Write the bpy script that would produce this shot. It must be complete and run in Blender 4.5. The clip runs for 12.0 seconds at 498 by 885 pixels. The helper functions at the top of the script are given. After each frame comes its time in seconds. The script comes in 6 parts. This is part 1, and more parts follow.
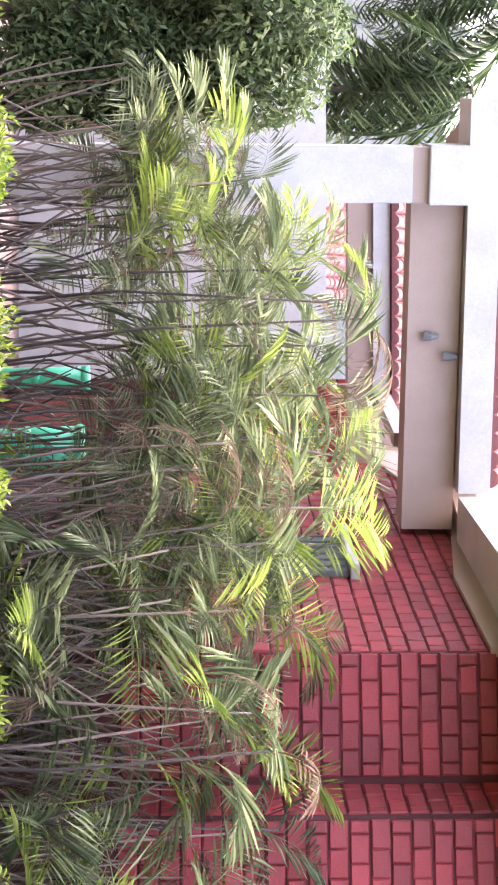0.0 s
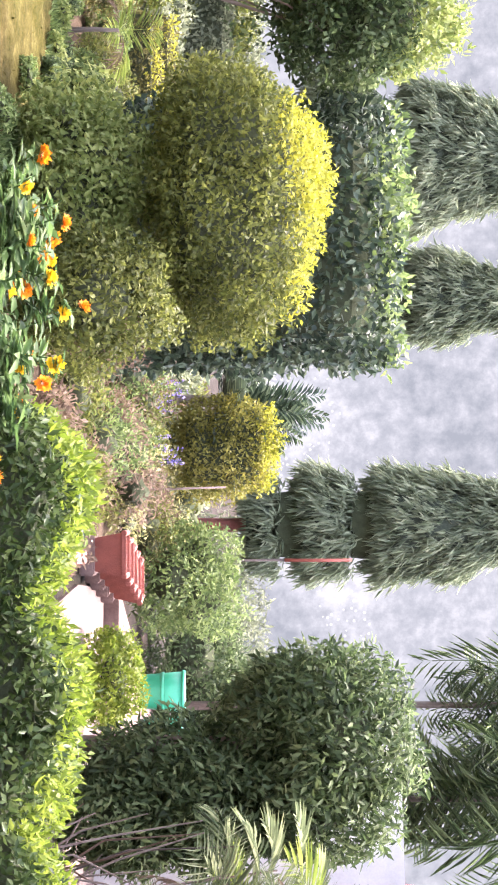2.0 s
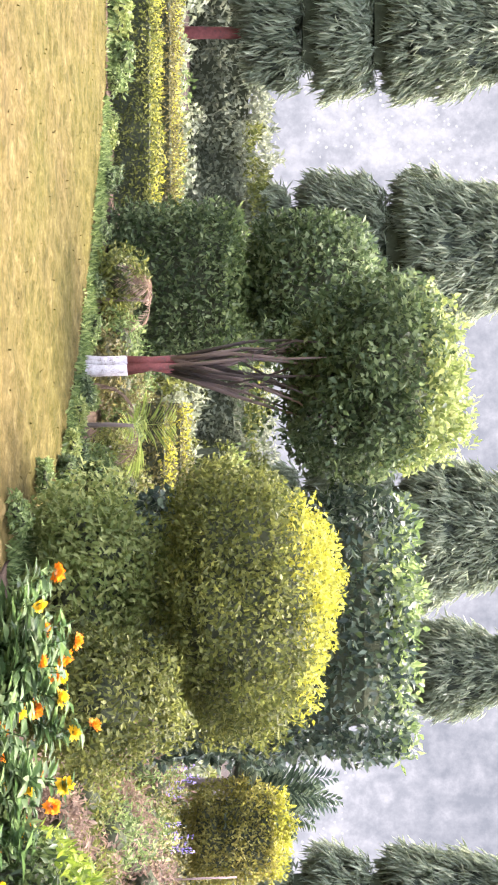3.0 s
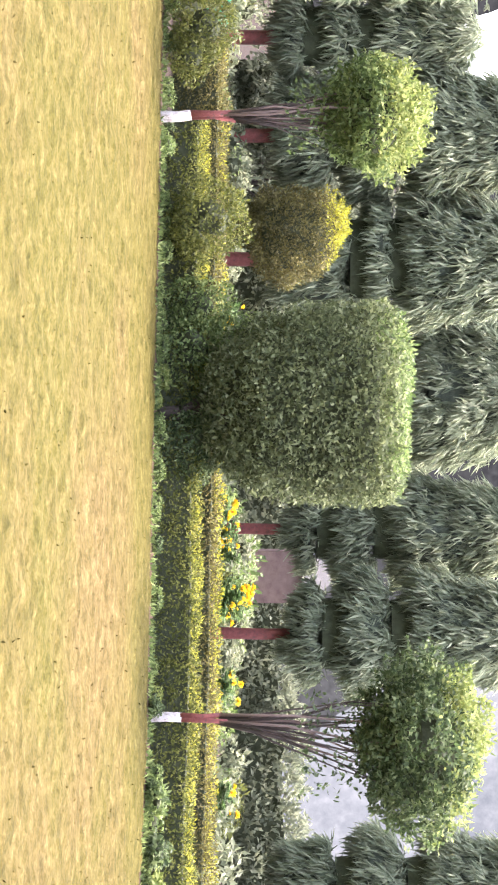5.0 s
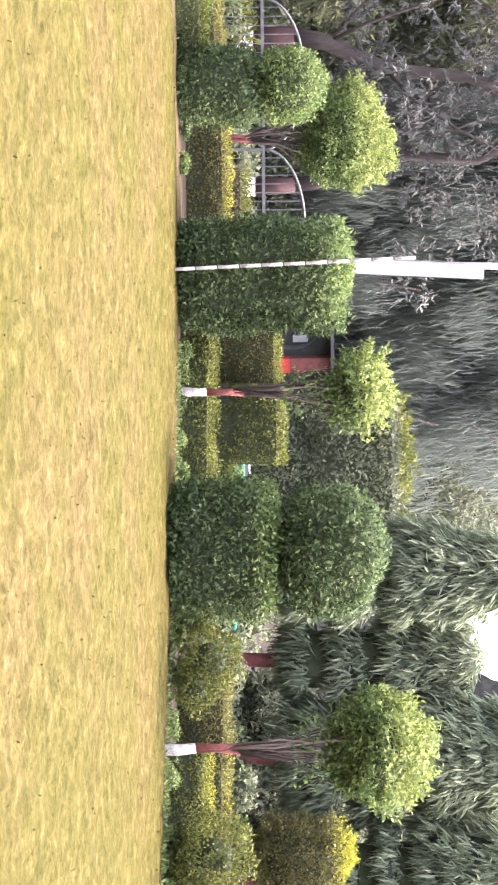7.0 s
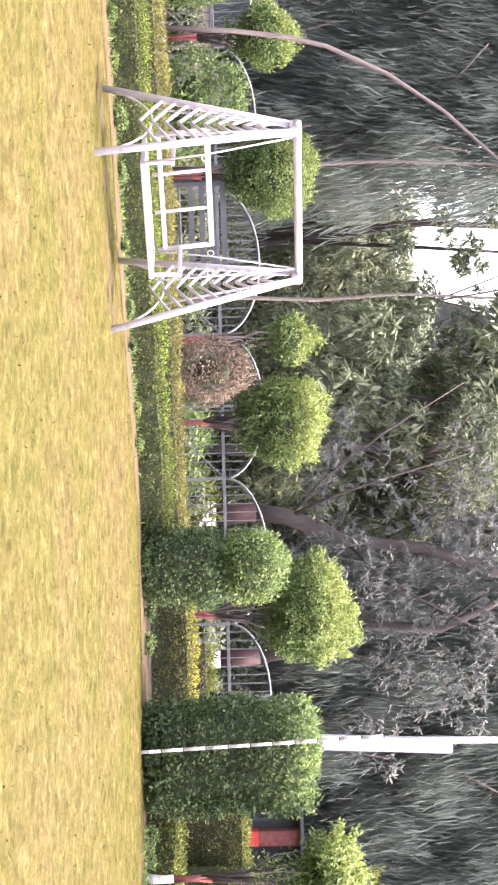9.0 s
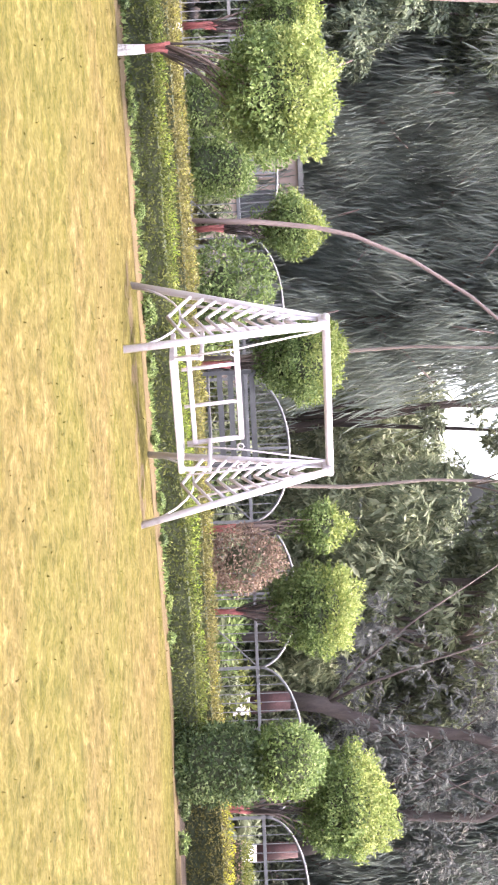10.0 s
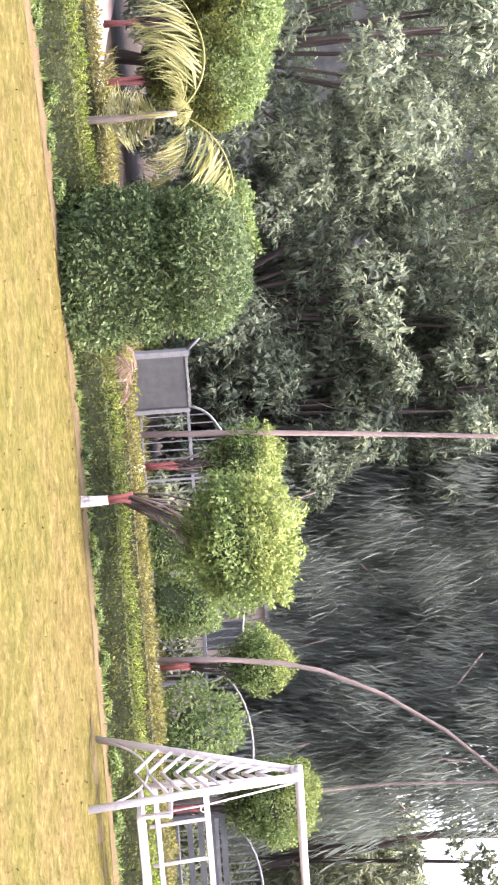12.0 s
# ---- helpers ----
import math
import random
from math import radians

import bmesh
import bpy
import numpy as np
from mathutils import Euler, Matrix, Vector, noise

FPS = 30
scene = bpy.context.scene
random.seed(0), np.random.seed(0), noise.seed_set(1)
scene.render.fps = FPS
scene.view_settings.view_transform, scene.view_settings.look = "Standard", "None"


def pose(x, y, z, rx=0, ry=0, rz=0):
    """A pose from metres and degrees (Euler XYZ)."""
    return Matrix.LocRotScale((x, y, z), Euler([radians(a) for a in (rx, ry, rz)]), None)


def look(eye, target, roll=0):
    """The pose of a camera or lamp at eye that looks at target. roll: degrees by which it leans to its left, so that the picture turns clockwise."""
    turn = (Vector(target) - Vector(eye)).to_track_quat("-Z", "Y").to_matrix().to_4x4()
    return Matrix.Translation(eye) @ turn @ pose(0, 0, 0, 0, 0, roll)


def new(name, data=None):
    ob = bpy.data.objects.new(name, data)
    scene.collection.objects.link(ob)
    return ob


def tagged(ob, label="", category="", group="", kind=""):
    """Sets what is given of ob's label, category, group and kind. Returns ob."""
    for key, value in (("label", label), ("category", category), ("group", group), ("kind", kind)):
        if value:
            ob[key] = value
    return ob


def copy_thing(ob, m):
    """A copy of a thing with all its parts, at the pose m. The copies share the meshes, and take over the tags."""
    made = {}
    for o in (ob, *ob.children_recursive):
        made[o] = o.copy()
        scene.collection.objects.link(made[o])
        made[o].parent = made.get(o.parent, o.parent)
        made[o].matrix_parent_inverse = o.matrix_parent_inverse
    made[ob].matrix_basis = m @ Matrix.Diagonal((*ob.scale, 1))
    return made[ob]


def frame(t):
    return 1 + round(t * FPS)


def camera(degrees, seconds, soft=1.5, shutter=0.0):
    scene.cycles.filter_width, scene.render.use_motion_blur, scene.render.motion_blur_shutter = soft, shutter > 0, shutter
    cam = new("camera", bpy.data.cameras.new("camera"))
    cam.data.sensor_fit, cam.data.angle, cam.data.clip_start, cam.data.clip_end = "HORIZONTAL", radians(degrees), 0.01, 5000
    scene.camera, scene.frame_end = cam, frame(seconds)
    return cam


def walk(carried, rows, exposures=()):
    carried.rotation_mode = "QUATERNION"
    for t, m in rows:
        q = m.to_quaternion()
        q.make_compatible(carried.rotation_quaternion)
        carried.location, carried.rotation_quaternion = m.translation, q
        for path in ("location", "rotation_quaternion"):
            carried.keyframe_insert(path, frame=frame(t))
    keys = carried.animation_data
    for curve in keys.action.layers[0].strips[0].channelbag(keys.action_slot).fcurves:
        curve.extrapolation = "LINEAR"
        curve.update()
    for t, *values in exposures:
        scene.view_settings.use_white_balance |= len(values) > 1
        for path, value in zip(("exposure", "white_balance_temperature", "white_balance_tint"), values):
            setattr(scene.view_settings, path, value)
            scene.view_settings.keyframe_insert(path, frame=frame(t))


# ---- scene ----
# the camera: held on its side, turning to its left on a small arc at eye height
EYE = 1.585
cam = camera(16.30, 12.0, soft=2.1)
PATH = [  # seconds, x, y, heading, tilt, lean
    (0, 1.318, 0.017, 0.029, 2.374, 0.029),
    (0.5, 1.261, 0.118, 4.656, 0.448, 0.227),
    (1, 1.239, 0.226, 9.902, -0.568, 0.221),
    (1.5, 1.267, 0.340, 15.799, -0.438, 0.215),
    (2, 1.245, 0.501, 21.979, -0.120, -0.102),
    (2.5, 1.186, 0.628, 27.906, -0.125, 0.013),
    (3, 1.106, 0.743, 33.687, -0.464, -0.222),
    (3.2, 1.062, 0.799, 36.719, -0.674, -0.386),
    (4.8, 0.700, 1.135, 57.866, -1.370, 0.485),
    (5, 0.653, 1.178, 60.264, -1.601, 0.442),
    (5.5, 0.521, 1.272, 65.877, -2.166, 0.383),
    (6, 0.405, 1.336, 71.344, -2.680, 0.219),
    (6.5, 0.324, 1.407, 75.717, -2.454, 0.014),
    (7, 0.239, 1.460, 79.511, -1.811, -0.243),
    (7.2, 0.195, 1.474, 80.975, -1.491, -0.242),
    (8.8, -0.085, 1.491, 92.559, -0.253, -1.419),
    (9, -0.126, 1.515, 94.249, -0.434, -1.551),
    (9.5, -0.258, 1.602, 97.489, -0.843, -1.992),
    (10, -0.366, 1.694, 99.986, -1.260, -2.527),
    (10.5, -0.475, 1.815, 102.448, -1.379, -3.073),
    (11, -0.606, 1.914, 105.598, -1.208, -3.599),
    (11.5, -0.731, 1.967, 109.360, -0.400, -3.986),
    (12, -0.849, 1.994, 113.394, 0.644, -4.141),
]
rows = []
for t, x, y, yaw, tilt, lean in PATH:
    a, b = radians(yaw), radians(tilt)
    eye = Vector((x, y, EYE))
    rows.append((t, look(eye, eye + Vector((math.cos(a) * math.cos(b), math.sin(a) * math.cos(b), math.sin(b))), 90 + lean)))
walk(cam, rows, ((0, 3.62, 6500, 22), (12, 3.62, 6500, 22)))

# ---- light ----
world = bpy.data.worlds.new("sky")
scene.world = world
world.use_nodes = True
wn, wl = world.node_tree.nodes, world.node_tree.links
sky = wn.new("ShaderNodeTexSky")
sky.sky_type, sky.sun_disc = "NISHITA", False
SUN_EL, SUN_AZ = 72.0, 12.0          # degrees: height, and heading of the sun in the plan
sky.sun_elevation, sky.sun_rotation = radians(SUN_EL), radians(90 - SUN_AZ)
sky.air_density, sky.dust_density, sky.ozone_density = 1.0, 6.0, 1.0
hazy = wn.new("ShaderNodeHueSaturation")
hazy.inputs["Saturation"].default_value = 0.72          # thin white haze over the whole sky
wl.new(sky.outputs["Color"], hazy.inputs["Color"])
wl.new(hazy.outputs["Color"], wn["Background"].inputs["Color"])
wn["Background"].inputs["Strength"].default_value = 0.15
sun = new("sun", bpy.data.lights.new("sun", "SUN"))
sun.data.energy, sun.data.angle, sun.data.color = 0.7, radians(20), (1.0, 0.95, 0.86)
sd = Vector((math.cos(radians(SUN_AZ)) * math.cos(radians(SUN_EL)), math.sin(radians(SUN_AZ)) * math.cos(radians(SUN_EL)), math.sin(radians(SUN_EL))))
sun.matrix_world = look(sd * 50, (0, 0, 0))

# ---- materials ----
def mat(name, rough=0.6):
    m = bpy.data.materials.new(name)
    m.use_nodes = True
    b = m.node_tree.nodes["Principled BSDF"]
    b.inputs["Roughness"].default_value = rough
    return m, m.node_tree.nodes, m.node_tree.links, b


def ramp(nodes, stops):
    r = nodes.new("ShaderNodeValToRGB")
    while len(r.color_ramp.elements) < len(stops):
        r.color_ramp.elements.new(0.5)
    for e, (p, c) in zip(r.color_ramp.elements, stops):
        e.position, e.color = p, (*c, 1)
    return r


def noise_tex(nodes, links, scale, detail=4, rough=0.6, coords="Object", stretch=(1, 1, 1)):
    co = nodes.new("ShaderNodeTexCoord")
    mp = nodes.new("ShaderNodeMapping")
    mp.inputs["Scale"].default_value = stretch
    n = nodes.new("ShaderNodeTexNoise")
    n.inputs["Scale"].default_value, n.inputs["Detail"].default_value, n.inputs["Roughness"].default_value = scale, detail, rough
    links.new(co.outputs[coords], mp.inputs["Vector"])
    links.new(mp.outputs["Vector"], n.inputs["Vector"])
    return n


def rough_mat(name, stops, scale=6, fine=60, bump=0.3, rough=0.7, coords="Object", stretch=(1, 1, 1), gloss=0.5):
    """A surface whose colour wanders over the ramp at two scales, with fine relief."""
    m, n, l, b = mat(name, rough)
    b.inputs["Specular IOR Level"].default_value = gloss
    a, f = noise_tex(n, l, scale, 5, 0.6, coords, stretch), noise_tex(n, l, fine, 4, 0.65, coords, stretch)
    mix = n.new("ShaderNodeMath")
    mix.operation, mix.inputs[1].default_value = "MULTIPLY_ADD", 0.35
    l.new(f.outputs["Fac"], mix.inputs[0])
    sc = n.new("ShaderNodeMath")
    sc.operation, sc.inputs[1].default_value = "MULTIPLY", 0.65
    l.new(a.outputs["Fac"], sc.inputs[0])
    l.new(sc.outputs[0], mix.inputs[2])
    r = ramp(n, stops)
    l.new(mix.outputs[0], r.inputs["Fac"])
    l.new(r.outputs["Color"], b.inputs["Base Color"])
    bp = n.new("ShaderNodeBump")
    bp.inputs["Strength"].default_value, bp.inputs["Distance"].default_value = bump, 0.02
    l.new(f.outputs["Fac"], bp.inputs["Height"])
    l.new(bp.outputs["Normal"], b.inputs["Normal"])
    return m


def leaf_mat(name, dark, mid, light, gloss=0.5, thin=0.52):
    """Leaves: every leaf takes its own tone, and lets some light through."""
    m, n, l, b = mat(name, gloss)
    b.inputs["Specular IOR Level"].default_value = 0.22
    g = n.new("ShaderNodeNewGeometry")
    r = ramp(n, [(0.0, dark), (0.55, mid), (1.0, light)])
    patch = noise_tex(n, l, 2.2, 3)
    add = n.new("ShaderNodeMath")
    add.operation, add.inputs[1].default_value = "MULTIPLY_ADD", 0.75
    l.new(g.outputs["Random Per Island"], add.inputs[0])
    sc = n.new("ShaderNodeMath")
    sc.operation, sc.inputs[1].default_value = "MULTIPLY_ADD", 0.9
    sc.inputs[2].default_value = -0.3
    l.new(patch.outputs["Fac"], sc.inputs[0])
    l.new(sc.outputs[0], add.inputs[2])
    l.new(add.outputs[0], r.inputs["Fac"])
    l.new(r.outputs["Color"], b.inputs["Base Color"])
    tr = n.new("ShaderNodeBsdfTranslucent")
    l.new(r.outputs["Color"], tr.inputs["Color"])
    mx = n.new("ShaderNodeMixShader")
    mx.inputs["Fac"].default_value = thin
    l.new(b.outputs["BSDF"], mx.inputs[1])
    l.new(tr.outputs["BSDF"], mx.inputs[2])
    l.new(mx.outputs["Shader"], n["Material Output"].inputs["Surface"])
    return m


LEAF_GREEN = leaf_mat("leaf_green", (0.04, 0.068, 0.02), (0.115, 0.165, 0.052), (0.26, 0.32, 0.12))
LEAF_DARK = leaf_mat("leaf_dark", (0.015, 0.027, 0.01), (0.07, 0.106, 0.04), (0.2, 0.25, 0.115))
LEAF_GOLD = leaf_mat("leaf_gold", (0.14, 0.145, 0.018), (0.262, 0.265, 0.028), (0.42, 0.4, 0.06))
LEAF_OLIVE = leaf_mat("leaf_olive", (0.036, 0.048, 0.011), (0.096, 0.111, 0.026), (0.2, 0.212, 0.055))
LEAF_LIME = leaf_mat("leaf_lime", (0.085, 0.122, 0.03), (0.18, 0.222, 0.062), (0.33, 0.362, 0.13))
LEAF_YOUNG_PALM = leaf_mat("leaf_young_palm", (0.1, 0.15, 0.03), (0.22, 0.29, 0.065), (0.42, 0.48, 0.15))
LEAF_MARIGOLD = leaf_mat("leaf_marigold", (0.025, 0.055, 0.018), (0.075, 0.13, 0.04), (0.19, 0.26, 0.1))
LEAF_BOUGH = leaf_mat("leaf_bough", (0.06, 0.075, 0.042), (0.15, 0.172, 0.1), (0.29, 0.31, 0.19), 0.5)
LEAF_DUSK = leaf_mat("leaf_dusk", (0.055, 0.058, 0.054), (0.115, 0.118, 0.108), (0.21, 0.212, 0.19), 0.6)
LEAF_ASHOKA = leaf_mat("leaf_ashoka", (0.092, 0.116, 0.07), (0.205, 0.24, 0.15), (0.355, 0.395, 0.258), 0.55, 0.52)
# narrow pale range: softening by haze is put into the strand colour
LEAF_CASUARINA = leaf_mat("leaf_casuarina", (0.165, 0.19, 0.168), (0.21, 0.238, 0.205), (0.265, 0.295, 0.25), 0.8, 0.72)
LEAF_TIP = leaf_mat("leaf_young_tip", (0.06, 0.1, 0.01), (0.135, 0.185, 0.022), (0.25, 0.3, 0.055))
LEAF_NEAR = leaf_mat("leaf_hedge_near", (0.01, 0.022, 0.006), (0.045, 0.074, 0.02), (0.145, 0.19, 0.07), 0.38, 0.35)
LEAF_GOBLET = leaf_mat("leaf_dusty_green", (0.042, 0.056, 0.025), (0.128, 0.156, 0.07), (0.28, 0.32, 0.165))
LEAF_BOX = leaf_mat("leaf_box", (0.01, 0.018, 0.011), (0.042, 0.066, 0.04), (0.16, 0.2, 0.12), 0.4, 0.25)
LEAF_RUSSET = leaf_mat("leaf_russet", (0.05, 0.05, 0.018), (0.106, 0.1, 0.036), (0.19, 0.172, 0.056))
# far leaves greyed and paled: distance haze put into their colour
LEAF_FAR = leaf_mat("leaf_far_hazed", (0.065, 0.078, 0.05), (0.14, 0.158, 0.1), (0.25, 0.272, 0.172), 0.6)
LEAF_PALM = leaf_mat("leaf_palm", (0.045, 0.066, 0.036), (0.135, 0.17, 0.085), (0.36, 0.4, 0.235), 0.4)
LEAF_DRY = leaf_mat("leaf_dry", (0.085, 0.058, 0.042), (0.16, 0.113, 0.082), (0.28, 0.215, 0.16), 0.7)
LEAF_PALE = leaf_mat("leaf_pale", (0.15, 0.16, 0.06), (0.27, 0.265, 0.11), (0.42, 0.4, 0.2), 0.45)
LEAF_MANGO = leaf_mat("leaf_mango", (0.05, 0.066, 0.048), (0.165, 0.2, 0.135), (0.36, 0.4, 0.25), 0.5, 0.52)
# solid fillers inside crowns; their dark colour stands in for inner shade
CORE_GREEN = rough_mat("shade_core_green", [(0.3, (0.035, 0.045, 0.032)), (0.7, (0.1, 0.115, 0.085))], 9, 50, 0.8, 0.9, gloss=0.05)
CORE = rough_mat("shade_core", [(0.3, (0.03, 0.036, 0.02)), (0.7, (0.075, 0.085, 0.05))], 8, 50, 0.6, 0.9, gloss=0.05)
PETAL_ORANGE = leaf_mat("petal_orange", (0.55, 0.14, 0.01), (0.75, 0.25, 0.01), (0.85, 0.42, 0.02), 0.6, 0.25)
PETAL_YELLOW = leaf_mat("petal_yellow", (0.7, 0.42, 0.01), (0.8, 0.55, 0.02), (0.85, 0.65, 0.05), 0.6, 0.25)
PETAL_PURPLE = leaf_mat("petal_purple", (0.16, 0.12, 0.34), (0.26, 0.21, 0.46), (0.42, 0.36, 0.6), 0.6, 0.25)
PETAL_RED = leaf_mat("petal_red", (0.45, 0.03, 0.03), (0.6, 0.06, 0.05), (0.7, 0.15, 0.12), 0.6, 0.25)
BARK = rough_mat("bark", [(0.3, (0.07, 0.05, 0.04)), (0.7, (0.2, 0.16, 0.13))], 10, 60, 0.6, 0.85, stretch=(1, 1, 0.25))
BARK_DARK = rough_mat("bark_dark", [(0.3, (0.028, 0.02, 0.017)), (0.7, (0.085, 0.064, 0.054))], 10, 60, 0.6, 0.85, stretch=(1, 1, 0.25))
BARK_PALE = rough_mat("bark_pale", [(0.3, (0.13, 0.09, 0.078)), (0.7, (0.25, 0.185, 0.16))], 10, 60, 0.4, 0.85, stretch=(1, 1, 0.25))
LIME_WASH = rough_mat("lime_wash", [(0.36, (0.13, 0.1, 0.085)), (0.47, (0.42, 0.38, 0.35)), (0.6, (0.58, 0.55, 0.52))], 14, 70, 0.4, 0.85)
RED_OCHRE = rough_mat("red_ochre", [(0.36, (0.1, 0.05, 0.042)), (0.48, (0.19, 0.052, 0.044)), (0.66, (0.27, 0.085, 0.07))], 12, 60, 0.4, 0.85)
WHITE_PAINT = rough_mat("white_paint", [(0.25, (0.34, 0.326, 0.316)), (0.6, (0.47, 0.455, 0.445))], 3, 40, 0.1, 0.5)
TAN_PLASTER = rough_mat("tan_plaster", [(0.3, (0.32, 0.235, 0.2)), (0.7, (0.39, 0.295, 0.25))], 3, 80, 0.15, 0.8)
GREY_PLASTER = rough_mat("grey_plaster", [(0.3, (0.13, 0.125, 0.12)), (0.7, (0.22, 0.21, 0.2))], 3, 60, 0.2, 0.85)
PINK_TILE = rough_mat("roof_tile_clay", [(0.3, (0.1, 0.022, 0.023)), (0.7, (0.2, 0.062, 0.06))], 6, 60, 0.2, 0.7)
BRICK = rough_mat("brick_red", [(0.25, (0.16, 0.013, 0.018)), (0.75, (0.31, 0.033, 0.039))], 5, 60, 0.3, 0.6)
bn, bl = BRICK.node_tree.nodes, BRICK.node_tree.links
info, tone = bn.new("ShaderNodeObjectInfo"), bn.new("ShaderNodeHueSaturation")
spread = bn.new("ShaderNodeMapRange")
spread.inputs["To Min"].default_value, spread.inputs["To Max"].default_value = 0.72, 1.2
bl.new(info.outputs["Random"], spread.inputs["Value"])
bl.new(spread.outputs["Result"], tone.inputs["Value"])
base_colour = BRICK.node_tree.nodes["Principled BSDF"].inputs["Base Color"]
bl.new(base_colour.links[0].from_socket, tone.inputs["Color"])
bl.new(tone.outputs["Color"], base_colour)
JOINT = rough_mat("brick_joint", [(0.3, (0.05, 0.007, 0.01)), (0.7, (0.085, 0.014, 0.018))], 8, 60, 0.3, 0.85)
PILLAR_RED = rough_mat("pillar_red", [(0.3, (0.5, 0.04, 0.03)), (0.7, (0.62, 0.07, 0.05))], 6, 50, 0.1, 0.6)
TERRACOTTA = rough_mat("terracotta", [(0.3, (0.17, 0.045, 0.032)), (0.7, (0.29, 0.09, 0.062))], 6, 60, 0.2, 0.75)
GREEN_PLASTIC = rough_mat("green_plastic", [(0.3, (0.02, 0.28, 0.15)), (0.7, (0.03, 0.38, 0.22))], 3, 40, 0.05, 0.4)
STEEL_WHITE = rough_mat("steel_white", [(0.25, (0.23, 0.198, 0.195)), (0.5, (0.4, 0.362, 0.362))], 9, 60, 0.1, 0.45)
STEEL_GREY = rough_mat("steel_grey", [(0.3, (0.07, 0.072, 0.074)), (0.7, (0.14, 0.14, 0.14))], 6, 50, 0.1, 0.5)
STEEL_DARK = rough_mat("steel_dark", [(0.3, (0.03, 0.03, 0.03)), (0.7, (0.07, 0.07, 0.07))], 6, 50, 0.1, 0.5)
SOIL = rough_mat("soil", [(0.3, (0.03, 0.022, 0.015)), (0.7, (0.085, 0.06, 0.042))], 3, 30, 0.8, 0.95, gloss=0.05)
STONE_PINK = rough_mat("weathered_stone", [(0.3, (0.13, 0.085, 0.075)), (0.7, (0.24, 0.17, 0.15))], 7, 50, 0.4, 0.85, gloss=0.1)
FENCE_PAINT = rough_mat("fence_paint", [(0.3, (0.085, 0.085, 0.086)), (0.7, (0.17, 0.17, 0.17))], 7, 50, 0.1, 0.55)
RED_WORN = rough_mat("worn_red_paint", [(0.35, (0.022, 0.016, 0.015)), (0.5, (0.045, 0.018, 0.016)), (0.7, (0.085, 0.034, 0.03))], 4, 40, 0.3, 0.85)
RED_POLE = rough_mat("orange_red_paint", [(0.3, (0.22, 0.05, 0.035)), (0.7, (0.34, 0.09, 0.06))], 6, 40, 0.1, 0.6)
ASH_STONE = rough_mat("ash_grey_stone", [(0.3, (0.06, 0.06, 0.06)), (0.7, (0.115, 0.112, 0.11))], 5, 40, 0.3, 0.9, gloss=0.05)
LEAF_OCHRE = leaf_mat("leaf_ochre", (0.08, 0.08, 0.014), (0.18, 0.172, 0.036), (0.32, 0.3, 0.085))
WORN_EARTH = rough_mat("worn_earth", [(0.3, (0.048, 0.036, 0.019)), (0.7, (0.088, 0.066, 0.036))], 2.5, 20, 0.8, 0.95, gloss=0.05)
PAVING = rough_mat("paving", [(0.3, (0.095, 0.07, 0.064)), (0.7, (0.165, 0.125, 0.115))], 2, 40, 0.2, 0.8, gloss=0.05)


def lawn_mat(name, gain, relief):
    """Dry grass: tan and green patches at several scales, from a metre down to a few centimetres."""
    m, n, l, b = mat(name, 0.9)
    b.inputs["Specular IOR Level"].default_value = 0.03
    zone, tuft, fine = noise_tex(n, l, 0.28, 4, 0.6), noise_tex(n, l, 4.5, 7, 0.8), noise_tex(n, l, 30, 3, 0.7)
    add = n.new("ShaderNodeMath")
    add.operation, add.inputs[1].default_value = "MULTIPLY_ADD", 0.3
    l.new(fine.outputs["Fac"], add.inputs[0])
    most = n.new("ShaderNodeMath")
    most.operation, most.inputs[1].default_value = "MULTIPLY", 0.7
    l.new(tuft.outputs["Fac"], most.inputs[0])
    l.new(most.outputs[0], add.inputs[2])
    tan = ramp(n, [(p, tuple(c * gain for c in q)) for p, q in ((0.38, (0.075, 0.062, 0.02)), (0.48, (0.138, 0.106, 0.036)), (0.54, (0.195, 0.148, 0.057)), (0.63, (0.31, 0.235, 0.11)))])
    green = ramp(n, [(p, tuple(c * gain for c in q)) for p, q in ((0.38, (0.062, 0.062, 0.014)), (0.48, (0.118, 0.106, 0.026)), (0.54, (0.162, 0.14, 0.04)), (0.63, (0.26, 0.218, 0.08)))])
    l.new(add.outputs[0], tan.inputs["Fac"])
    l.new(add.outputs[0], green.inputs["Fac"])
    share = n.new("ShaderNodeMapRange")
    share.inputs["From Min"].default_value, share.inputs["From Max"].default_value = 0.34, 0.56
    l.new(zone.outputs["Fac"], share.inputs["Value"])
    mx = n.new("ShaderNodeMix")
    mx.data_type = "RGBA"
    l.new(share.outputs["Result"], mx.inputs["Factor"])
    l.new(tan.outputs["Color"], mx.inputs["A"])
    l.new(green.outputs["Color"], mx.inputs["B"])
    l.new(mx.outputs["Result"], b.inputs["Base Color"])
    bp = n.new("ShaderNodeBump")
    bp.inputs["Strength"].default_value, bp.inputs["Distance"].default_value = relief, 0.04
    l.new(tuft.outputs["Fac"], bp.inputs["Height"])
    l.new(bp.outputs["Normal"], b.inputs["Normal"])
    return m


LAWN = lawn_mat("lawn", 0.375, 0.6)
GRASS = lawn_mat("grass_blade", 0.44, 0.0)
EARTH = rough_mat("earth", [(0.3, (0.008, 0.008, 0.006)), (0.5, (0.024, 0.019, 0.015)), (0.7, (0.05, 0.036, 0.031))], 1.6, 12, 0.8, 0.95, gloss=0.05)


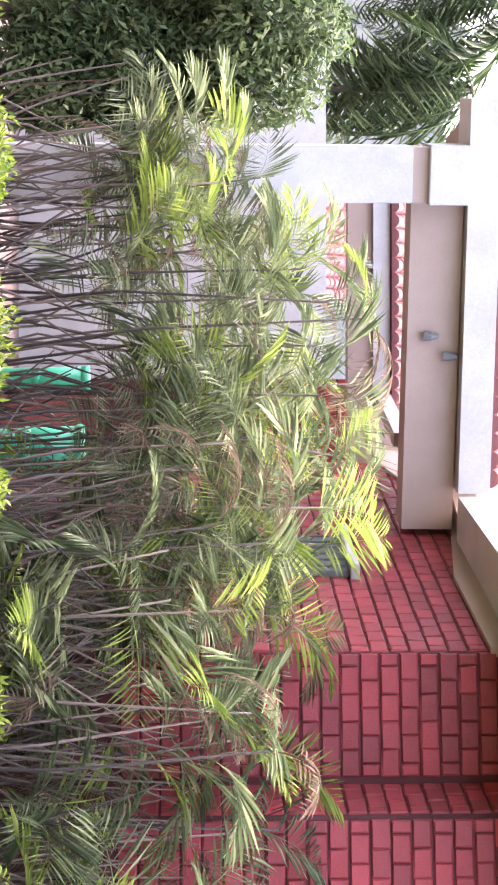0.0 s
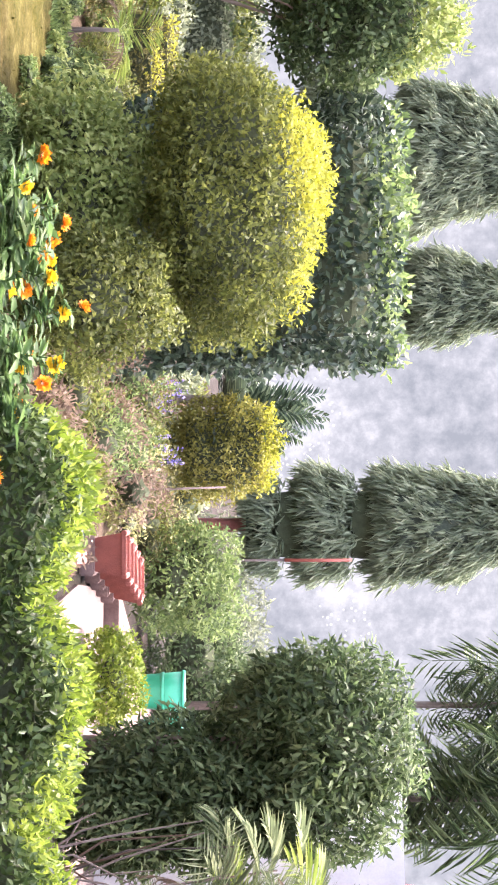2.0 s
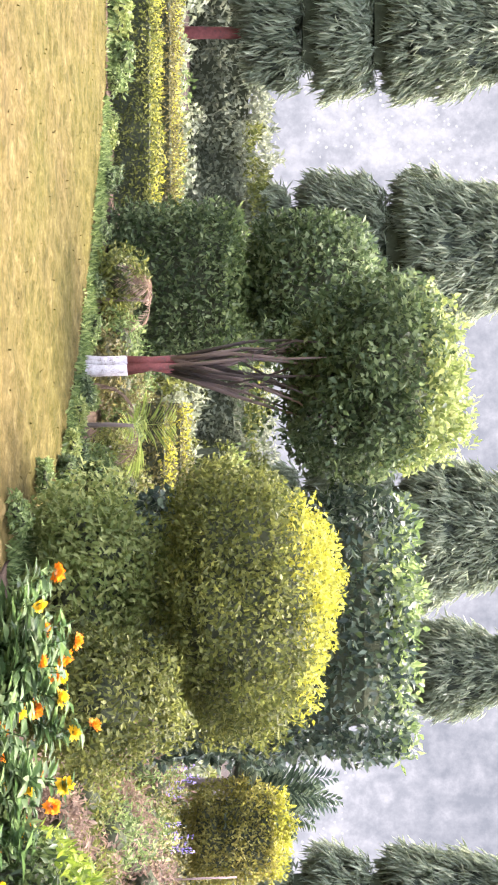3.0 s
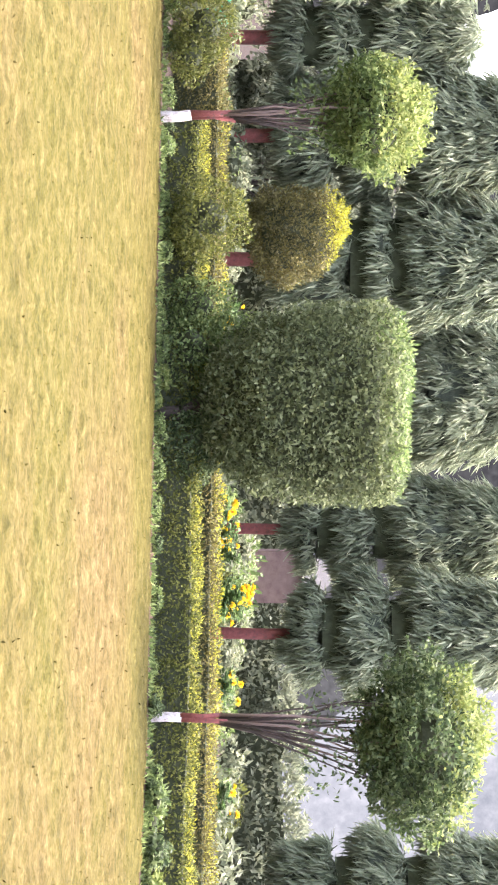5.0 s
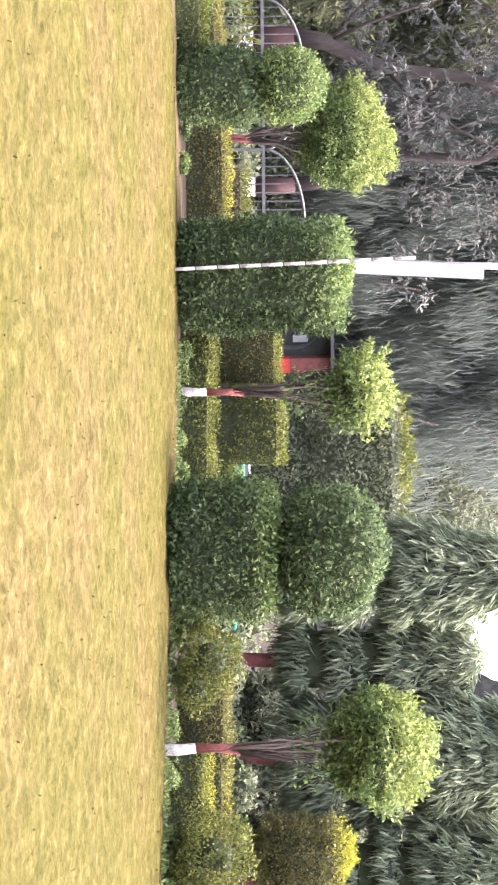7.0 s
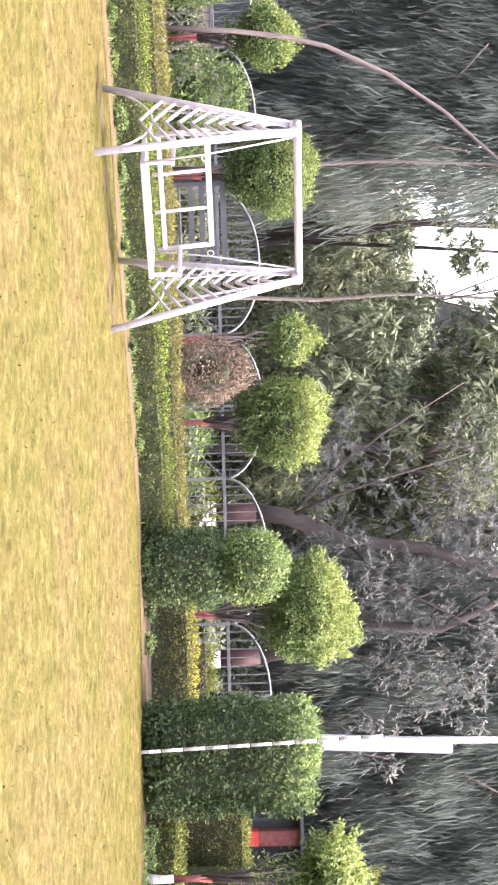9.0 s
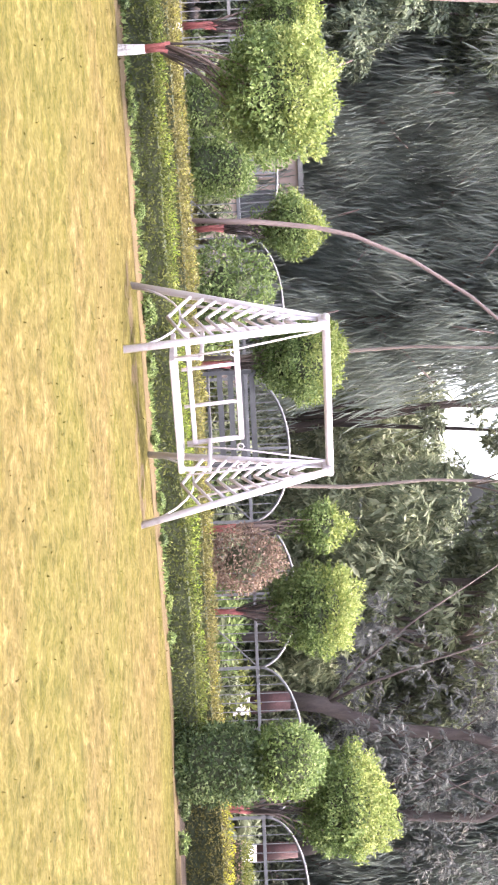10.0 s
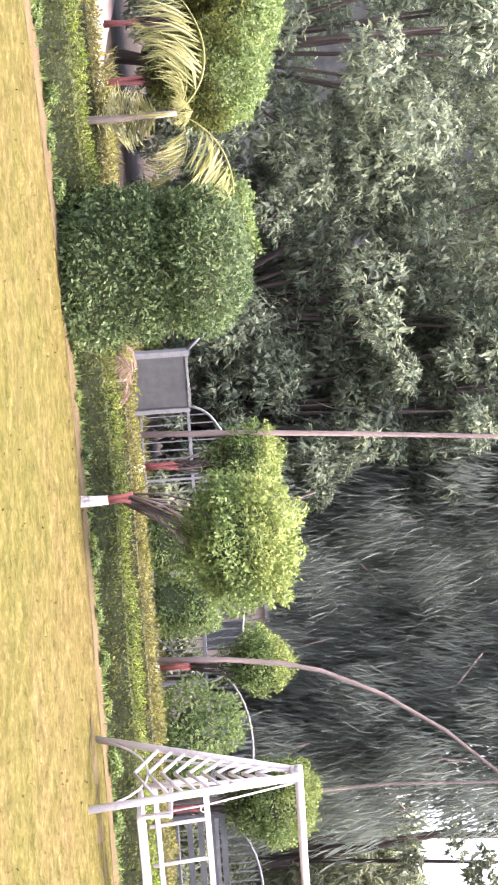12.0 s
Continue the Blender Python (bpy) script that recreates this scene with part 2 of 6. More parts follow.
# ---- building blocks ----
def thing(name, x=0, y=0, z=0, label="", category="", group="", kind="", turn=0):
    ob = new(name)
    ob.empty_display_size = 0.1
    ob.matrix_basis = pose(x, y, z, 0, 0, turn)
    return tagged(ob, label, category, group, kind)


def link(name, me, material, parent=None, label="", kind=""):
    me.materials.clear()
    me.materials.append(material)
    ob = new(name, me)
    if parent:
        ob.parent = parent
    if label:
        ob["label"] = label
    if kind:
        ob["kind"] = kind
    return ob


def part(name, bm, material, parent=None, label="", smooth=False):
    me = bpy.data.meshes.new(name)
    bm.to_mesh(me)
    bm.free()
    if smooth:
        me.polygons.foreach_set("use_smooth", [True] * len(me.polygons))
    return link(name, me, material, parent, label)


def raw_mesh(name, verts, faces):
    """A mesh from arrays: faces is an (n, 3) or (n, 4) array."""
    me = bpy.data.meshes.new(name)
    verts, faces = np.asarray(verts, np.float32), np.asarray(faces, np.int32)
    k = faces.shape[1]
    me.vertices.add(len(verts))
    me.vertices.foreach_set("co", verts.ravel())
    me.loops.add(faces.size)
    me.loops.foreach_set("vertex_index", faces.ravel())
    me.polygons.add(len(faces))
    me.polygons.foreach_set("loop_start", np.arange(0, faces.size, k, dtype=np.int32))
    me.update(calc_edges=True)
    return me


def box(bm, x0, x1, y0, y1, z0, z1, bevel=0.0):
    r = bmesh.ops.create_cube(bm, size=1, matrix=Matrix.Translation(((x0 + x1) / 2, (y0 + y1) / 2, (z0 + z1) / 2)) @ Matrix.Diagonal((x1 - x0, y1 - y0, z1 - z0, 1)))
    if bevel:
        es = {e for v in r["verts"] for e in v.link_edges}
        bmesh.ops.bevel(bm, geom=list(es), offset=bevel, segments=2, affect="EDGES")
    return bm


def slab(a, b, z0, z1, t0, t1, bevel=0.0):
    """A wall-like box along the line a to b in the plan; t0, t1: its sides, to the left of that line."""
    a, b = Vector((*a, 0)), Vector((*b, 0))
    d = b - a
    bm = bmesh.new()
    box(bm, 0, d.length, t0, t1, z0, z1, bevel)
    bm.transform(Matrix.Translation(a) @ Matrix.Rotation(math.atan2(d.y, d.x), 4, "Z"))
    return bm


def tube(bm, pts, radii, seg=7):
    """A tapered round tube through points."""
    pts = [Vector(p) for p in pts]
    rings = []
    for i, p in enumerate(pts):
        d = (pts[min(i + 1, len(pts) - 1)] - pts[max(i - 1, 0)]).normalized()
        u = d.cross(Vector((0.31, 0.95, 0.05))).normalized()
        v = d.cross(u)
        r = radii[i] if hasattr(radii, "__len__") else radii
        rings.append([bm.verts.new(p + (u * math.cos(k * math.tau / seg) + v * math.sin(k * math.tau / seg)) * r) for k in range(seg)])
    for a, b in zip(rings, rings[1:]):
        for k in range(seg):
            bm.faces.new((a[k], a[(k + 1) % seg], b[(k + 1) % seg], b[k]))
    bm.faces.new(rings[0][::-1])
    bm.faces.new(rings[-1])
    return bm


def unit(a):
    return a / np.maximum(np.linalg.norm(a, axis=1, keepdims=True), 1e-9)


def leaves(name, pos, along, normal, length, width, material, parent, rng, label="", fold=0.25):
    """Folded, pointed leaves: each from its base pos along its way, 2 faces."""
    n = len(pos)
    along = unit(along)
    side = unit(np.cross(along, normal))
    up = np.cross(side, along)
    L = (length * rng.uniform(0.65, 1.3, n))[:, None]
    W = (width * rng.uniform(0.7, 1.25, n))[:, None] / 2
    mid = pos + along * L * 0.45
    v = np.empty((n, 4, 3))
    v[:, 0], v[:, 2] = pos, pos + along * L - up * L * 0.12
    v[:, 1], v[:, 3] = mid + side * W + up * W * fold, mid - side * W + up * W * fold
    i = np.arange(n)[:, None] * 4
    f = np.concatenate([i + [[0, 1, 2]], i + [[0, 2, 3]]])
    return link(name, raw_mesh(name, v.reshape(-1, 3), f), material, parent, label, "stuff")


def wob(p, amp, scale, seed):
    """Smooth uneven offsets for an array of points."""
    q = np.asarray(p) * scale * 2.6 + np.array([[3.7, 1.3, 1.0]]) * (seed % 97)
    x, y, z = q[:, 0], q[:, 1], q[:, 2]
    return (np.sin(x + 1.4 * np.sin(y * 0.63)) + np.sin(y * 1.1 + 1.4 * np.sin(z * 0.71 + 1)) + np.sin(z * 0.93 + 1.4 * np.sin(x * 0.57 + 2))) * amp / 3.2


def body_points(rng, n, profile, rx, ry, square, uneven, seed, clip=None):
    """Points and normals on a clipped body: profile is (radius factor, z) from bottom to top; square is the power of its plan's outline."""
    pr = np.array(profile, float)
    seg = np.hypot(np.diff(pr[:, 0]) * (rx + ry) / 2, np.diff(pr[:, 1]))
    mean = (pr[1:, 0] + pr[:-1, 0]) / 2 + 0.02
    cum = np.cumsum(seg * mean)
    k = np.searchsorted(cum, rng.uniform(0, cum[-1], n))
    t = rng.uniform(0, 1, n)
    rad = pr[k, 0] + (pr[k + 1, 0] - pr[k, 0]) * t
    z = pr[k, 1] + (pr[k + 1, 1] - pr[k, 1]) * t
    a = rng.uniform(0, math.tau, n)
    c, s = np.cos(a), np.sin(a)
    q = (np.abs(c) ** square + np.abs(s) ** square) ** (-1 / square)
    p = np.stack([c * q * rad * rx, s * q * rad * ry, z], 1)
    nr = np.stack([np.sign(c) * np.abs(c * q) ** (square - 1), np.sign(s) * np.abs(s * q) ** (square - 1), np.zeros(n)], 1)
    nr = unit(nr)
    slope = (pr[k + 1, 0] - pr[k, 0]) * (rx + ry) / 2
    rise = pr[k + 1, 1] - pr[k, 1]
    nrm = unit(nr * rise[:, None] + np.array([[0, 0, 1.0]]) * -slope[:, None])
    if uneven:
        p = p + nrm * (wob(p, uneven, 2.2, seed) + wob(p, uneven * 0.7, 6.5, seed + 9))[:, None]
    return p, nrm


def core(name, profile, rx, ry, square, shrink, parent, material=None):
    """A solid filler inside a clipped body, dark in colour for the shade between leaves."""
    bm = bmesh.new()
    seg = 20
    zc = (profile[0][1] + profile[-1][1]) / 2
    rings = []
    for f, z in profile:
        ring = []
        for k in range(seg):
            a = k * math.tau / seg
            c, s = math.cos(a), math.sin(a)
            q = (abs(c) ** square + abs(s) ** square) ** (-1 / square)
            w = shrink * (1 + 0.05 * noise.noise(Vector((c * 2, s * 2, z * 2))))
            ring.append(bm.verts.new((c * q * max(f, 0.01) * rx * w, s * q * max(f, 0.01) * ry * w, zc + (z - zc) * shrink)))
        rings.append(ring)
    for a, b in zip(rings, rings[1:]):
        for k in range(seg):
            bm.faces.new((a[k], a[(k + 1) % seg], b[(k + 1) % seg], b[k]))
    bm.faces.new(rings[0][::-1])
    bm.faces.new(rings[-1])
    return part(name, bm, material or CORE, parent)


DOME = [(0.25, 0.0), (0.8, 0.04), (1.0, 0.22), (1.0, 0.5), (0.92, 0.74), (0.72, 0.9), (0.4, 0.98), (0.02, 1.0)]
DRUM = [(0.4, 0.0), (0.93, 0.03), (1.0, 0.15), (1.0, 0.8), (0.97, 0.93), (0.86, 0.99), (0.02, 1.0)]
BALL = [(0.02, 0.0), (0.5, 0.06), (0.86, 0.24), (1.0, 0.5), (0.93, 0.74), (0.66, 0.92), (0.3, 0.99), (0.02, 1.0)]
GOBLET = [(0.25, 0.0), (0.66, 0.1), (0.9, 0.28), (0.97, 0.55), (1.0, 0.88), (0.97, 0.97), (0.6, 1.0), (0.02, 1.0)]


def lift(profile, z0, z1):
    return [(f, z0 + (z1 - z0) * z) for f, z in profile]


def clipped(parent, name, profile, rx, ry, square, material, seed, leaf=0.06, density=2300, uneven=0.06, tips=None, tip_level=0.75, shrink=0.8, fuzz=0.06, tip_patch=0.12):
    """A clipped crown: an inside, a coat of leaves and, where it has them, tips of another colour on its upper side:
    young growth, or lit rims painted in green on dark drums.
    """
    rng = np.random.default_rng(seed)
    z0, z1 = profile[0][1], profile[-1][1]
    core(name + "_inside", profile, rx, ry, square, shrink, parent)
    area = math.tau * (rx + ry) / 2 * ((z1 - z0) + (rx + ry) / 4)
    n = int(area * density * (0.06 / leaf) ** 2)
    p, nr = body_points(rng, n, profile, rx, ry, square, uneven, seed)
    p = p + nr * (rng.uniform(-1, 1, n) * 0.5 * (0.16 + fuzz) + 0.5 * (fuzz - 0.16))[:, None]
    way = nr * 0.35 + rng.normal(0, 0.75, (n, 3)) + np.array([[0, 0, 0.1]])
    face = nr + rng.normal(0, 0.7, (n, 3))
    if tips:
        lv = (p[:, 2] - z0) / (z1 - z0) + rng.normal(0, 0.09, n) + 0.12 * nr[:, 2] + wob(p, tip_patch, 1.6, seed + 5)
        up = lv > tip_level
        leaves("tip_foliage", p[up] + nr[up] * 0.02, way[up], face[up], leaf, leaf * 0.5, tips, parent, rng)
        p, way, face = p[~up], way[~up], face[~up]
    return leaves(name, p, way, face, leaf, leaf * 0.5, material, parent, rng)


def clump_points(rng, n, clumps):
    """Points and outward ways near the skins of several egg-shaped clumps (x, y, z, rx, ry, rz)."""
    c = np.array(clumps, float)
    w = (c[:, 3] * c[:, 4] + c[:, 3] * c[:, 5] + c[:, 4] * c[:, 5])
    k = rng.choice(len(c), n, p=w / w.sum())
    d = unit(rng.normal(0, 1, (n, 3)))
    r = rng.uniform(0.35, 1.0, n) ** 0.33
    r = r * (1 + wob(d * 1.0 + k[:, None], 0.3, 1.7, 3))
    return c[k, :3] + d * c[k, 3:] * r[:, None], d


def bushy(parent, name, clumps, n, leaf, width, material, seed, droop=0.0, inside=True):
    """A loose, uneven crown of many leaves about clumps."""
    rng = np.random.default_rng(seed)
    p, d = clump_points(rng, n, clumps)
    way = d * 0.25 + rng.normal(0, 0.65, (n, 3)) + np.array([[0, 0, -droop]])
    face = d + rng.normal(0, 0.5, (n, 3)) + np.array([[0, 0, 0.4]])
    if inside:
        bm = bmesh.new()
        for x, y, z, a, b, c in clumps:
            r = bmesh.ops.create_icosphere(bm, subdivisions=2, radius=1)
            for v in r["verts"]:
                q = 0.45 * (1 + 0.35 * noise.noise(v.co * 1.6 + Vector((x, y, z))))
                v.co = Vector((x + v.co.x * a * q, y + v.co.y * b * q, z + v.co.z * c * q))
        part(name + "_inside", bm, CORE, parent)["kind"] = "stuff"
    return leaves(name, p, way, face, leaf, width, material, parent, rng)


def tufted(parent, name, base, out, per, leaf, width, material, seed, droop=0.4, spread=0.8, label=""):
    """Rosettes of leaves: per leaves fanning from every base point about its outward way."""
    rng = np.random.default_rng(seed)
    n = len(base) * per
    p = np.repeat(base, per, 0) + rng.normal(0, leaf * 0.12, (n, 3))
    o = np.repeat(out, per, 0)
    way = o * 0.6 + rng.normal(0, spread, (n, 3)) + np.array([[0, 0, -droop]])
    return leaves(name, p, way, o + rng.normal(0, 0.35, (n, 3)) + np.array([[0, 0, 0.5]]), leaf, width, material, parent, rng, label)


def limbs(parent, name, pts, r0, r1, material, label="", seg=8):
    n = len(pts)
    return part(name, tube(bmesh.new(), pts, [r0 + (r1 - r0) * i / (n - 1) for i in range(n)], seg), material, parent, label, True)


def topiary_tree(x, y, base, fork, z0, z1, rx, ry, seed, crown=LEAF_GREEN, tips=LEAF_LIME, label="", washed=0.36, ochre=0.85, square=3.0, leaf=0.075, r=0.06, profile=BALL, tip_level=0.62, group="lime-washed trees", lean=(0, 0)):
    """A small tree with a lime-washed and red-banded stem, bare forking limbs and a clipped head."""
    rng = random.Random(seed)
    t = thing("topiary_tree", x, y, base, label, "tree", group)
    z0, z1, fork = z0 - base, z1 - base, fork - base
    tops = []
    for k in range(3):          # three stems grown together at the foot
        a = k * 2.1 + rng.uniform(-0.4, 0.4)
        o = Vector((math.cos(a), math.sin(a), 0)) * r * 0.48
        wave = lambda z: Vector((rng.uniform(-0.3, 0.3) * r, rng.uniform(-0.3, 0.3) * r, z))
        foot, knee, mid = o * 1.5 + Vector((0, 0, -0.1)), o + wave(washed * 0.5), o * 0.8 + wave(washed)
        up, top = o * 0.7 + wave((washed + max(ochre, fork)) / 2), o * 1.7 + wave(max(ochre, fork) * rng.uniform(0.92, 1.05))
        limbs(t, "lime_washed_stem", [foot, knee, mid], r * 0.75, r * 0.56, LIME_WASH, "lime-washed stem foot")
        limbs(t, "ochre_stem", [mid - Vector((0, 0, 0.01)), up, top], r * 0.56, r * 0.42, RED_OCHRE, "stem banded with red ochre")
        tops.append(top)
    for k in range(22):
        a = k * math.tau / 22 + rng.uniform(-0.3, 0.3)
        q = rng.uniform(0.25, 0.85)
        base_at = tops[k % 3]
        top = Vector((lean[0] + math.cos(a) * rx * q, lean[1] + math.sin(a) * ry * q, z0 + (z1 - z0) * rng.uniform(0.15, 0.5)))
        m = base_at.lerp(top, rng.uniform(0.25, 0.4)) + Vector((rng.uniform(-0.08, 0.08), rng.uniform(-0.08, 0.08), 0.04))
        m2 = base_at.lerp(top, rng.uniform(0.6, 0.8)) + Vector((rng.uniform(-0.1, 0.1), rng.uniform(-0.1, 0.1), 0.0))
        limbs(t, "limb", [base_at - Vector((0, 0, 0.08)), m, m2, top], r * rng.uniform(0.2, 0.34), r * 0.08, BARK_DARK if rng.random() < 0.55 else BARK_PALE, seg=5)
    made = set(t.children)
    clipped(t, "crown", lift(profile, z0, z1), rx, ry, square, crown, seed, leaf, uneven=0.17, tips=tips, tip_level=tip_level, fuzz=0.1, shrink=0.7, density=2900, tip_patch=0.26)
    shag = np.random.default_rng(seed + 3)
    m = 500
    a, q = shag.uniform(0, math.tau, m), shag.uniform(0.3, 0.8, m)
    p = np.stack([np.cos(a) * rx * q, np.sin(a) * ry * q, z0 - (z0 - fork) * 0.55 * shag.uniform(0, 1, m) ** 2 + 0.1], 1)
    leaves("sprig", p, shag.normal(0, 1, (m, 3)), shag.normal(0, 1, (m, 3)), leaf, leaf * 0.5, crown, t, shag)
    for o in set(t.children) - made:
        o.location = (lean[0], lean[1], 0)
    return t


# ---- ground ----
EDGE_A = [(13.7, 13.5), (12.5, 15.5), (9.9, 17.6), (7.0, 20.1), (4.3, 22.2), (1.9, 23.5)]     # the lawn's two far edges meet at a corner
EDGE_B = [(1.9, 23.5), (-1.0, 23.3), (-2.5, 22.1), (-3.8, 21.2), (-5.6, 20.1), (-7.2, 19.1), (-8.5, 18.2), (-9.6, 17.1), (-10.7, 15.6), (-11.5, 13.5)]


def along(edge, s, off=0.0):
    """A place s metres along an edge of the lawn and off metres outside it."""
    left = s
    for k, (a, b) in enumerate(zip(edge, edge[1:])):
        a, b = Vector(a), Vector(b)
        d = b - a
        if left <= d.length or k == len(edge) - 2:
            d.normalize()
            return a + d * left + Vector((d.y, -d.x)) * off
        left -= d.length


def sheet(name, pts, z, material, label, kind="structure"):
    bm = bmesh.new()
    bm.faces.new([bm.verts.new((x, y, z)) for x, y in pts])
    ob = part(name, bm, material)
    return tagged(ob, label, name.split("_")[-1], kind=kind)


def ground():
    bm = bmesh.new()
    bmesh.ops.create_grid(bm, x_segments=60, y_segments=60, size=400)
    return tagged(part("ground", bm, EARTH), "dull earth with dry weeds around the lawn", "ground", kind="structure")


ground()


def bed(name, pts, z, material, label):
    """A slightly raised sheet of soil or paving with a real edge."""
    bm = bmesh.new()
    f = bm.faces.new([bm.verts.new((x, y, -0.05)) for x, y in pts])
    r = bmesh.ops.extrude_face_region(bm, geom=[f])
    for v in r["geom"]:
        if isinstance(v, bmesh.types.BMVert):
            v.co.z = z
    bmesh.ops.recalc_face_normals(bm, faces=bm.faces[:])
    return tagged(part(name, bm, material), label, name.split("_")[-1], kind="structure")


bed("lawn", [(7.4, -8), (7.5, 3.2), (10.3, 6.0), (12.2, 7.5), (13.0, 9.5), (13.4, 11.1), *EDGE_A, *EDGE_B[1:], (-20, 8), (-20, -8)], 0.012, LAWN, "dry yellow-green lawn")
bed("flower_bed", [(7.41, -6), (7.51, 3.2), (10.31, 6.0), (12.21, 7.5), (13.01, 9.5), (13.42, 11.1), (13.72, 13.5), (22, 16), (24, 10), (19.5, 6.2), (16.2, 5.3), (10.8, 3.0), (10.6, -6)], 0.022, SOIL, "brown soil bed under the clipped hedge")
bed("paved_terrace", [(10.7, -6), (10.9, 3.0), (16.0, 5.1), (19.4, 6.1), (24, 6.4), (27, 5), (27, -6)], 0.04, PAVING, "pale paving before the house")


bed("garden_path", [(-14.5, 22.6), (-15.65, 23.3), (-19.0, 26.2), (-24.0, 31.0), (-30, 34), (-34, 28), (-22, 22.2), (-17.8, 21.6)], 0.03, PAVING, "grey paved path beyond the hedges")


# ---- hedges ----
def hedge(a, b, width, z0, z1, material, tips, seed, label, leaf=0.05, density=2000, wave=0.0, group="", tip_band=0.1, uneven=0.05, slim=0.45, strip=0.0, share=1.0):
    """A clipped hedge along a line: an inside, a coat of leaves, young tips along its top."""
    rng = np.random.default_rng(seed)
    a, b = Vector(a), Vector(b)
    d = b - a
    L = d.length
    t = thing("hedge", a.x, a.y, 0, label, "hedge", group, turn=math.degrees(math.atan2(d.y, d.x)))
    bm = bmesh.new()
    steps = max(2, int(L / 0.35))
    q = 0.07 + max(0, uneven - 0.05)
    top = lambda s: z1 + (wave * (abs(math.sin(s * 3.5 + seed * 0.9)) - 0.5) if wave else 0.0) + 0.6 * uneven * noise.noise(Vector((s * 0.9, seed, 0)))
    prev = None
    for i in range(steps + 1):
        s = L * i / steps
        h = top(s) - 0.07 - max(0, uneven - 0.05)
        ring = [bm.verts.new(v) for v in ((s, -width / 2 + q, z0), (s, width / 2 - q, z0), (s, width / 2 - q - 0.02, h), (s, -width / 2 + q + 0.02, h))]
        if prev:
            for k in range(4):
                bm.faces.new((prev[k], prev[(k + 1) % 4], ring[(k + 1) % 4], ring[k]))
        else:
            bm.faces.new(ring)
        prev = ring
    bm.faces.new(prev[::-1])
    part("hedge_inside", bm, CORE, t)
    hs = z1 - z0
    n = int(L * (hs * 2 + width) * density * 0.85 * (0.05 / leaf) ** 2)
    s = rng.uniform(0, L, n)
    face = rng.uniform(0, 2 * hs + width, n)
    tp = np.array([top(q) for q in s])
    p, nr = np.zeros((n, 3)), np.zeros((n, 3))
    p[:, 0] = s
    front, back = face < hs, (face >= hs) & (face < 2 * hs)
    up = ~(front | back)
    p[front, 1], nr[front, 1] = -width / 2, -1
    p[back, 1], nr[back, 1] = width / 2, 1
    side = front | back
    p[side, 2] = z0 + (tp[side] - z0) * rng.uniform(0, 1, side.sum())
    p[up, 1] = rng.uniform(-width / 2, width / 2, up.sum())
    p[up, 2], nr[up, 2] = tp[up], 1
    p += nr * (rng.uniform(-0.1, 0.05, n) + wob(p, uneven, 2.5, seed) + wob(p, uneven * 0.7, 7, seed + 4))[:, None]
    way = nr * 0.5 + rng.normal(0, 0.7, (n, 3)) + np.array([[0, 0, 0.25]])
    fc = nr + rng.normal(0, 0.5, (n, 3))
    if tips:
        y = p[:, 2] > tp - tip_band * rng.uniform(0.2, 1.4, n)
        if strip:
            y &= (np.abs(p[:, 1] + width * 0.2) < strip) & (wob(p, 1.0, 1.3, seed) > -0.5 + rng.normal(0, 0.12, n))
        y &= rng.random(n) < share
        leaves("tip_foliage", p[y], way[y], fc[y], leaf, leaf * slim, tips, t, rng)
        p, way, fc = p[~y], way[~y], fc[~y]
    leaves("hedge_foliage", p, way, fc, leaf, leaf * slim, material, t, rng)
    return t


def hedge_run(edge, s0, s1, off, pieces, *args, **kw):
    """A long clipped hedge in pieces that follow the lawn's edge."""
    seed = kw.pop("seed")
    for k in range(pieces):
        hedge(along(edge, s0 + (s1 - s0) * k / pieces, off), along(edge, s0 + (s1 - s0) * (k + 1) / pieces, off), *args, seed=seed + k, **kw)


rowsA = "hedge rows along the lawn"
hedge_run(EDGE_A, -1.1, 9.6, 1.0, 5, 0.5, 0.0, 0.46, LEAF_OLIVE, LEAF_GOLD, seed=1100, label="clipped olive-green hedge with a golden top beside the lawn", group=rowsA, tip_band=0.1, strip=0.12)
hedge_run(EDGE_A, -1.4, 11.0, 2.1, 5, 0.5, 0.0, 0.62, LEAF_RUSSET, LEAF_GOLD, seed=1120, label="clipped olive-green hedge with a golden top behind another", group=rowsA, tip_band=0.1, strip=0.12)
hedge_run(EDGE_A, 11.0, 15.5, 1.0, 2, 0.5, 0.0, 0.42, LEAF_OLIVE, LEAF_OLIVE, seed=1140, label="low olive-green hedge beside the lawn", group=rowsA)
LEAF_HEDGE = leaf_mat("leaf_hedge", (0.022, 0.034, 0.009), (0.068, 0.083, 0.022), (0.155, 0.168, 0.048))
rowsB = "hedge rows along the swing's side"
hedge_run(EDGE_B, 1.9, 18.2, 0.9, 7, 0.55, 0.0, 0.36, LEAF_HEDGE, LEAF_TIP, seed=1160, label="low clipped green hedge beside the lawn", group=rowsB, tip_band=0.06, strip=0.13)
hedge_run(EDGE_B, 1.6, 18.4, 2.0, 7, 0.55, 0.0, 0.5, LEAF_RUSSET, LEAF_OCHRE, seed=1180, label="olive-brown clipped hedge behind another", group=rowsB, tip_band=0.05, strip=0.12)
# the near hedge, in front of the house
near = [(9.15, -4.5), (9.2, 0.0), (9.05, 2.2), (8.62, 3.65)]
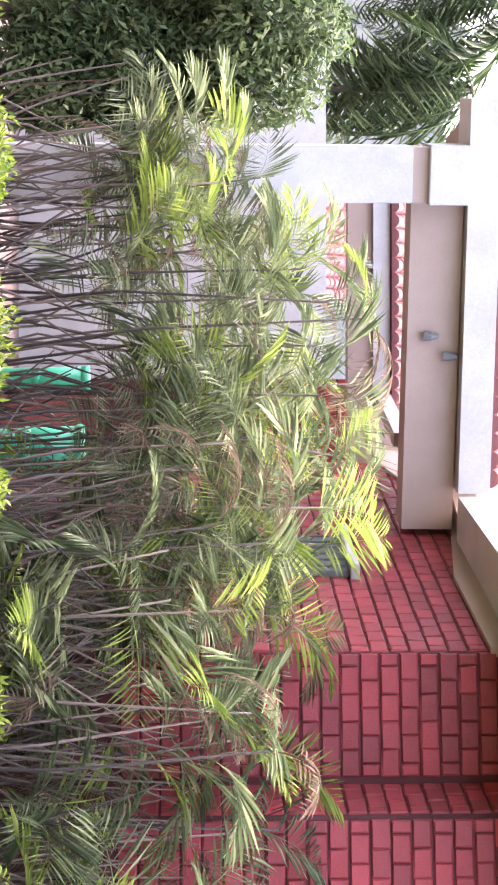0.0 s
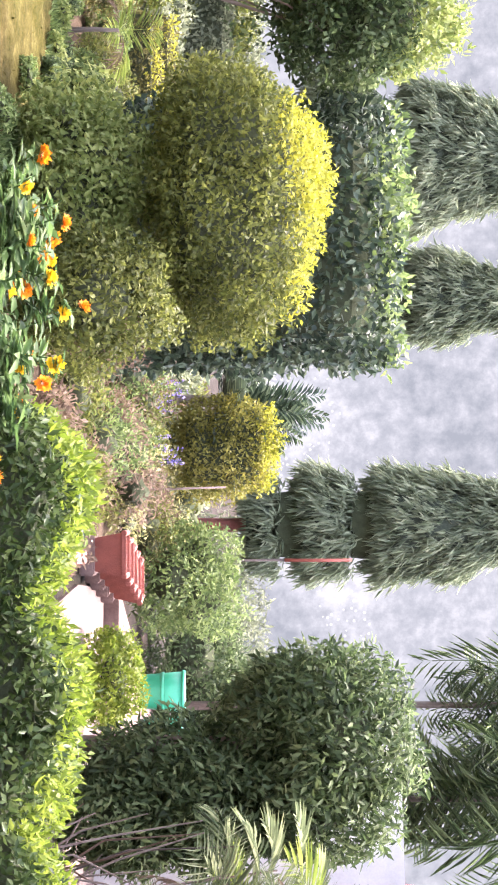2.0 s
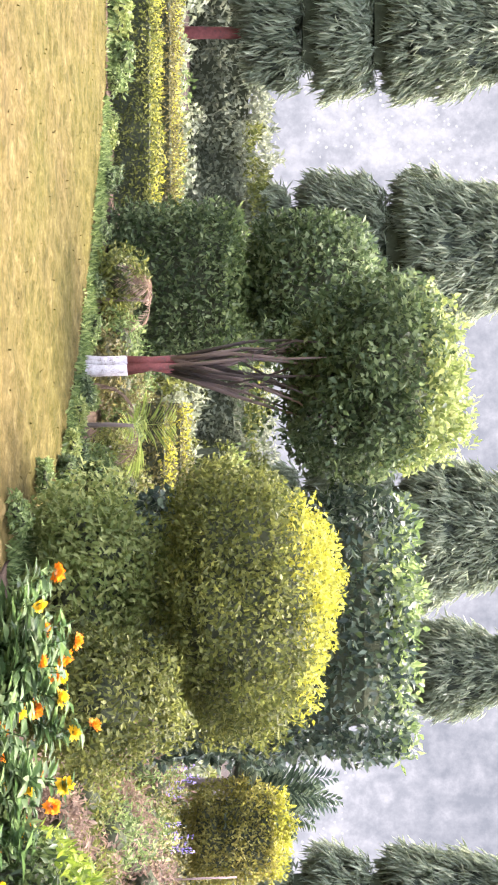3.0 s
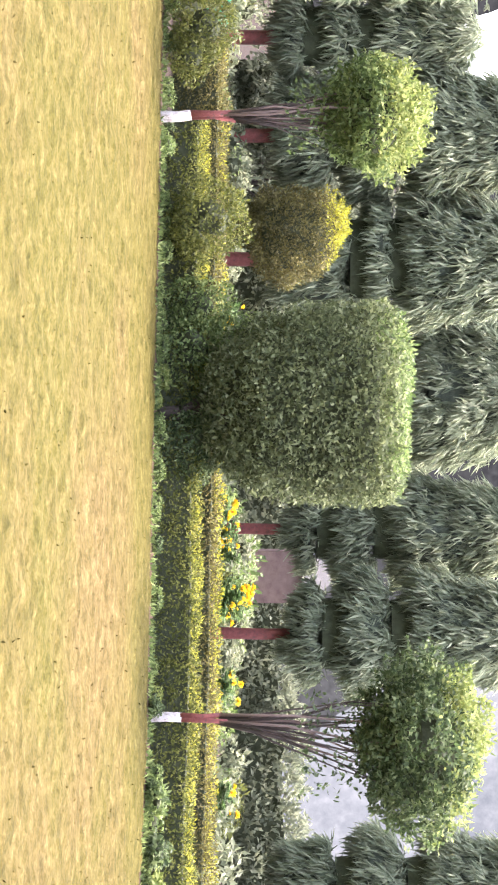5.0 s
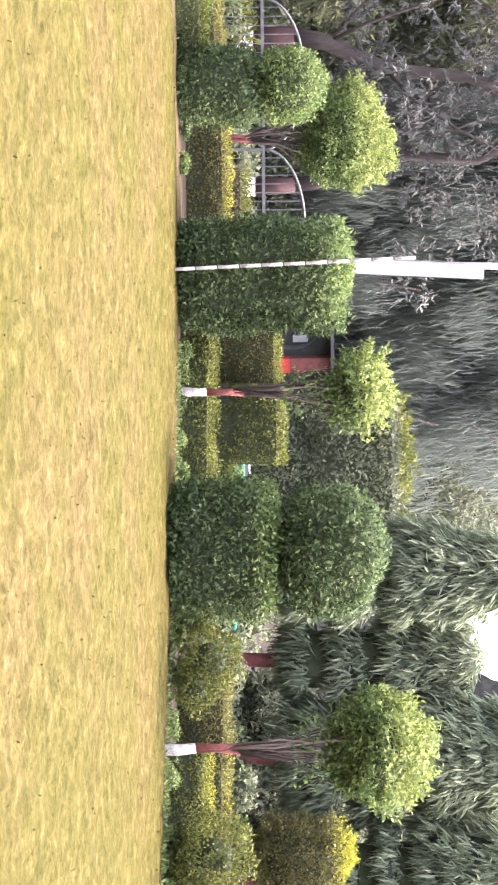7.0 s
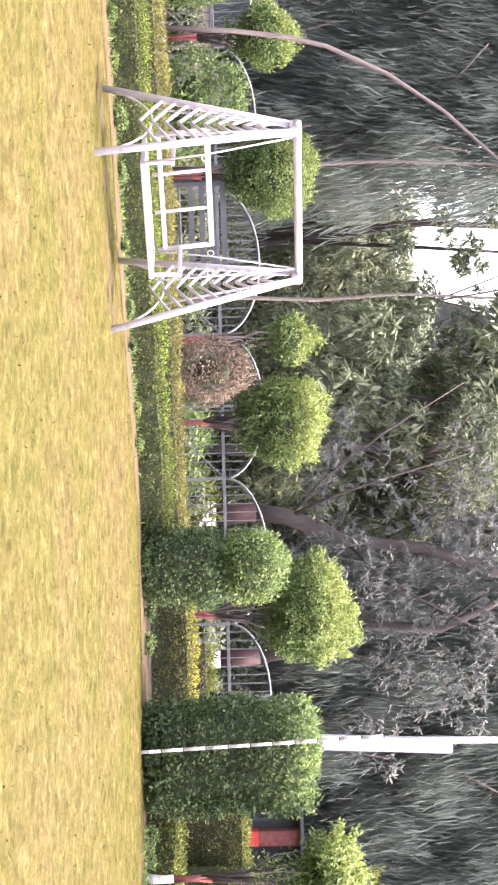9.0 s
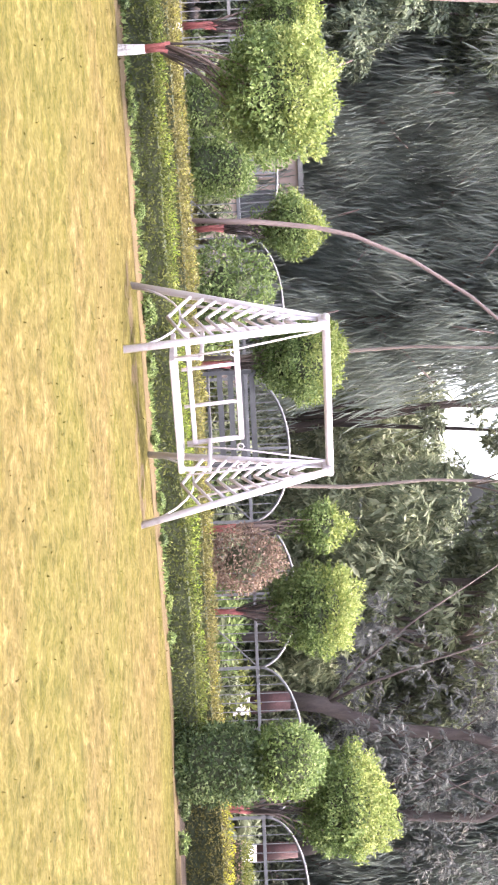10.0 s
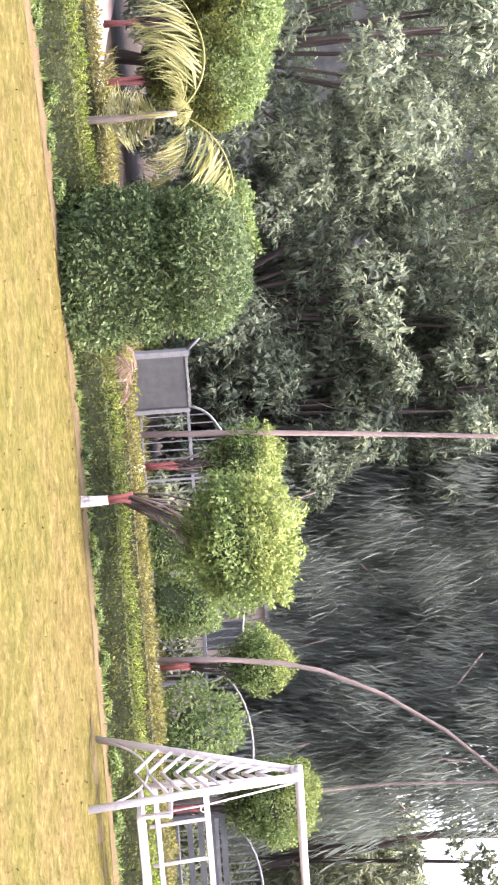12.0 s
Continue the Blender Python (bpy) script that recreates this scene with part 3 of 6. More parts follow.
for i, (a, b) in enumerate(zip(near, near[1:])):
    hedge(a, b, 0.9, 0.0, (0.56, 0.66, 0.68)[i], LEAF_NEAR, LEAF_TIP, 20 + i, "wavy clipped green hedge with bright young tips", leaf=0.06, density=5600, slim=0.36, wave=0.2, group="near hedge", share=0.92, tip_band=0.022, uneven=0.09)

# ---- clipped trees ----
def ashoka(x, y, tiers, seed, label="tall ashoka tree clipped into drooping tiers", stem=0.12, density=560):
    """A slim column of long hanging leaves, clipped into tiers (z0, z1, lower radius, upper radius)."""
    rng = np.random.default_rng(seed)
    t = thing("ashoka_tree", x, y, 0, label, "tree", "ashoka trees")
    limbs(t, "stem", [(0, 0, -0.1), (0.02, 0, tiers[0][0]), (0, 0.02, tiers[0][0] + 0.6)], stem, stem * 0.8, RED_OCHRE, "stem painted with red ochre")
    limbs(t, "upper_stem", [(0, 0, tiers[0][0] + 0.4), (0, 0, tiers[-1][1] - 0.4)], stem * 0.8, 0.03, BARK)
    for z0, z1, r0, r1 in tiers:
        prof = [(0.35, z0 + 0.28), (0.94, z0 + 0.25), (1.0, z0 + 0.38), (r1 / r0, z1 - 0.3), (r1 / r0 * 0.8, z1 - 0.2), (0.02, z1 - 0.16)]
        # neck: solid plug, its dark colour standing in for shade between tiers
        if z0 > tiers[0][0]:
            core("neck", [(0.6, z0 - 0.1), (0.62, z0 + 0.1), (0.6, z0 + 0.4)], r0, r0, 2, 1.0, t, CORE)
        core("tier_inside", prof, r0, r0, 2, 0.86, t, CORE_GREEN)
        n = int(math.tau * r0 * (z1 - z0 + r0 * 0.5) * density / 6)
        p, nr = body_points(rng, n, prof, r0, r0, 2, 0.14, seed)
        p = p + nr * rng.uniform(-0.12, 0.05, n)[:, None] + np.array([[0, 0, 0.1]])
        tufted(t, "tier", p, nr * 0.75 + np.array([[0, 0, -0.75]]), 7, 0.24, 0.036, LEAF_ASHOKA, seed + int(z0 * 9), 0.35, 0.24)
    return t


def tiers(r, cuts, top, narrow=0.4, first=0.72):
    zs = list(cuts) + [top]
    out = []
    for i, (a, b) in enumerate(zip(zs, zs[1:])):
        last = i == len(zs) - 2
        out.append((a, b, r * (1.0 if i else first), r * (narrow if last else 0.86)))
    return out


ashoka(26.7, 9.4, tiers(0.83, (1.2, 2.05, 3.2), 6.8), 31)
ashoka(24.1, 20.0, tiers(1.25, (0.9, 2.1, 3.75), 7.5), 32)
ashoka(26.9, 16.1, tiers(1.25, (0.9, 2.3, 3.9), 7.0), 33)
ashoka(29.8, 14.9, tiers(0.8, (1.2, 2.6, 4.2), 7.0), 34)
ashoka(20.2, 21.2, tiers(0.98, (1.12, 2.32, 3.42), 7.0), 35, stem=0.11)
ashoka(16.5, 23.0, tiers(0.9, (1.2, 2.08, 3.13), 6.5, first=0.6), 36, stem=0.1)
ashoka(15.7, 24.75, tiers(0.8, (1.18, 2.0, 2.91), 6.2, first=0.5), 37, stem=0.1)
ashoka(14.2, 26.9, tiers(1.35, (1.2, 2.2, 3.2), 7.0), 38)
ashoka(11.5, 25.9, tiers(1.0, (1.0, 2.46, 3.0), 6.4), 39)
ashoka(9.75, 26.6, tiers(0.95, (1.0, 2.1, 3.1), 6.2), 40)
ashoka(8.4, 27.2, tiers(0.72, (1.03, 1.73, 2.52), 4.3, 0.6), 41)
ashoka(6.87, 26.6, tiers(0.7, (1.0, 1.8, 2.6), 5.0, 0.5), 42)

topiary_tree(13.2, 9.6, 0, 0.8, 1.86, 3.2, 0.8, 0.76, 51, LEAF_DARK, LEAF_LIME, "topiary tree with lime-washed foot and dark rounded head", tip_level=0.88, r=0.075, washed=0.42, lean=(0.09, -0.12))
topiary_tree(12.48, 15.9, 0, 0.85, 2.3, 3.5, 0.78, 0.72, 52, LEAF_DARK, LEAF_LIME, "topiary tree leaning over, lime-washed foot and rounded head", tip_level=0.86, lean=(0.2, -0.15))
topiary_tree(7.16, 20.0, 0, 0.85, 1.95, 2.84, 0.58, 0.58, 53, LEAF_GREEN, LEAF_LIME, "topiary tree with a lime-washed foot and a bright green head", square=3)
topiary_tree(3.6, 23.13, 0, 0.65, 1.95, 2.57, 0.41, 0.41, 54, LEAF_GREEN, LEAF_LIME, "small topiary tree with a lime-washed foot and a round head")
topiary_tree(-7.53, 18.65, 0, 0.55, 1.12, 2.18, 0.62, 0.58, 55, LEAF_GREEN, LEAF_LIME, "small lime-washed tree with thin bare limbs", r=0.05, washed=0.3, ochre=0.55, lean=(0.42, 0.44), leaf=0.058)


def topiary(x, y, label, bodies, seed, turn=0, group="topiary"):
    t = thing("topiary_bush", x, y, 0, label, "topiary", group, turn=turn)
    for i, b in enumerate(bodies):
        clipped(t, "crown", seed=seed + i, **b)
    return t


topiary(11.22, 6.24, "large golden duranta clipped into a rounded dome", [dict(profile=lift(DOME, 0.95, 1.98), rx=0.82, ry=0.82, square=2.2, material=LEAF_OLIVE, tips=LEAF_GOLD, tip_level=0.97, leaf=0.046, uneven=0.13)], 61)
# LEAF_GREEN tips on the dark drums: lit upper rim put into leaf colour
topiary(14.75, 7.9, "dark green hedge clipped into a tall drum", [dict(profile=lift(DRUM, 0.1, 2.86), rx=1.12, ry=0.9, square=4, material=LEAF_BOX, leaf=0.095, density=2100, uneven=0.1, tips=LEAF_GREEN, tip_level=1.03)], 62, turn=-62)
topiary(15.07, 11.95, "dark green topiary of a drum with a dome above", [dict(profile=lift(DRUM, 0.02, 1.38), rx=0.78, ry=0.78, square=2.6, material=LEAF_DARK, leaf=0.07, tips=LEAF_GREEN, tip_level=0.93), dict(profile=lift(DOME, 1.5, 2.76), rx=0.72, ry=0.72, square=2.2, material=LEAF_DARK, leaf=0.08)], 63)
topiary(5.2, 21.35, "dark green topiary of a drum with a dome above", [dict(profile=lift(DRUM, 0.02, 1.22), rx=0.78, ry=0.78, square=2.4, material=LEAF_DARK, leaf=0.07, tips=LEAF_GREEN, tip_level=0.92), dict(profile=lift(DOME, 1.36, 2.5), rx=0.72, ry=0.72, square=2.2, material=LEAF_DARK, leaf=0.075)], 64)
topiary(2.15, 23.5, "dark green box-clipped topiary at the lawn's corner", [dict(profile=lift(DRUM, 0.0, 2.1), rx=0.68, ry=0.58, square=4, material=LEAF_DARK, leaf=0.07, tips=LEAF_GREEN, tip_level=0.97)], 65)
topiary(-0.2, 23.9, "green topiary of a drum with a dome above", [dict(profile=lift(DRUM, 0.02, 1.0), rx=0.44, ry=0.44, square=2.6, material=LEAF_DARK, leaf=0.06), dict(profile=lift(DOME, 1.06, 1.8), rx=0.44, ry=0.44, square=2.2, material=LEAF_GREEN, leaf=0.06)], 66)
topiary(-9.74, 17.75, "round dark green topiary in two stacked parts", [dict(profile=lift(DRUM, 0.0, 1.04), rx=0.76, ry=0.74, square=2.3, material=LEAF_DARK, leaf=0.06), dict(profile=lift(DOME, 0.98, 1.9), rx=0.72, ry=0.7, square=2.3, material=LEAF_DARK, leaf=0.06)], 67)
goblet = topiary(10.07, 18.55, "big goblet-shaped clipped tree with a flat pale top", [dict(profile=lift(GOBLET, 0.5, 2.74), rx=1.0, ry=0.98, square=3.4, material=LEAF_GOBLET, leaf=0.07, tips=LEAF_GREEN, tip_level=1.07, shrink=0.78)], 68)
topiary(10.0, 23.3, "olive topiary with a golden cap on top", [dict(profile=lift(DOME, 0.95, 2.17), rx=0.58, ry=0.55, square=2.4, material=LEAF_RUSSET, tips=LEAF_GOLD, tip_level=0.97, leaf=0.05, uneven=0.14, tip_patch=0.05), dict(profile=lift(DRUM, 0.0, 0.95), rx=0.16, ry=0.16, square=2.0, material=LEAF_RUSSET, leaf=0.05)], 69)
topiary(19.8, 7.9, "small golden-topped clipped bush", [dict(profile=lift(DRUM, 0.7, 1.8), rx=0.47, ry=0.45, square=3, material=LEAF_OCHRE, tips=LEAF_GOLD, tip_level=0.98, uneven=0.12, leaf=0.055)], 70)
for i, (x, y, z0, z1, r) in enumerate([(0.49, 27.5, 1.65, 2.72, 0.7), (-2.38, 27.5, 1.35, 2.41, 0.55), (-6.0, 26.95, 1.3, 2.4, 0.54), (-8.25, 27.4, 1.4, 2.1, 0.42), (-10.94, 26.0, 1.3, 2.25, 0.42), (-3.55, 27.0, 1.8, 2.3, 0.28)]):
    topiary_tree(x, y, 0, 0.8, z0, z1, r, r, 75 + i, LEAF_GREEN, LEAF_LIME, "ball-headed clipped tree with bright green leaves beside the fence", washed=0.3, leaf=0.062, tip_level=0.74, group="ball-headed trees")
for i, (x, y, z0, z1, r) in enumerate([(-14.2, 20.8, 1.05, 2.2, 0.62), (-12.6, 21.9, 1.3, 2.1, 0.5), (-15.5, 21.3, 1.5, 2.6, 0.6)]):
    topiary_tree(x, y, 0, 0.7, z0, z1, r, r, 85 + i, LEAF_OLIVE, LEAF_GREEN, "olive-green round-headed clipped tree beside the path", washed=0.3, group="ball-headed trees", leaf=0.065, tip_level=0.85)
limbs(goblet, "trunk", [(0.1, -0.1, -0.1), (0.05, -0.1, 0.3), (0.0, 0.0, 0.7)], 0.09, 0.07, BARK_DARK)
rng = random.Random(8)
for k in range(12):
    a = k * 0.52
    limbs(goblet, "limb", [(0.03, -0.08, rng.uniform(0.2, 0.6)), (math.cos(a) * 0.3, math.sin(a) * 0.3, 0.75 + rng.uniform(0, 0.2)), (math.cos(a) * 0.62, math.sin(a) * 0.62, 1.2 + rng.uniform(0, 0.3))], 0.035, 0.012, BARK_DARK, seg=5)


def strip(name, edge, s0, s1, inner, outer, z, material, label):
    """A narrow sheet of bare earth that follows the lawn's edge, with a ragged inner side."""
    bm = bmesh.new()
    prev = None
    n = int((s1 - s0) / 0.15)
    for i in range(n + 1):
        s = s0 + (s1 - s0) * i / n
        w = inner * (0.8 + 0.5 * noise.noise(Vector((s * 0.6, inner, 3))) + 0.25 * noise.noise(Vector((s * 7, inner, 9))))
        a, b = along(edge, s, -w), along(edge, s, outer)
        cur = [bm.verts.new((a.x, a.y, z)), bm.verts.new((b.x, b.y, z))]
        if prev:
            bm.faces.new((prev[0], cur[0], cur[1], prev[1]))
        prev = cur
    bmesh.ops.recalc_face_normals(bm, faces=bm.faces[:])
    return tagged(part(name, bm, material), label, "ground", kind="structure")


strip("worn_edge_north", EDGE_B, 0.3, 17.6, 0.22, 0.66, 0.018, WORN_EARTH, "strip of bare tan earth along the lawn's edge")
strip("worn_edge_east", EDGE_A, 0.0, 15.2, 0.06, 0.4, 0.018, SOIL, "strip of bare brown earth along the lawn's edge")


# ---- the distance ----
def ridge(name, dist, a0, a1, crest, tones, glow, scale, label, broad=0.05, houses=False):
    """A far hillside as a plain curved backdrop; crest(heading) gives its height in degrees. It glows, with the haze
    painted into its tones.
    """
    m, n, l, b = mat(name, 1.0)
    fine, wide = noise_tex(n, l, scale, 8, 0.68), noise_tex(n, l, broad, 4, 0.55)
    half = n.new("ShaderNodeMath")
    half.operation, half.inputs[1].default_value = "MULTIPLY", 0.5
    l.new(wide.outputs["Fac"], half.inputs[0])
    both = n.new("ShaderNodeMath")
    both.operation, both.inputs[1].default_value = "MULTIPLY_ADD", 0.5
    l.new(fine.outputs["Fac"], both.inputs[0])
    l.new(half.outputs[0], both.inputs[2])
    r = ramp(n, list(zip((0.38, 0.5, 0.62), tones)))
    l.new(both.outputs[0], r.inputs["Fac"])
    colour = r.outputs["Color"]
    if houses:          # pale walls here and there on the slope
        cells = n.new("ShaderNodeTexVoronoi")
        cells.inputs["Scale"].default_value = 1.5
        l.new(fine.inputs["Vector"].links[0].from_socket, cells.inputs["Vector"])
        near, where, mask = n.new("ShaderNodeMath"), n.new("ShaderNodeMath"), n.new("ShaderNodeMath")
        near.operation, near.inputs[1].default_value = "LESS_THAN", 0.24
        where.operation, where.inputs[1].default_value = "GREATER_THAN", 0.57
        mask.operation = "MULTIPLY"
        l.new(cells.outputs["Distance"], near.inputs[0])
        l.new(wide.outputs["Fac"], where.inputs[0])
        l.new(near.outputs[0], mask.inputs[0])
        l.new(where.outputs[0], mask.inputs[1])
        mx = n.new("ShaderNodeMix")
        mx.data_type = "RGBA"
        mx.inputs["B"].default_value = (0.72, 0.72, 0.74, 1)
        l.new(mask.outputs[0], mx.inputs["Factor"])
        l.new(colour, mx.inputs["A"])
        colour = mx.outputs["Result"]
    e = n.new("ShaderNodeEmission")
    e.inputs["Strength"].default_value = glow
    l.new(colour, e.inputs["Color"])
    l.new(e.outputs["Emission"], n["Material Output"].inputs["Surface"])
    bm = bmesh.new()
    prev = None
    k = int((a1 - a0) / 0.12)
    for i in range(k + 1):
        h = a0 + (a1 - a0) * i / k
        el = crest(h) + 0.5 * noise.noise(Vector((h * 0.9, dist, 0))) + 0.35 * noise.noise(Vector((h * 3.5, dist, 5)))
        q = radians(h)
        c, s = math.cos(q) * dist, math.sin(q) * dist
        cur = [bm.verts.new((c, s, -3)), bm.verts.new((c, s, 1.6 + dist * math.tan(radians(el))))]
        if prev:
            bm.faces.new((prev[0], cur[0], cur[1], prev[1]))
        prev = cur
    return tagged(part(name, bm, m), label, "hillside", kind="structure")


def bump_at(h, at, wide):
    return math.exp(-((h - at) / wide) ** 2)


# both backdrops glow; the distance haze is painted into their tones
ridge("backdrop_hill", 190, -40, 160, lambda h: 9.4 - 2.9 * bump_at(h, 40.3, 1.3) - 5.5 * min(1, max(0, (h - 54) / 6)) - 3.0 * bump_at(h, 0, 9), ((0.29, 0.322, 0.36), (0.42, 0.45, 0.485), (0.61, 0.635, 0.665)), 0.134, 0.55, "wooded hillside in the distance, pale haze painted into its colour", 0.05, True)
ridge("backdrop_woods", 120, 50, 150, lambda h: 11.5 * min(1, max(0, (h - 50) / 7)) - 6.5 * bump_at(h, 73, 1.8) - 8.0 * bump_at(h, 101, 3.0) - 3.6 * bump_at(h, 88, 6) - 1.0, ((0.05, 0.052, 0.055), (0.095, 0.1, 0.102), (0.16, 0.165, 0.17)), 0.14, 1.6, "grey-green woods behind the trees, haze painted into their colour")


def wild_tree(x, y, z0, z1, r, seed, material=None, n=19000, leaf=0.135, width=0.046, droop=0.3, label="tall green tree beyond the fence, haze put into its leaf colour", stem=0.15, clumps=34, lump=1.0):
    rng = random.Random(seed)
    t = thing("tree", x, y, 0, label, "tree", "trees beyond the fence")
    limbs(t, "trunk", [(0, 0, -0.1), (rng.uniform(-0.2, 0.2), 0, z0), (rng.uniform(-0.4, 0.4), 0, (z0 + z1) / 2), (0, 0, z1 - 0.8)], stem, stem * 0.3, BARK_DARK)
    cl = []
    for k in range(clumps):
        q = (k + rng.random()) / clumps
        z = z0 + (z1 - z0) * q
        w = r * (0.4 + 0.6 * math.sin(math.pi * min(1, 0.15 + 0.8 * q)))
        a, d = rng.uniform(0, math.tau), w * math.sqrt(rng.random())
        s = rng.uniform(0.3, 0.52) * r * lump
        cl.append((math.cos(a) * d, math.sin(a) * d, z, s, s, s * 0.75))
    for k in range(0, clumps, 5):
        c = cl[k]
        limbs(t, "limb", [(0, 0, z0 * 0.8), (c[0] * 0.5, c[1] * 0.5, (z0 * 0.8 + c[2]) / 2 + 0.2), c[:3]], stem * 0.4, 0.02, BARK_DARK, seg=5)
    p, d = clump_points(np.random.default_rng(seed), n // 9, cl)
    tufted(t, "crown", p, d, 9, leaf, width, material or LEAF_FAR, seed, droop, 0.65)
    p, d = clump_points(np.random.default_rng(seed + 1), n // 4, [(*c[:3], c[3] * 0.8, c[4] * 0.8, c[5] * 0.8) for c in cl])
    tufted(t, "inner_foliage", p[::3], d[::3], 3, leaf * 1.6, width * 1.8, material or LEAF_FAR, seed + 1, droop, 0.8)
    return t


def weeping_tree(x, y, z0, z1, r, seed, n=23000, label="tall casuarina with long grey-green hanging twigs"):
    """A feathery tree: hanging strands in tufts along upswept limbs."""
    rng = random.Random(seed)
    nr = np.random.default_rng(seed)
    t = thing("casuarina_tree", x, y, 0, label, "tree", "trees beyond the fence")
    limbs(t, "trunk", [(0, 0, -0.1), (0.1, 0, z0), (-0.1, 0.1, (z0 + z1) / 2), (0, 0, z1)], 0.13, 0.04, BARK)
    pos, out = [], []
    for k in range(30):
        q = k / 30
        z = z0 + (z1 - z0) * q
        a = k * 2.4
        ln = r * (1.0 - 0.35 * q) * rng.uniform(0.6, 1.1)
        tip = Vector((math.cos(a) * ln, math.sin(a) * ln, z + ln * 0.45))
        mid = Vector((math.cos(a) * ln * 0.5, math.sin(a) * ln * 0.5, z + ln * 0.35))
        if k % 2 == 0:
            limbs(t, "limb", [(0, 0, z - 0.2), mid, tip + Vector((0, 0, ln * 0.35))], 0.05, 0.014, BARK_PALE, seg=5)
        m = n // 30
        u = nr.uniform(0.15, 1.05, m)
        p = np.outer(1 - u, (0, 0, z)) * 0 + np.array([0, 0, z - 0.2]) * (1 - u)[:, None] ** 2 + 2 * np.array(mid) * (u * (1 - u))[:, None] + np.array(tip) * (u ** 2)[:, None]
        pos.append(p + nr.normal(0, 0.3, (m, 3)))
        out.append(np.tile([math.cos(a), math.sin(a), 0], (m, 1)))
    p, o = np.concatenate(pos), np.concatenate(out)
    way = o * 0.2 + nr.normal(0, 0.17, p.shape) + np.array([[0, 0, -1.0]])
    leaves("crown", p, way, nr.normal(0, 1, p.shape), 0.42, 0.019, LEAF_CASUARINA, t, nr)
    return t


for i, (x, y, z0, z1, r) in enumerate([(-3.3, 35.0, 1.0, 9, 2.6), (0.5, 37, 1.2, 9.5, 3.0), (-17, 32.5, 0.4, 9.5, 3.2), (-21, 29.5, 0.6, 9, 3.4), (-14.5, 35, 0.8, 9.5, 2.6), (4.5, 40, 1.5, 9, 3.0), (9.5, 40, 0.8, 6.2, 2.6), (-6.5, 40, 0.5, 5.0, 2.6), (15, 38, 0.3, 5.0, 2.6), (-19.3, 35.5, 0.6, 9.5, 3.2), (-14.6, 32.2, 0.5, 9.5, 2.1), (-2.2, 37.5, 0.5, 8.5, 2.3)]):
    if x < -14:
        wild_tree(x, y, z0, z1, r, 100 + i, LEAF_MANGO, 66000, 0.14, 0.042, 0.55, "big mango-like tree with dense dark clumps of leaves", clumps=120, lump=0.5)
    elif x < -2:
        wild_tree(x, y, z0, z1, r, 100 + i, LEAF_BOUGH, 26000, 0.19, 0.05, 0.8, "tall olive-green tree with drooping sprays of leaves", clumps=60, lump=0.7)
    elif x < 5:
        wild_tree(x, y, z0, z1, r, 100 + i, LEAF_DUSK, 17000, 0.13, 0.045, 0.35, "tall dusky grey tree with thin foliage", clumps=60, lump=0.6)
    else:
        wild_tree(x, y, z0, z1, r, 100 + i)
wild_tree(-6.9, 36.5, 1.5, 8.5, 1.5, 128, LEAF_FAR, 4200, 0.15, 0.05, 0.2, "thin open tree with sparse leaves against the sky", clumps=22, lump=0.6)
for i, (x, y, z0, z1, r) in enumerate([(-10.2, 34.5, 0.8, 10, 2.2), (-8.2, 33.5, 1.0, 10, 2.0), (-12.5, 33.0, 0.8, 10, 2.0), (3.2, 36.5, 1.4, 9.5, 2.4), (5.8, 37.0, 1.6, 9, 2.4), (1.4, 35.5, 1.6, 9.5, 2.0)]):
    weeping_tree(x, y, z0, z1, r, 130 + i)


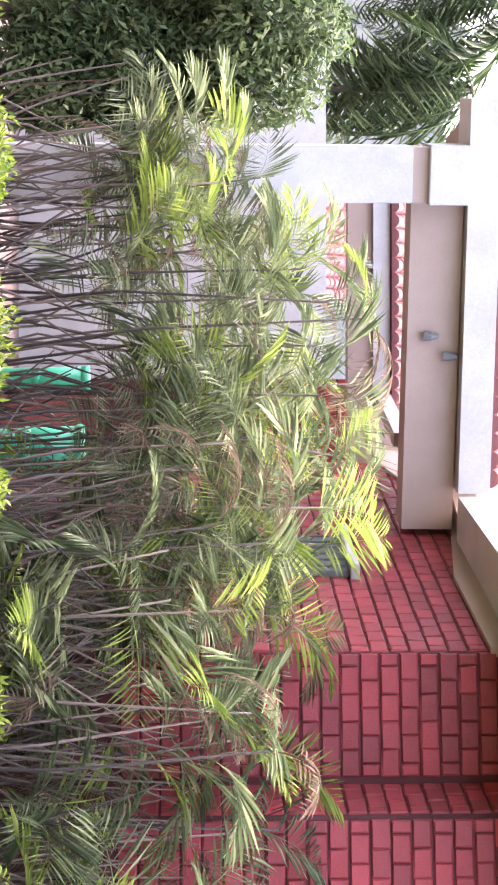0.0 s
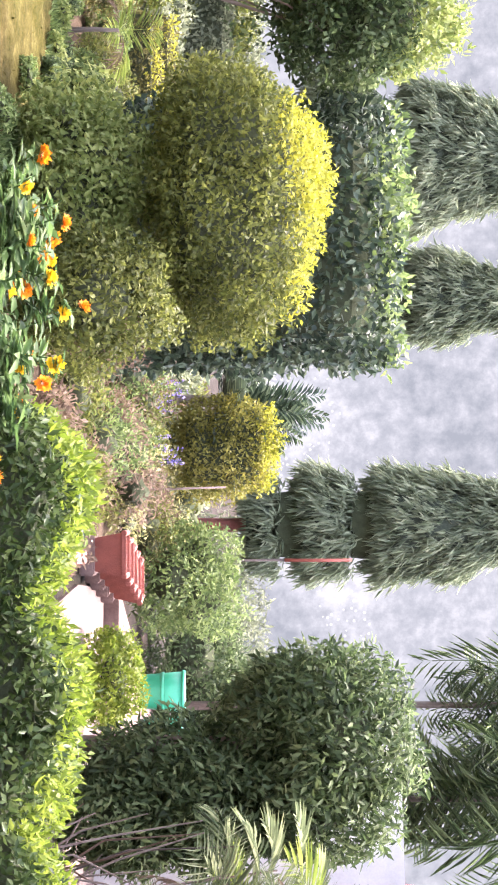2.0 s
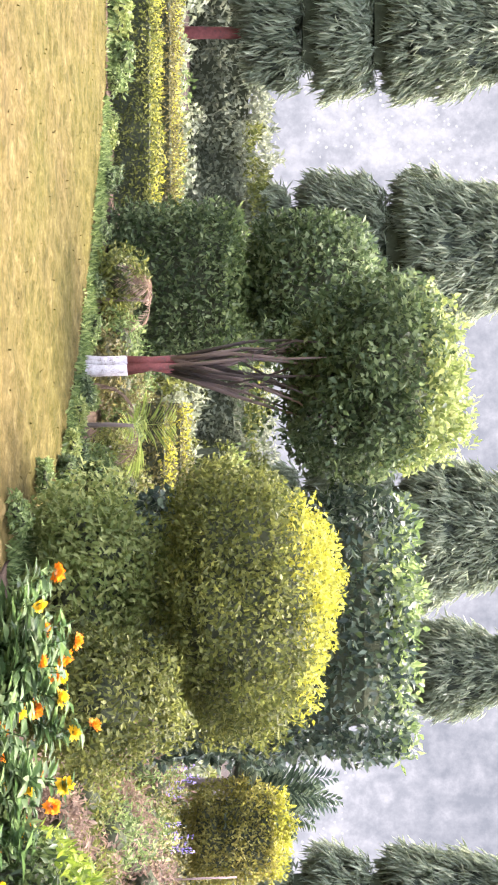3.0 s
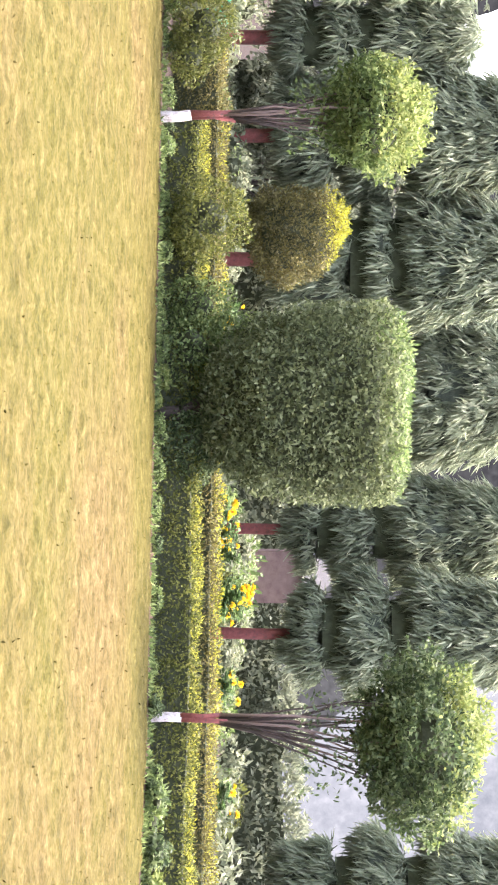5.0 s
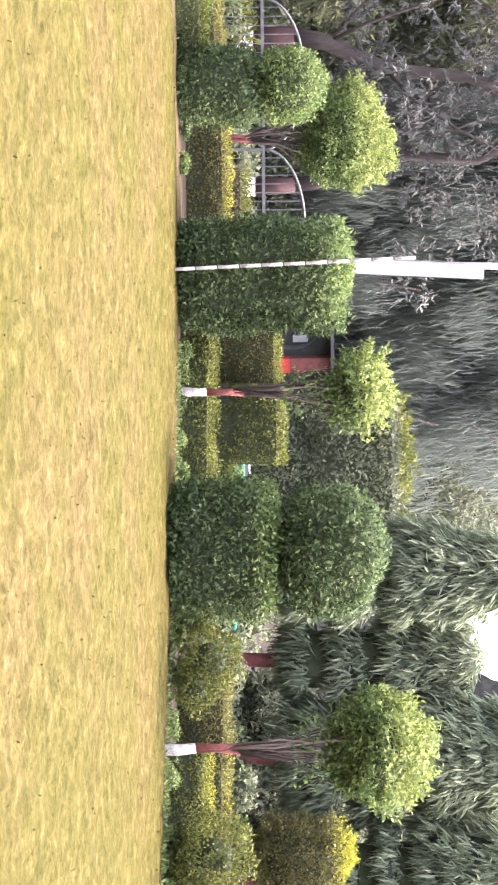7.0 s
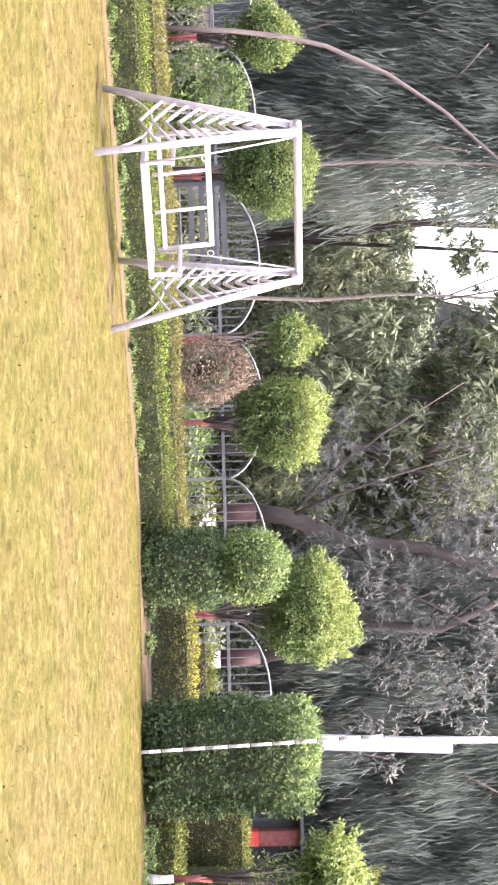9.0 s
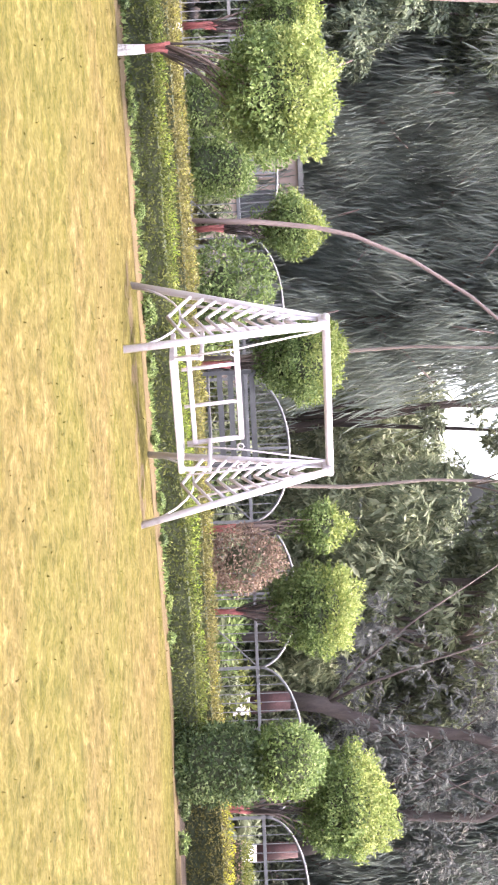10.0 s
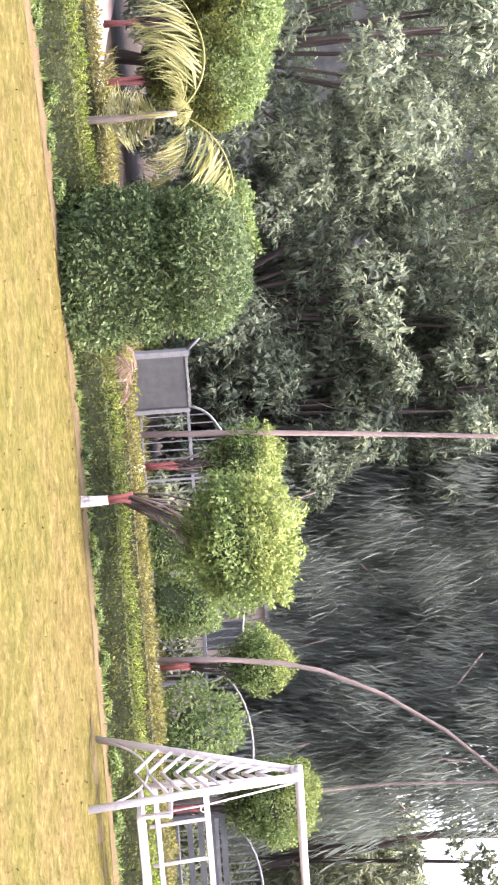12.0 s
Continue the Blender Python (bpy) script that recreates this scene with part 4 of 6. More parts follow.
# ---- the swing ----
def swing():
    t = thing("garden_swing", -3.97, 19.61, 0, "white-painted steel garden swing with slatted ladder sides", "swing", turn=43)
    LX, DY, H = 1.07, 0.68, 2.0
    up = lambda q, s, f: Vector((s * (LX - (LX - 0.9) * q), f * DY * (1 - q * 0.9), H * q))
    for s in (-1, 1):
        for f in (-1, 1):
            part("leg", tube(bmesh.new(), [up(-0.01, s, f), up(0.5, s, f), up(1, s, f)], 0.039, 10), STEEL_WHITE, t, "", True)
        for f in (-1, 1):
            part("side_rail", tube(bmesh.new(), [up(0.3, s, f * 0.55), up(0.97, s, f * 0.55)], 0.014, 6), STEEL_WHITE, t, "", True)
        for k in range(10):
            q = 0.3 + k * 0.066
            for f in (-1, 1):
                mid = up(q - 0.09, s, 0)
                part("slat", tube(bmesh.new(), [up(q + 0.02, s, f * 0.93), mid], 0.019, 6), STEEL_WHITE, t, "", True)
        arc = [up(0.06 + 0.22 * math.sin(math.pi * k / 10), s, math.cos(math.pi * k / 10) * 0.95) for k in range(11)]
        part("side_arc", tube(bmesh.new(), arc, 0.012, 6), STEEL_WHITE, t, "", True)
        part("head_plate", box(bmesh.new(), s * 0.9 - 0.05, s * 0.9 + 0.05, -0.09, 0.09, H - 0.05, H + 0.06, 0.01), STEEL_WHITE, t)
    part("top_bar", tube(bmesh.new(), [(-0.98, 0, H + 0.03), (0.98, 0, H + 0.03)], 0.042, 10), STEEL_WHITE, t, "", True)
    for k, (s, f) in enumerate(((-1, -1), (-1, 1), (1, -1), (1, 1))):
        part("hanger_rod", tube(bmesh.new(), [(s * 0.8, 0, H), (s * 0.74, f * 0.2, 1.08), (s * 0.72, f * 0.28, 0.5)], 0.01, 6), STEEL_WHITE, t, "", True)
        ring = [(s * 0.7 + 0.035 * math.cos(a * 0.7), f * 0.2, 1.08 + 0.035 * math.sin(a * 0.7)) for a in range(10)]
        part("ring", tube(bmesh.new(), ring, 0.008, 5), STEEL_WHITE, t, "", True)
    seat = part("bench", box(bmesh.new(), -0.7, 0.7, -0.29, -0.23, 0.42, 0.48, 0.01), STEEL_WHITE, t, "hanging bench of white bars")
    part("bench_rail", box(bmesh.new(), -0.7, 0.7, 0.23, 0.28, 0.42, 0.47, 0.008), STEEL_WHITE, seat)
    for s in (-1, 1):
        part("bench_side", box(bmesh.new(), s * 0.68 - 0.025, s * 0.68 + 0.025, -0.26, 0.26, 0.42, 0.47, 0.008), STEEL_WHITE, seat)
        part("arm_post", box(bmesh.new(), s * 0.68 - 0.02, s * 0.68 + 0.02, -0.25, -0.21, 0.46, 0.75, 0.006), STEEL_WHITE, seat)
        part("arm_rest", box(bmesh.new(), s * 0.68 - 0.03, s * 0.68 + 0.03, -0.26, 0.3, 0.73, 0.77, 0.008), STEEL_WHITE, seat)
    for k in range(5):
        y = -0.18 + k * 0.09
        part("seat_slat", box(bmesh.new(), -0.67, 0.67, y - 0.025, y + 0.025, 0.445, 0.465), STEEL_GREY, seat)
    part("back_rail", box(bmesh.new(), -0.7, 0.7, 0.28, 0.32, 0.56, 0.61, 0.008), STEEL_WHITE, seat)
    part("back_top_rail", box(bmesh.new(), -0.72, 0.72, 0.36, 0.41, 1.06, 1.12, 0.008), STEEL_WHITE, seat)
    for x in (-0.7, -0.23, 0.23, 0.7):
        part("back_bar", tube(bmesh.new(), [(x, 0.3, 0.5), (x, 0.385, 1.08)], 0.02 if abs(x) < 0.5 else 0.028, 6), STEEL_WHITE, seat, "", True)
    return t


swing()
ragged = []
for k in range(90):
    a = k * math.tau / 90
    q = 1 + 0.3 * noise.noise(Vector((math.cos(a) * 2, math.sin(a) * 2, 1))) + 0.25 * noise.noise(Vector((math.cos(a) * 7, math.sin(a) * 7, 4)))
    u, v = math.cos(a) * 1.5 * q, math.sin(a) * 0.42 * q
    ragged.append((-3.95 + u * 0.88 - v * 0.47, 19.55 + u * 0.47 + v * 0.88))
sheet("worn_patch", ragged, 0.019, WORN_EARTH, "bare trodden earth under the swing")


# ---- the house ----
def wall(name, a, b, z0, z1, material, label, t=0.22):
    return tagged(part(name, slab(a, b, z0, z1, -t, 0), material), label, "wall", kind="structure")


def brick_mesh(w, h, d, seed):
    """One slightly uneven, worn-edged brick, its face towards -y."""
    rng = random.Random(seed)
    bm = box(bmesh.new(), -w / 2, w / 2, -d, d * 0.5, -h / 2, h / 2)
    bmesh.ops.bevel(bm, geom=[e for e in bm.edges if all(v.co.y < 0 for v in e.verts)], offset=0.008, segments=1, affect="EDGES")
    for v in bm.verts:
        v.co += Vector((rng.uniform(-0.003, 0.003), rng.uniform(-0.003, 0.003), rng.uniform(-0.003, 0.003)))
    me = bpy.data.meshes.new("brick")
    bm.to_mesh(me)
    bm.free()
    me.materials.append(BRICK)
    return me


COURSE = 0.117
BRICKS = [brick_mesh(0.156, 0.106, 0.014, k) for k in range(5)]
HALVES = [brick_mesh(0.068, 0.106, 0.014, 20 + k) for k in range(4)]


def brick_wall(name, a, b, z1, label, low, seed, t=0.3):
    """A wall whose courses stand proud of recessed joints; a to b in the plan, the outside to the right of that way."""
    w = wall(name, a, b, 0, z1, JOINT, label, -t)
    rng = random.Random(seed)
    a, b = Vector((*a, 0)), Vector((*b, 0))
    d = b - a
    L, ang = d.length, math.atan2(d.y, d.x)
    n = int((z1 - low) / COURSE)
    for c in range(n):
        z = z1 - COURSE * (c + 0.5)
        s = 0.0 if c % 2 else 0.08
        if s:
            cells = [(0.04, True)]
        else:
            cells = []
        while s + 0.16 <= L + 0.01:
            cells.append((s + 0.08, False))
            s += 0.16
        if L - s > 0.07:
            cells.append((s + 0.04, True))
        for m, half in cells:
            ob = new("brick", rng.choice(HALVES if half else BRICKS))
            ob.parent = w
            ob.matrix_basis = Matrix.Translation(a + d.normalized() * m + Vector((0, 0, z))) @ Matrix.Rotation(ang, 4, "Z") @ pose(0, rng.uniform(-0.003, 0.003), 0, 0, 0, 0)
    return w


def plaster_band():
    """Tan plaster over the side wall's brick; its lower edge sweeps up in a haunch under the beam."""
    low = [(-0.3, 3.26), (-0.11, 3.27), (0.27, 3.3), (0.54, 3.36), (1.0, 3.4), (1.37, 3.45), (1.53, 3.54), (1.61, 3.64), (2.4, 3.53), (3.15, 3.43), (4.5, 3.44)]
    bm = bmesh.new()
    f = bm.faces.new([bm.verts.new((x, 0, z)) for x, z in low] + [bm.verts.new((4.5, 0, 4.3)), bm.verts.new((-0.3, 0, 4.3))])
    r = bmesh.ops.extrude_face_region(bm, geom=[f])
    for v in r["geom"]:
        if isinstance(v, bmesh.types.BMVert):
            v.co.y = -0.34
    bmesh.ops.recalc_face_normals(bm, faces=bm.faces[:])
    bm.transform(Matrix.Translation((15.9, -0.15, 0)) @ Matrix.Rotation(math.atan2(-1.07, -4.36), 4, "Z") @ Matrix.Translation((0, 0.305, 0)))
    return tagged(part("wall_tan_upper", bm, TAN_PLASTER), "tan plastered band sweeping over the red brick", "wall", kind="structure")


plaster_band()
wall("wall_back", (18.6, -0.4), (18.6, 4.2), 0, 3.05, WHITE_PAINT, "pale plastered wall behind the porch", -0.2)
wall("wall_porch_low", (16.4, -0.3), (16.4, 0.45), 0, 0.9, RED_OCHRE, "low red painted wall of the porch", -0.15)
wall("wall_beam", (13.25, 1.72), (13.79, -0.6), 3.2, 3.565, TAN_PLASTER, "tan plastered beam over the porch", -0.3)
wall("wall_inner_band", (16.3, 2.4), (16.3, -0.4), 3.06, 3.27, TAN_PLASTER, "tan plastered band under the inner roof", -0.2)
wall("wall_eave_white", (16.25, 2.3), (16.25, 0.45), 3.275, 3.42, WHITE_PAINT, "white painted eave beam", -0.25)
wall("wall_eave_return", (16.25, 0.45), (15.0, 0.1), 3.3, 3.42, WHITE_PAINT, "white painted end of the eave beam", -0.12)
wall("fascia_front", (13.0, 2.35), (13.56, -0.34), 3.575, 3.8, WHITE_PAINT, "white painted roof edge streaked with dark stains", -0.5)
wall("fascia_side", (13.56, -0.36), (10.5, -0.96), 3.575, 3.8, WHITE_PAINT, "white painted roof edge with dark stains", -0.5)
wall("wall_inner_upper", (16.32, 0.44), (16.32, -0.4), 3.28, 3.58, TAN_PLASTER, "tan plaster above the recess", -0.2)
bed_roof = bmesh.new()
roof_face = bed_roof.faces.new([bed_roof.verts.new((x, y, 3.6)) for x, y in ((13.5, 2.3), (14.06, -0.32), (13.55, -0.6), (10.62, -1.2), (10.5, -1.25), (10.3, -6.2), (18.7, -6.2), (18.7, -0.42), (16.2, -0.3), (15.0, 0.05), (14.3, 2.3))])
for v in bmesh.ops.extrude_face_region(bed_roof, geom=[roof_face])["geom"]:
    if isinstance(v, bmesh.types.BMVert):
        v.co.z = 3.78
bmesh.ops.recalc_face_normals(bed_roof, faces=bed_roof.faces[:])
tagged(part("roof_slab", bed_roof, TAN_PLASTER), "tan plastered roof slab overhanging the brick walls", "roof", kind="structure")


def pillar():
    t = thing("pillar", 13.2, 1.87, 0, "square white painted porch pillar", "pillar", turn=12)
    part("shaft", box(bmesh.new(), -0.19, 0.19, -0.19, 0.19, -0.02, 3.18, 0.008), WHITE_PAINT, t)
    part("neck", box(bmesh.new(), -0.17, 0.17, -0.185, 0.185, 3.18, 3.29), TAN_PLASTER, t, "tan plastered neck")
    part("head", box(bmesh.new(), -0.22, 0.2, -0.2, 0.2, 3.29, 3.57, 0.006), WHITE_PAINT, t)
    part("plinth", box(bmesh.new(), -0.24, 0.24, -0.24, 0.24, 0, 0.14, 0.01), TERRACOTTA, t, "red plinth")
    return t


pillar()


def tile_row(name, a, b, z, n, label, rise=0.15, run=0.3, rows=2, material=None):
    """Rows of half-round clay tiles along an eave."""
    a, b = Vector((*a, 0)), Vector((*b, 0))
    d = b - a
    t = thing(name, a.x, a.y, z, label, "roof", turn=math.degrees(math.atan2(d.y, d.x)))
    w = d.length / n
    bm = bmesh.new()
    seg = 8
    ring = []
    for y, zz in ((0, 0), (run, rise)):
        ring.append([[bm.verts.new((math.cos(math.pi * k / seg) * rr * w, y, zz + math.sin(math.pi * k / seg) * rr * w)) for k in range(seg + 1)] for rr in (0.52, 0.42)])
    for k in range(seg):
        for q in (0, 1):
            f = (ring[0][q][k], ring[0][q][k + 1], ring[1][q][k + 1], ring[1][q][k])
            bm.faces.new(f if q else f[::-1])
        bm.faces.new((ring[0][0][k], ring[0][1][k], ring[0][1][k + 1], ring[0][0][k + 1]))
    bm.faces.new(ring[0][1])
    me = bpy.data.meshes.new("tile")
    bm.to_mesh(me)
    bm.free()
    me.materials.append(material or PINK_TILE)
    rng = random.Random(n)
    for r in range(rows):
        for i in range(n):
            ob = new("tile", me)
            ob.parent = t
            ob.matrix_basis = pose((i + 0.5) * w, r * run * 0.8, r * rise * 0.95, rng.uniform(-2, 2), 0, rng.uniform(-2, 2))
    return t


tile_row("eave_tiles", (16.2, 2.25), (16.2, 0.35), 3.43, 15, "rows of pink-red clay roof tiles on the inner eave", 0.055, 0.06, 5)
tagged(part("roof_slope", slab((16.24, 2.28), (16.24, 0.33), 3.42, 3.75, 0.25, 0.4), JOINT), "dark red roof boards behind the tiles", "roof", kind="structure")
tile_row("eave_tiles", (13.02, 2.3), (13.58, -0.3), 3.8, 20, "row of pink-red clay roof tiles along the roof edge", 0.2, 0.4)
tile_row("far_eave_tiles", (20.3, 3.1), (20.3, 1.6), 3.1, 12, "brownish clay roof tiles of a further roof", 0.06, 0.06, 6)


def porch_lamp(x, y, z, turn):
    t = thing("spot_lamp", x, y, z, "small dark bracket lamp on the tan beam", "lamp", turn=turn)
    part("bracket", box(bmesh.new(), -0.015, 0.015, -0.05, 0.0, -0.015, 0.015), STEEL_DARK, t)
    part("hood", tube(bmesh.new(), [(0, -0.05, -0.03), (0, -0.06, 0.02), (0, -0.05, 0.07)], [0.035, 0.03, 0.02], 8), STEEL_GREY, t)
    return t


porch_lamp(13.48, 0.78, 3.34, -77)
porch_lamp(13.50, 0.64, 3.48, -77)
porch_lamp(16.28, 1.55, 3.2, -90)


def window():
    """A barred window with a white sill in the brick wall."""
    t = thing("window_1", 13.3, -0.765, 0, "grey window with a white sill in the brick wall", "window", kind="structure", turn=13.5)
    part("window_frame", box(bmesh.new(), -0.42, 0.42, -0.02, 0.03, 1.3, 2.74, 0.01), STEEL_GREY, t)
    part("window_sill", box(bmesh.new(), -0.48, 0.48, -0.02, 0.09, 2.74, 2.8, 0.008), WHITE_PAINT, t)
    for k in range(6):
        part("bar", tube(bmesh.new(), [(-0.35 + k * 0.14, 0.045, 1.32), (-0.35 + k * 0.14, 0.045, 2.72)], 0.008, 5), STEEL_DARK, t)
    return t


window()


def bin_drum(x, y, z, h, r, seed, label="green plastic drum bin with a rim", turn=0):
    t = thing("bin", x, y, z, label, "bin", "green bins", turn=turn)
    part("body", tube(bmesh.new(), [(0, 0, 0), (0, 0, h * 0.06), (0, 0, h * 0.5), (0, 0, h * 0.94)], [r * 0.8, r * 0.84, r * 0.92, r], 16), GREEN_PLASTIC, t, "", True)
    part("rim", tube(bmesh.new(), [(0, 0, h * 0.92), (0, 0, h * 0.95), (0, 0, h)], [r * 1.0, r * 1.07, r * 1.05], 16), GREEN_PLASTIC, t, "", True)
    part("band", tube(bmesh.new(), [(0, 0, h * 0.46), (0, 0, h * 0.5), (0, 0, h * 0.54)], [r * 0.93, r * 0.98, r * 0.94], 16), GREEN_PLASTIC, t, "", True)
    return t


bin_drum(22.2, 5.66, 0.2, 0.55, 0.25, 1)
bin_drum(22.25, 5.12, 0.2, 0.53, 0.24, 2)
bin_drum(14.4, -0.05, 0.04, 0.85, 0.2, 3, "pale green plastic drum behind the palms")
bin_drum(15.25, 0.53, 0.04, 0.85, 0.1, 4, "pale green plastic drum behind the palms")
bin_drum(5.6, 27.0, 0.03, 0.66, 0.32, 5, "green bin behind the hedges")
bin_drum(7.3, 24.8, 0.03, 0.6, 0.25, 6, "green bin behind the hedges")


def planter(x, y, turn, seed):
    """A square terracotta planter, wider at its top, on a stone block."""
    t = thing("planter", x, y, 0.03, "square terracotta planter with a thick rim on a stone block", "planter", "terracotta planters", turn=turn)
    part("block", box(bmesh.new(), -0.19, 0.19, -0.19, 0.19, 0, 0.14, 0.015), STONE_PINK, t, "weathered stone block")
    bm = bmesh.new()
    vs = []
    for z, r in ((0.14, 0.15), (0.4, 0.2), (0.4, 0.16), (0.34, 0.155)):
        vs.append([bm.verts.new((sx * r, sy * r, z)) for sx, sy in ((-1, -1), (1, -1), (1, 1), (-1, 1))])
    for a, b in zip(vs, vs[1:]):
        for k in range(4):
            bm.faces.new((a[k], a[(k + 1) % 4], b[(k + 1) % 4], b[k]))
    bm.faces.new(vs[0][::-1])
    bm.faces.new(vs[-1])
    part("pot", bm, TERRACOTTA, t)
    part("rim", box(bmesh.new(), -0.215, 0.215, -0.215, -0.17, 0.38, 0.43, 0.008), TERRACOTTA, t)
    part("rim", box(bmesh.new(), -0.215, -0.17, -0.17, 0.17, 0.38, 0.43, 0.008), TERRACOTTA, t)
    part("rim", box(bmesh.new(), 0.17, 0.215, -0.17, 0.17, 0.38, 0.43, 0.008), TERRACOTTA, t)
    part("rim", box(bmesh.new(), -0.215, 0.215, 0.17, 0.215, 0.38, 0.43, 0.008), TERRACOTTA, t)
    return t


PLANTER_X, PLANTER_Y, PLANTER_SLOPE = 16.2, 5.45, 0.1          # the row of planters runs away from the lawn
for i in range(5):
    planter(PLANTER_X + i * 0.52, PLANTER_Y + i * PLANTER_SLOPE, 20 + i * 2, i)
tagged(part("kerb", slab((18.6, 5.1), (24.5, 5.3), 0, 0.2, -0.7, 0.75, 0.01), STONE_PINK), "pale pinkish stone kerb along the terrace", "kerb", kind="structure")


# ---- palms ----
def frond_mesh(seed, n=20, spread=0.46, width=0.013, arch=1.0, lift_leaf=-0.15, material=None):
    """One feathered palm leaf, 1 m long, rising along +z and arching to +x."""
    rng = random.Random(seed)
    nr = np.random.default_rng(seed)
    p, v = Vector((0, 0, 0)), Vector((0.35, 0, 1)).normalized()
    pts = [p.copy()]
    for j in range(n):
        p = p + v / n
        v = (v + Vector((0.045, 0, -0.055)) * arch).normalized()
        pts.append(p.copy())
    vs, fs = [], []
    for j in range(n):          # rib: a thin three-sided bar
        r = 0.009 * (1 - 0.8 * j / n)
        for k in range(3):
            a = k * math.tau / 3
            vs.append(tuple(pts[j] + Vector((0, math.cos(a) * r, math.sin(a) * r))))
    for j in range(n - 1):
        for k in range(3):
            a, b = j * 3 + k, j * 3 + (k + 1) % 3
            fs += [(a, b, b + 3), (a, b + 3, a + 3)]
    for j in range(int(n * 0.18), n + 1):
        d = (pts[j] - pts[j - 1]).normalized()
        q = j / n
        ln = spread * (0.35 + 0.85 * math.sin(math.pi * min(1, 0.12 + 0.86 * q))) * rng.uniform(0.85, 1.1)
        nrm = Vector((-d.z, 0, d.x))
        for sg in (-1, 1):
            w = (Vector((0, sg, 0)) * 0.95 + d * (0.35 + 0.75 * q + rng.uniform(-0.2, 0.2)) + nrm * -lift_leaf * rng.uniform(0.3, 1.2)).normalized()
            s = w.cross(nrm).normalized()
            a = pts[j] + d * rng.uniform(-0.01, 0.01)
            m = a + w * ln * 0.5 + nrm * 0.01
            e = a + w * ln + Vector((0, 0, -0.07 * ln))
            k = len(vs)
            vs += [tuple(a), tuple(m + s * width / 2), tuple(e), tuple(m - s * width / 2)]
            fs += [(k, k + 1, k + 2), (k, k + 2, k + 3)]
    me = raw_mesh("frond", vs, fs)
    me.materials.append(material or LEAF_PALM)
    return me


FRONDS = [frond_mesh(400 + k, arch=0.6 + 0.25 * k) for k in range(5)]
FRONDS_YOUNG = [frond_mesh(420 + k, arch=0.5 + 0.3 * k, material=LEAF_YOUNG_PALM) for k in range(3)]
FRONDS_DRY = [frond_mesh(410 + k, n=18, spread=0.22, width=0.012, arch=1.9, lift_leaf=0.6, material=LEAF_DRY) for k in range(2)]


def put_frond(t, mesh, at, heading, tilt, size, twist=0):
    ob = new("frond", mesh)
    ob.parent = t
    ob.matrix_basis = Matrix.Translation(at) @ Matrix.Rotation(heading, 4, "Z") @ Matrix.Rotation(tilt, 4, "Y") @ Matrix.Rotation(twist, 4, "Z") @ Matrix.Scale(size, 4)
    return ob


def areca(x, y, h, seed, stems=10, dry=0.1, low=0.3, young=0.2, label="clump of areca palms with slim canes and feathery fronds"):
    rng = random.Random(seed)
    t = thing("areca_palm", x, y, 0.03, label, "palm", "areca palms")
    for s in range(stems):
        a, d = rng.uniform(0, math.tau), rng.uniform(0.03, 0.35)
        hs = h * rng.uniform(low, 0.72)
        ln = rng.uniform(0.05, 0.4) * hs
        foot = Vector((math.cos(a) * d, math.sin(a) * d, -0.03))
        top = foot + Vector((math.cos(a) * ln * 0.6, math.sin(a) * ln * 0.6 + rng.uniform(-0.2, 0.2), hs))
        mid = (foot + top) / 2 + Vector((rng.uniform(-0.06, 0.06), rng.uniform(-0.08, 0.08), 0.03))
        part("cane", tube(bmesh.new(), [foot, mid, top], [0.011, 0.009, 0.006], 5), rng.choice((BARK_DARK, BARK, BARK_PALE)), t, "", True)
        for k in range(rng.randint(4, 5)):
            u = rng.random()
            mesh = rng.choice(FRONDS_DRY if u < dry else FRONDS_YOUNG if u < dry + young else FRONDS)
            put_frond(t, mesh, foot.lerp(top, rng.uniform(0.8, 1.0)), rng.uniform(0, math.tau), rng.uniform(-0.2, 1.3), rng.uniform(0.35, 0.72), rng.uniform(-1.6, 1.6))
    return t


for i, (x, y, h, st, dry, low) in enumerate([(12.35, 1.75, 2.8, 9, 0.1, 0.35), (12.2, 1.4, 3.1, 10, 0.1, 0.35), (12.0, 0.9, 3.5, 11, 0.18, 0.35), (11.8, 0.4, 3.8, 12, 0.18, 0.33), (11.5, -0.05, 3.8, 13, 0.18, 0.3), (11.2, -0.45, 3.5, 16, 0.22, 0.22), (10.8, -0.8, 3.3, 15, 0.2, 0.2), (10.5, -1.2, 3.1, 11, 0.3, 0.15), (10.3, -1.7, 3.0, 10, 0.35, 0.12), (10.1, -2.2, 2.9, 10, 0.35, 0.12), (10.0, -2.8, 2.8, 10, 0.35, 0.12)]):
    areca(x, y, h, 200 + i, st, dry, low)


def dry_tangle(x0, y0, x1, y1, z1, n, seed, label):
    """Bare dry stalks lying through one another."""
    rng = random.Random(seed)
    t = thing("dry_stalks", x0, y0, 0.03, label, "stalks")
    for k in range(n):
        q = rng.random()
        a = Vector((rng.uniform(-0.25, 0.25) + (x1 - x0) * q, (y1 - y0) * q, -0.02))
        b = a + Vector((rng.uniform(-0.3, 0.3), rng.uniform(-0.5, 0.5), rng.uniform(0.3, 1.0) * z1))
        m = (a + b) / 2 + Vector((0, rng.uniform(-0.2, 0.2), rng.uniform(0, 0.15)))
        part("stalk", tube(bmesh.new(), [a, m, b], [0.011, 0.008, 0.004], 4), rng.choice((BARK_DARK, BARK, BARK, BARK_PALE, LEAF_DRY)), t)
    return t


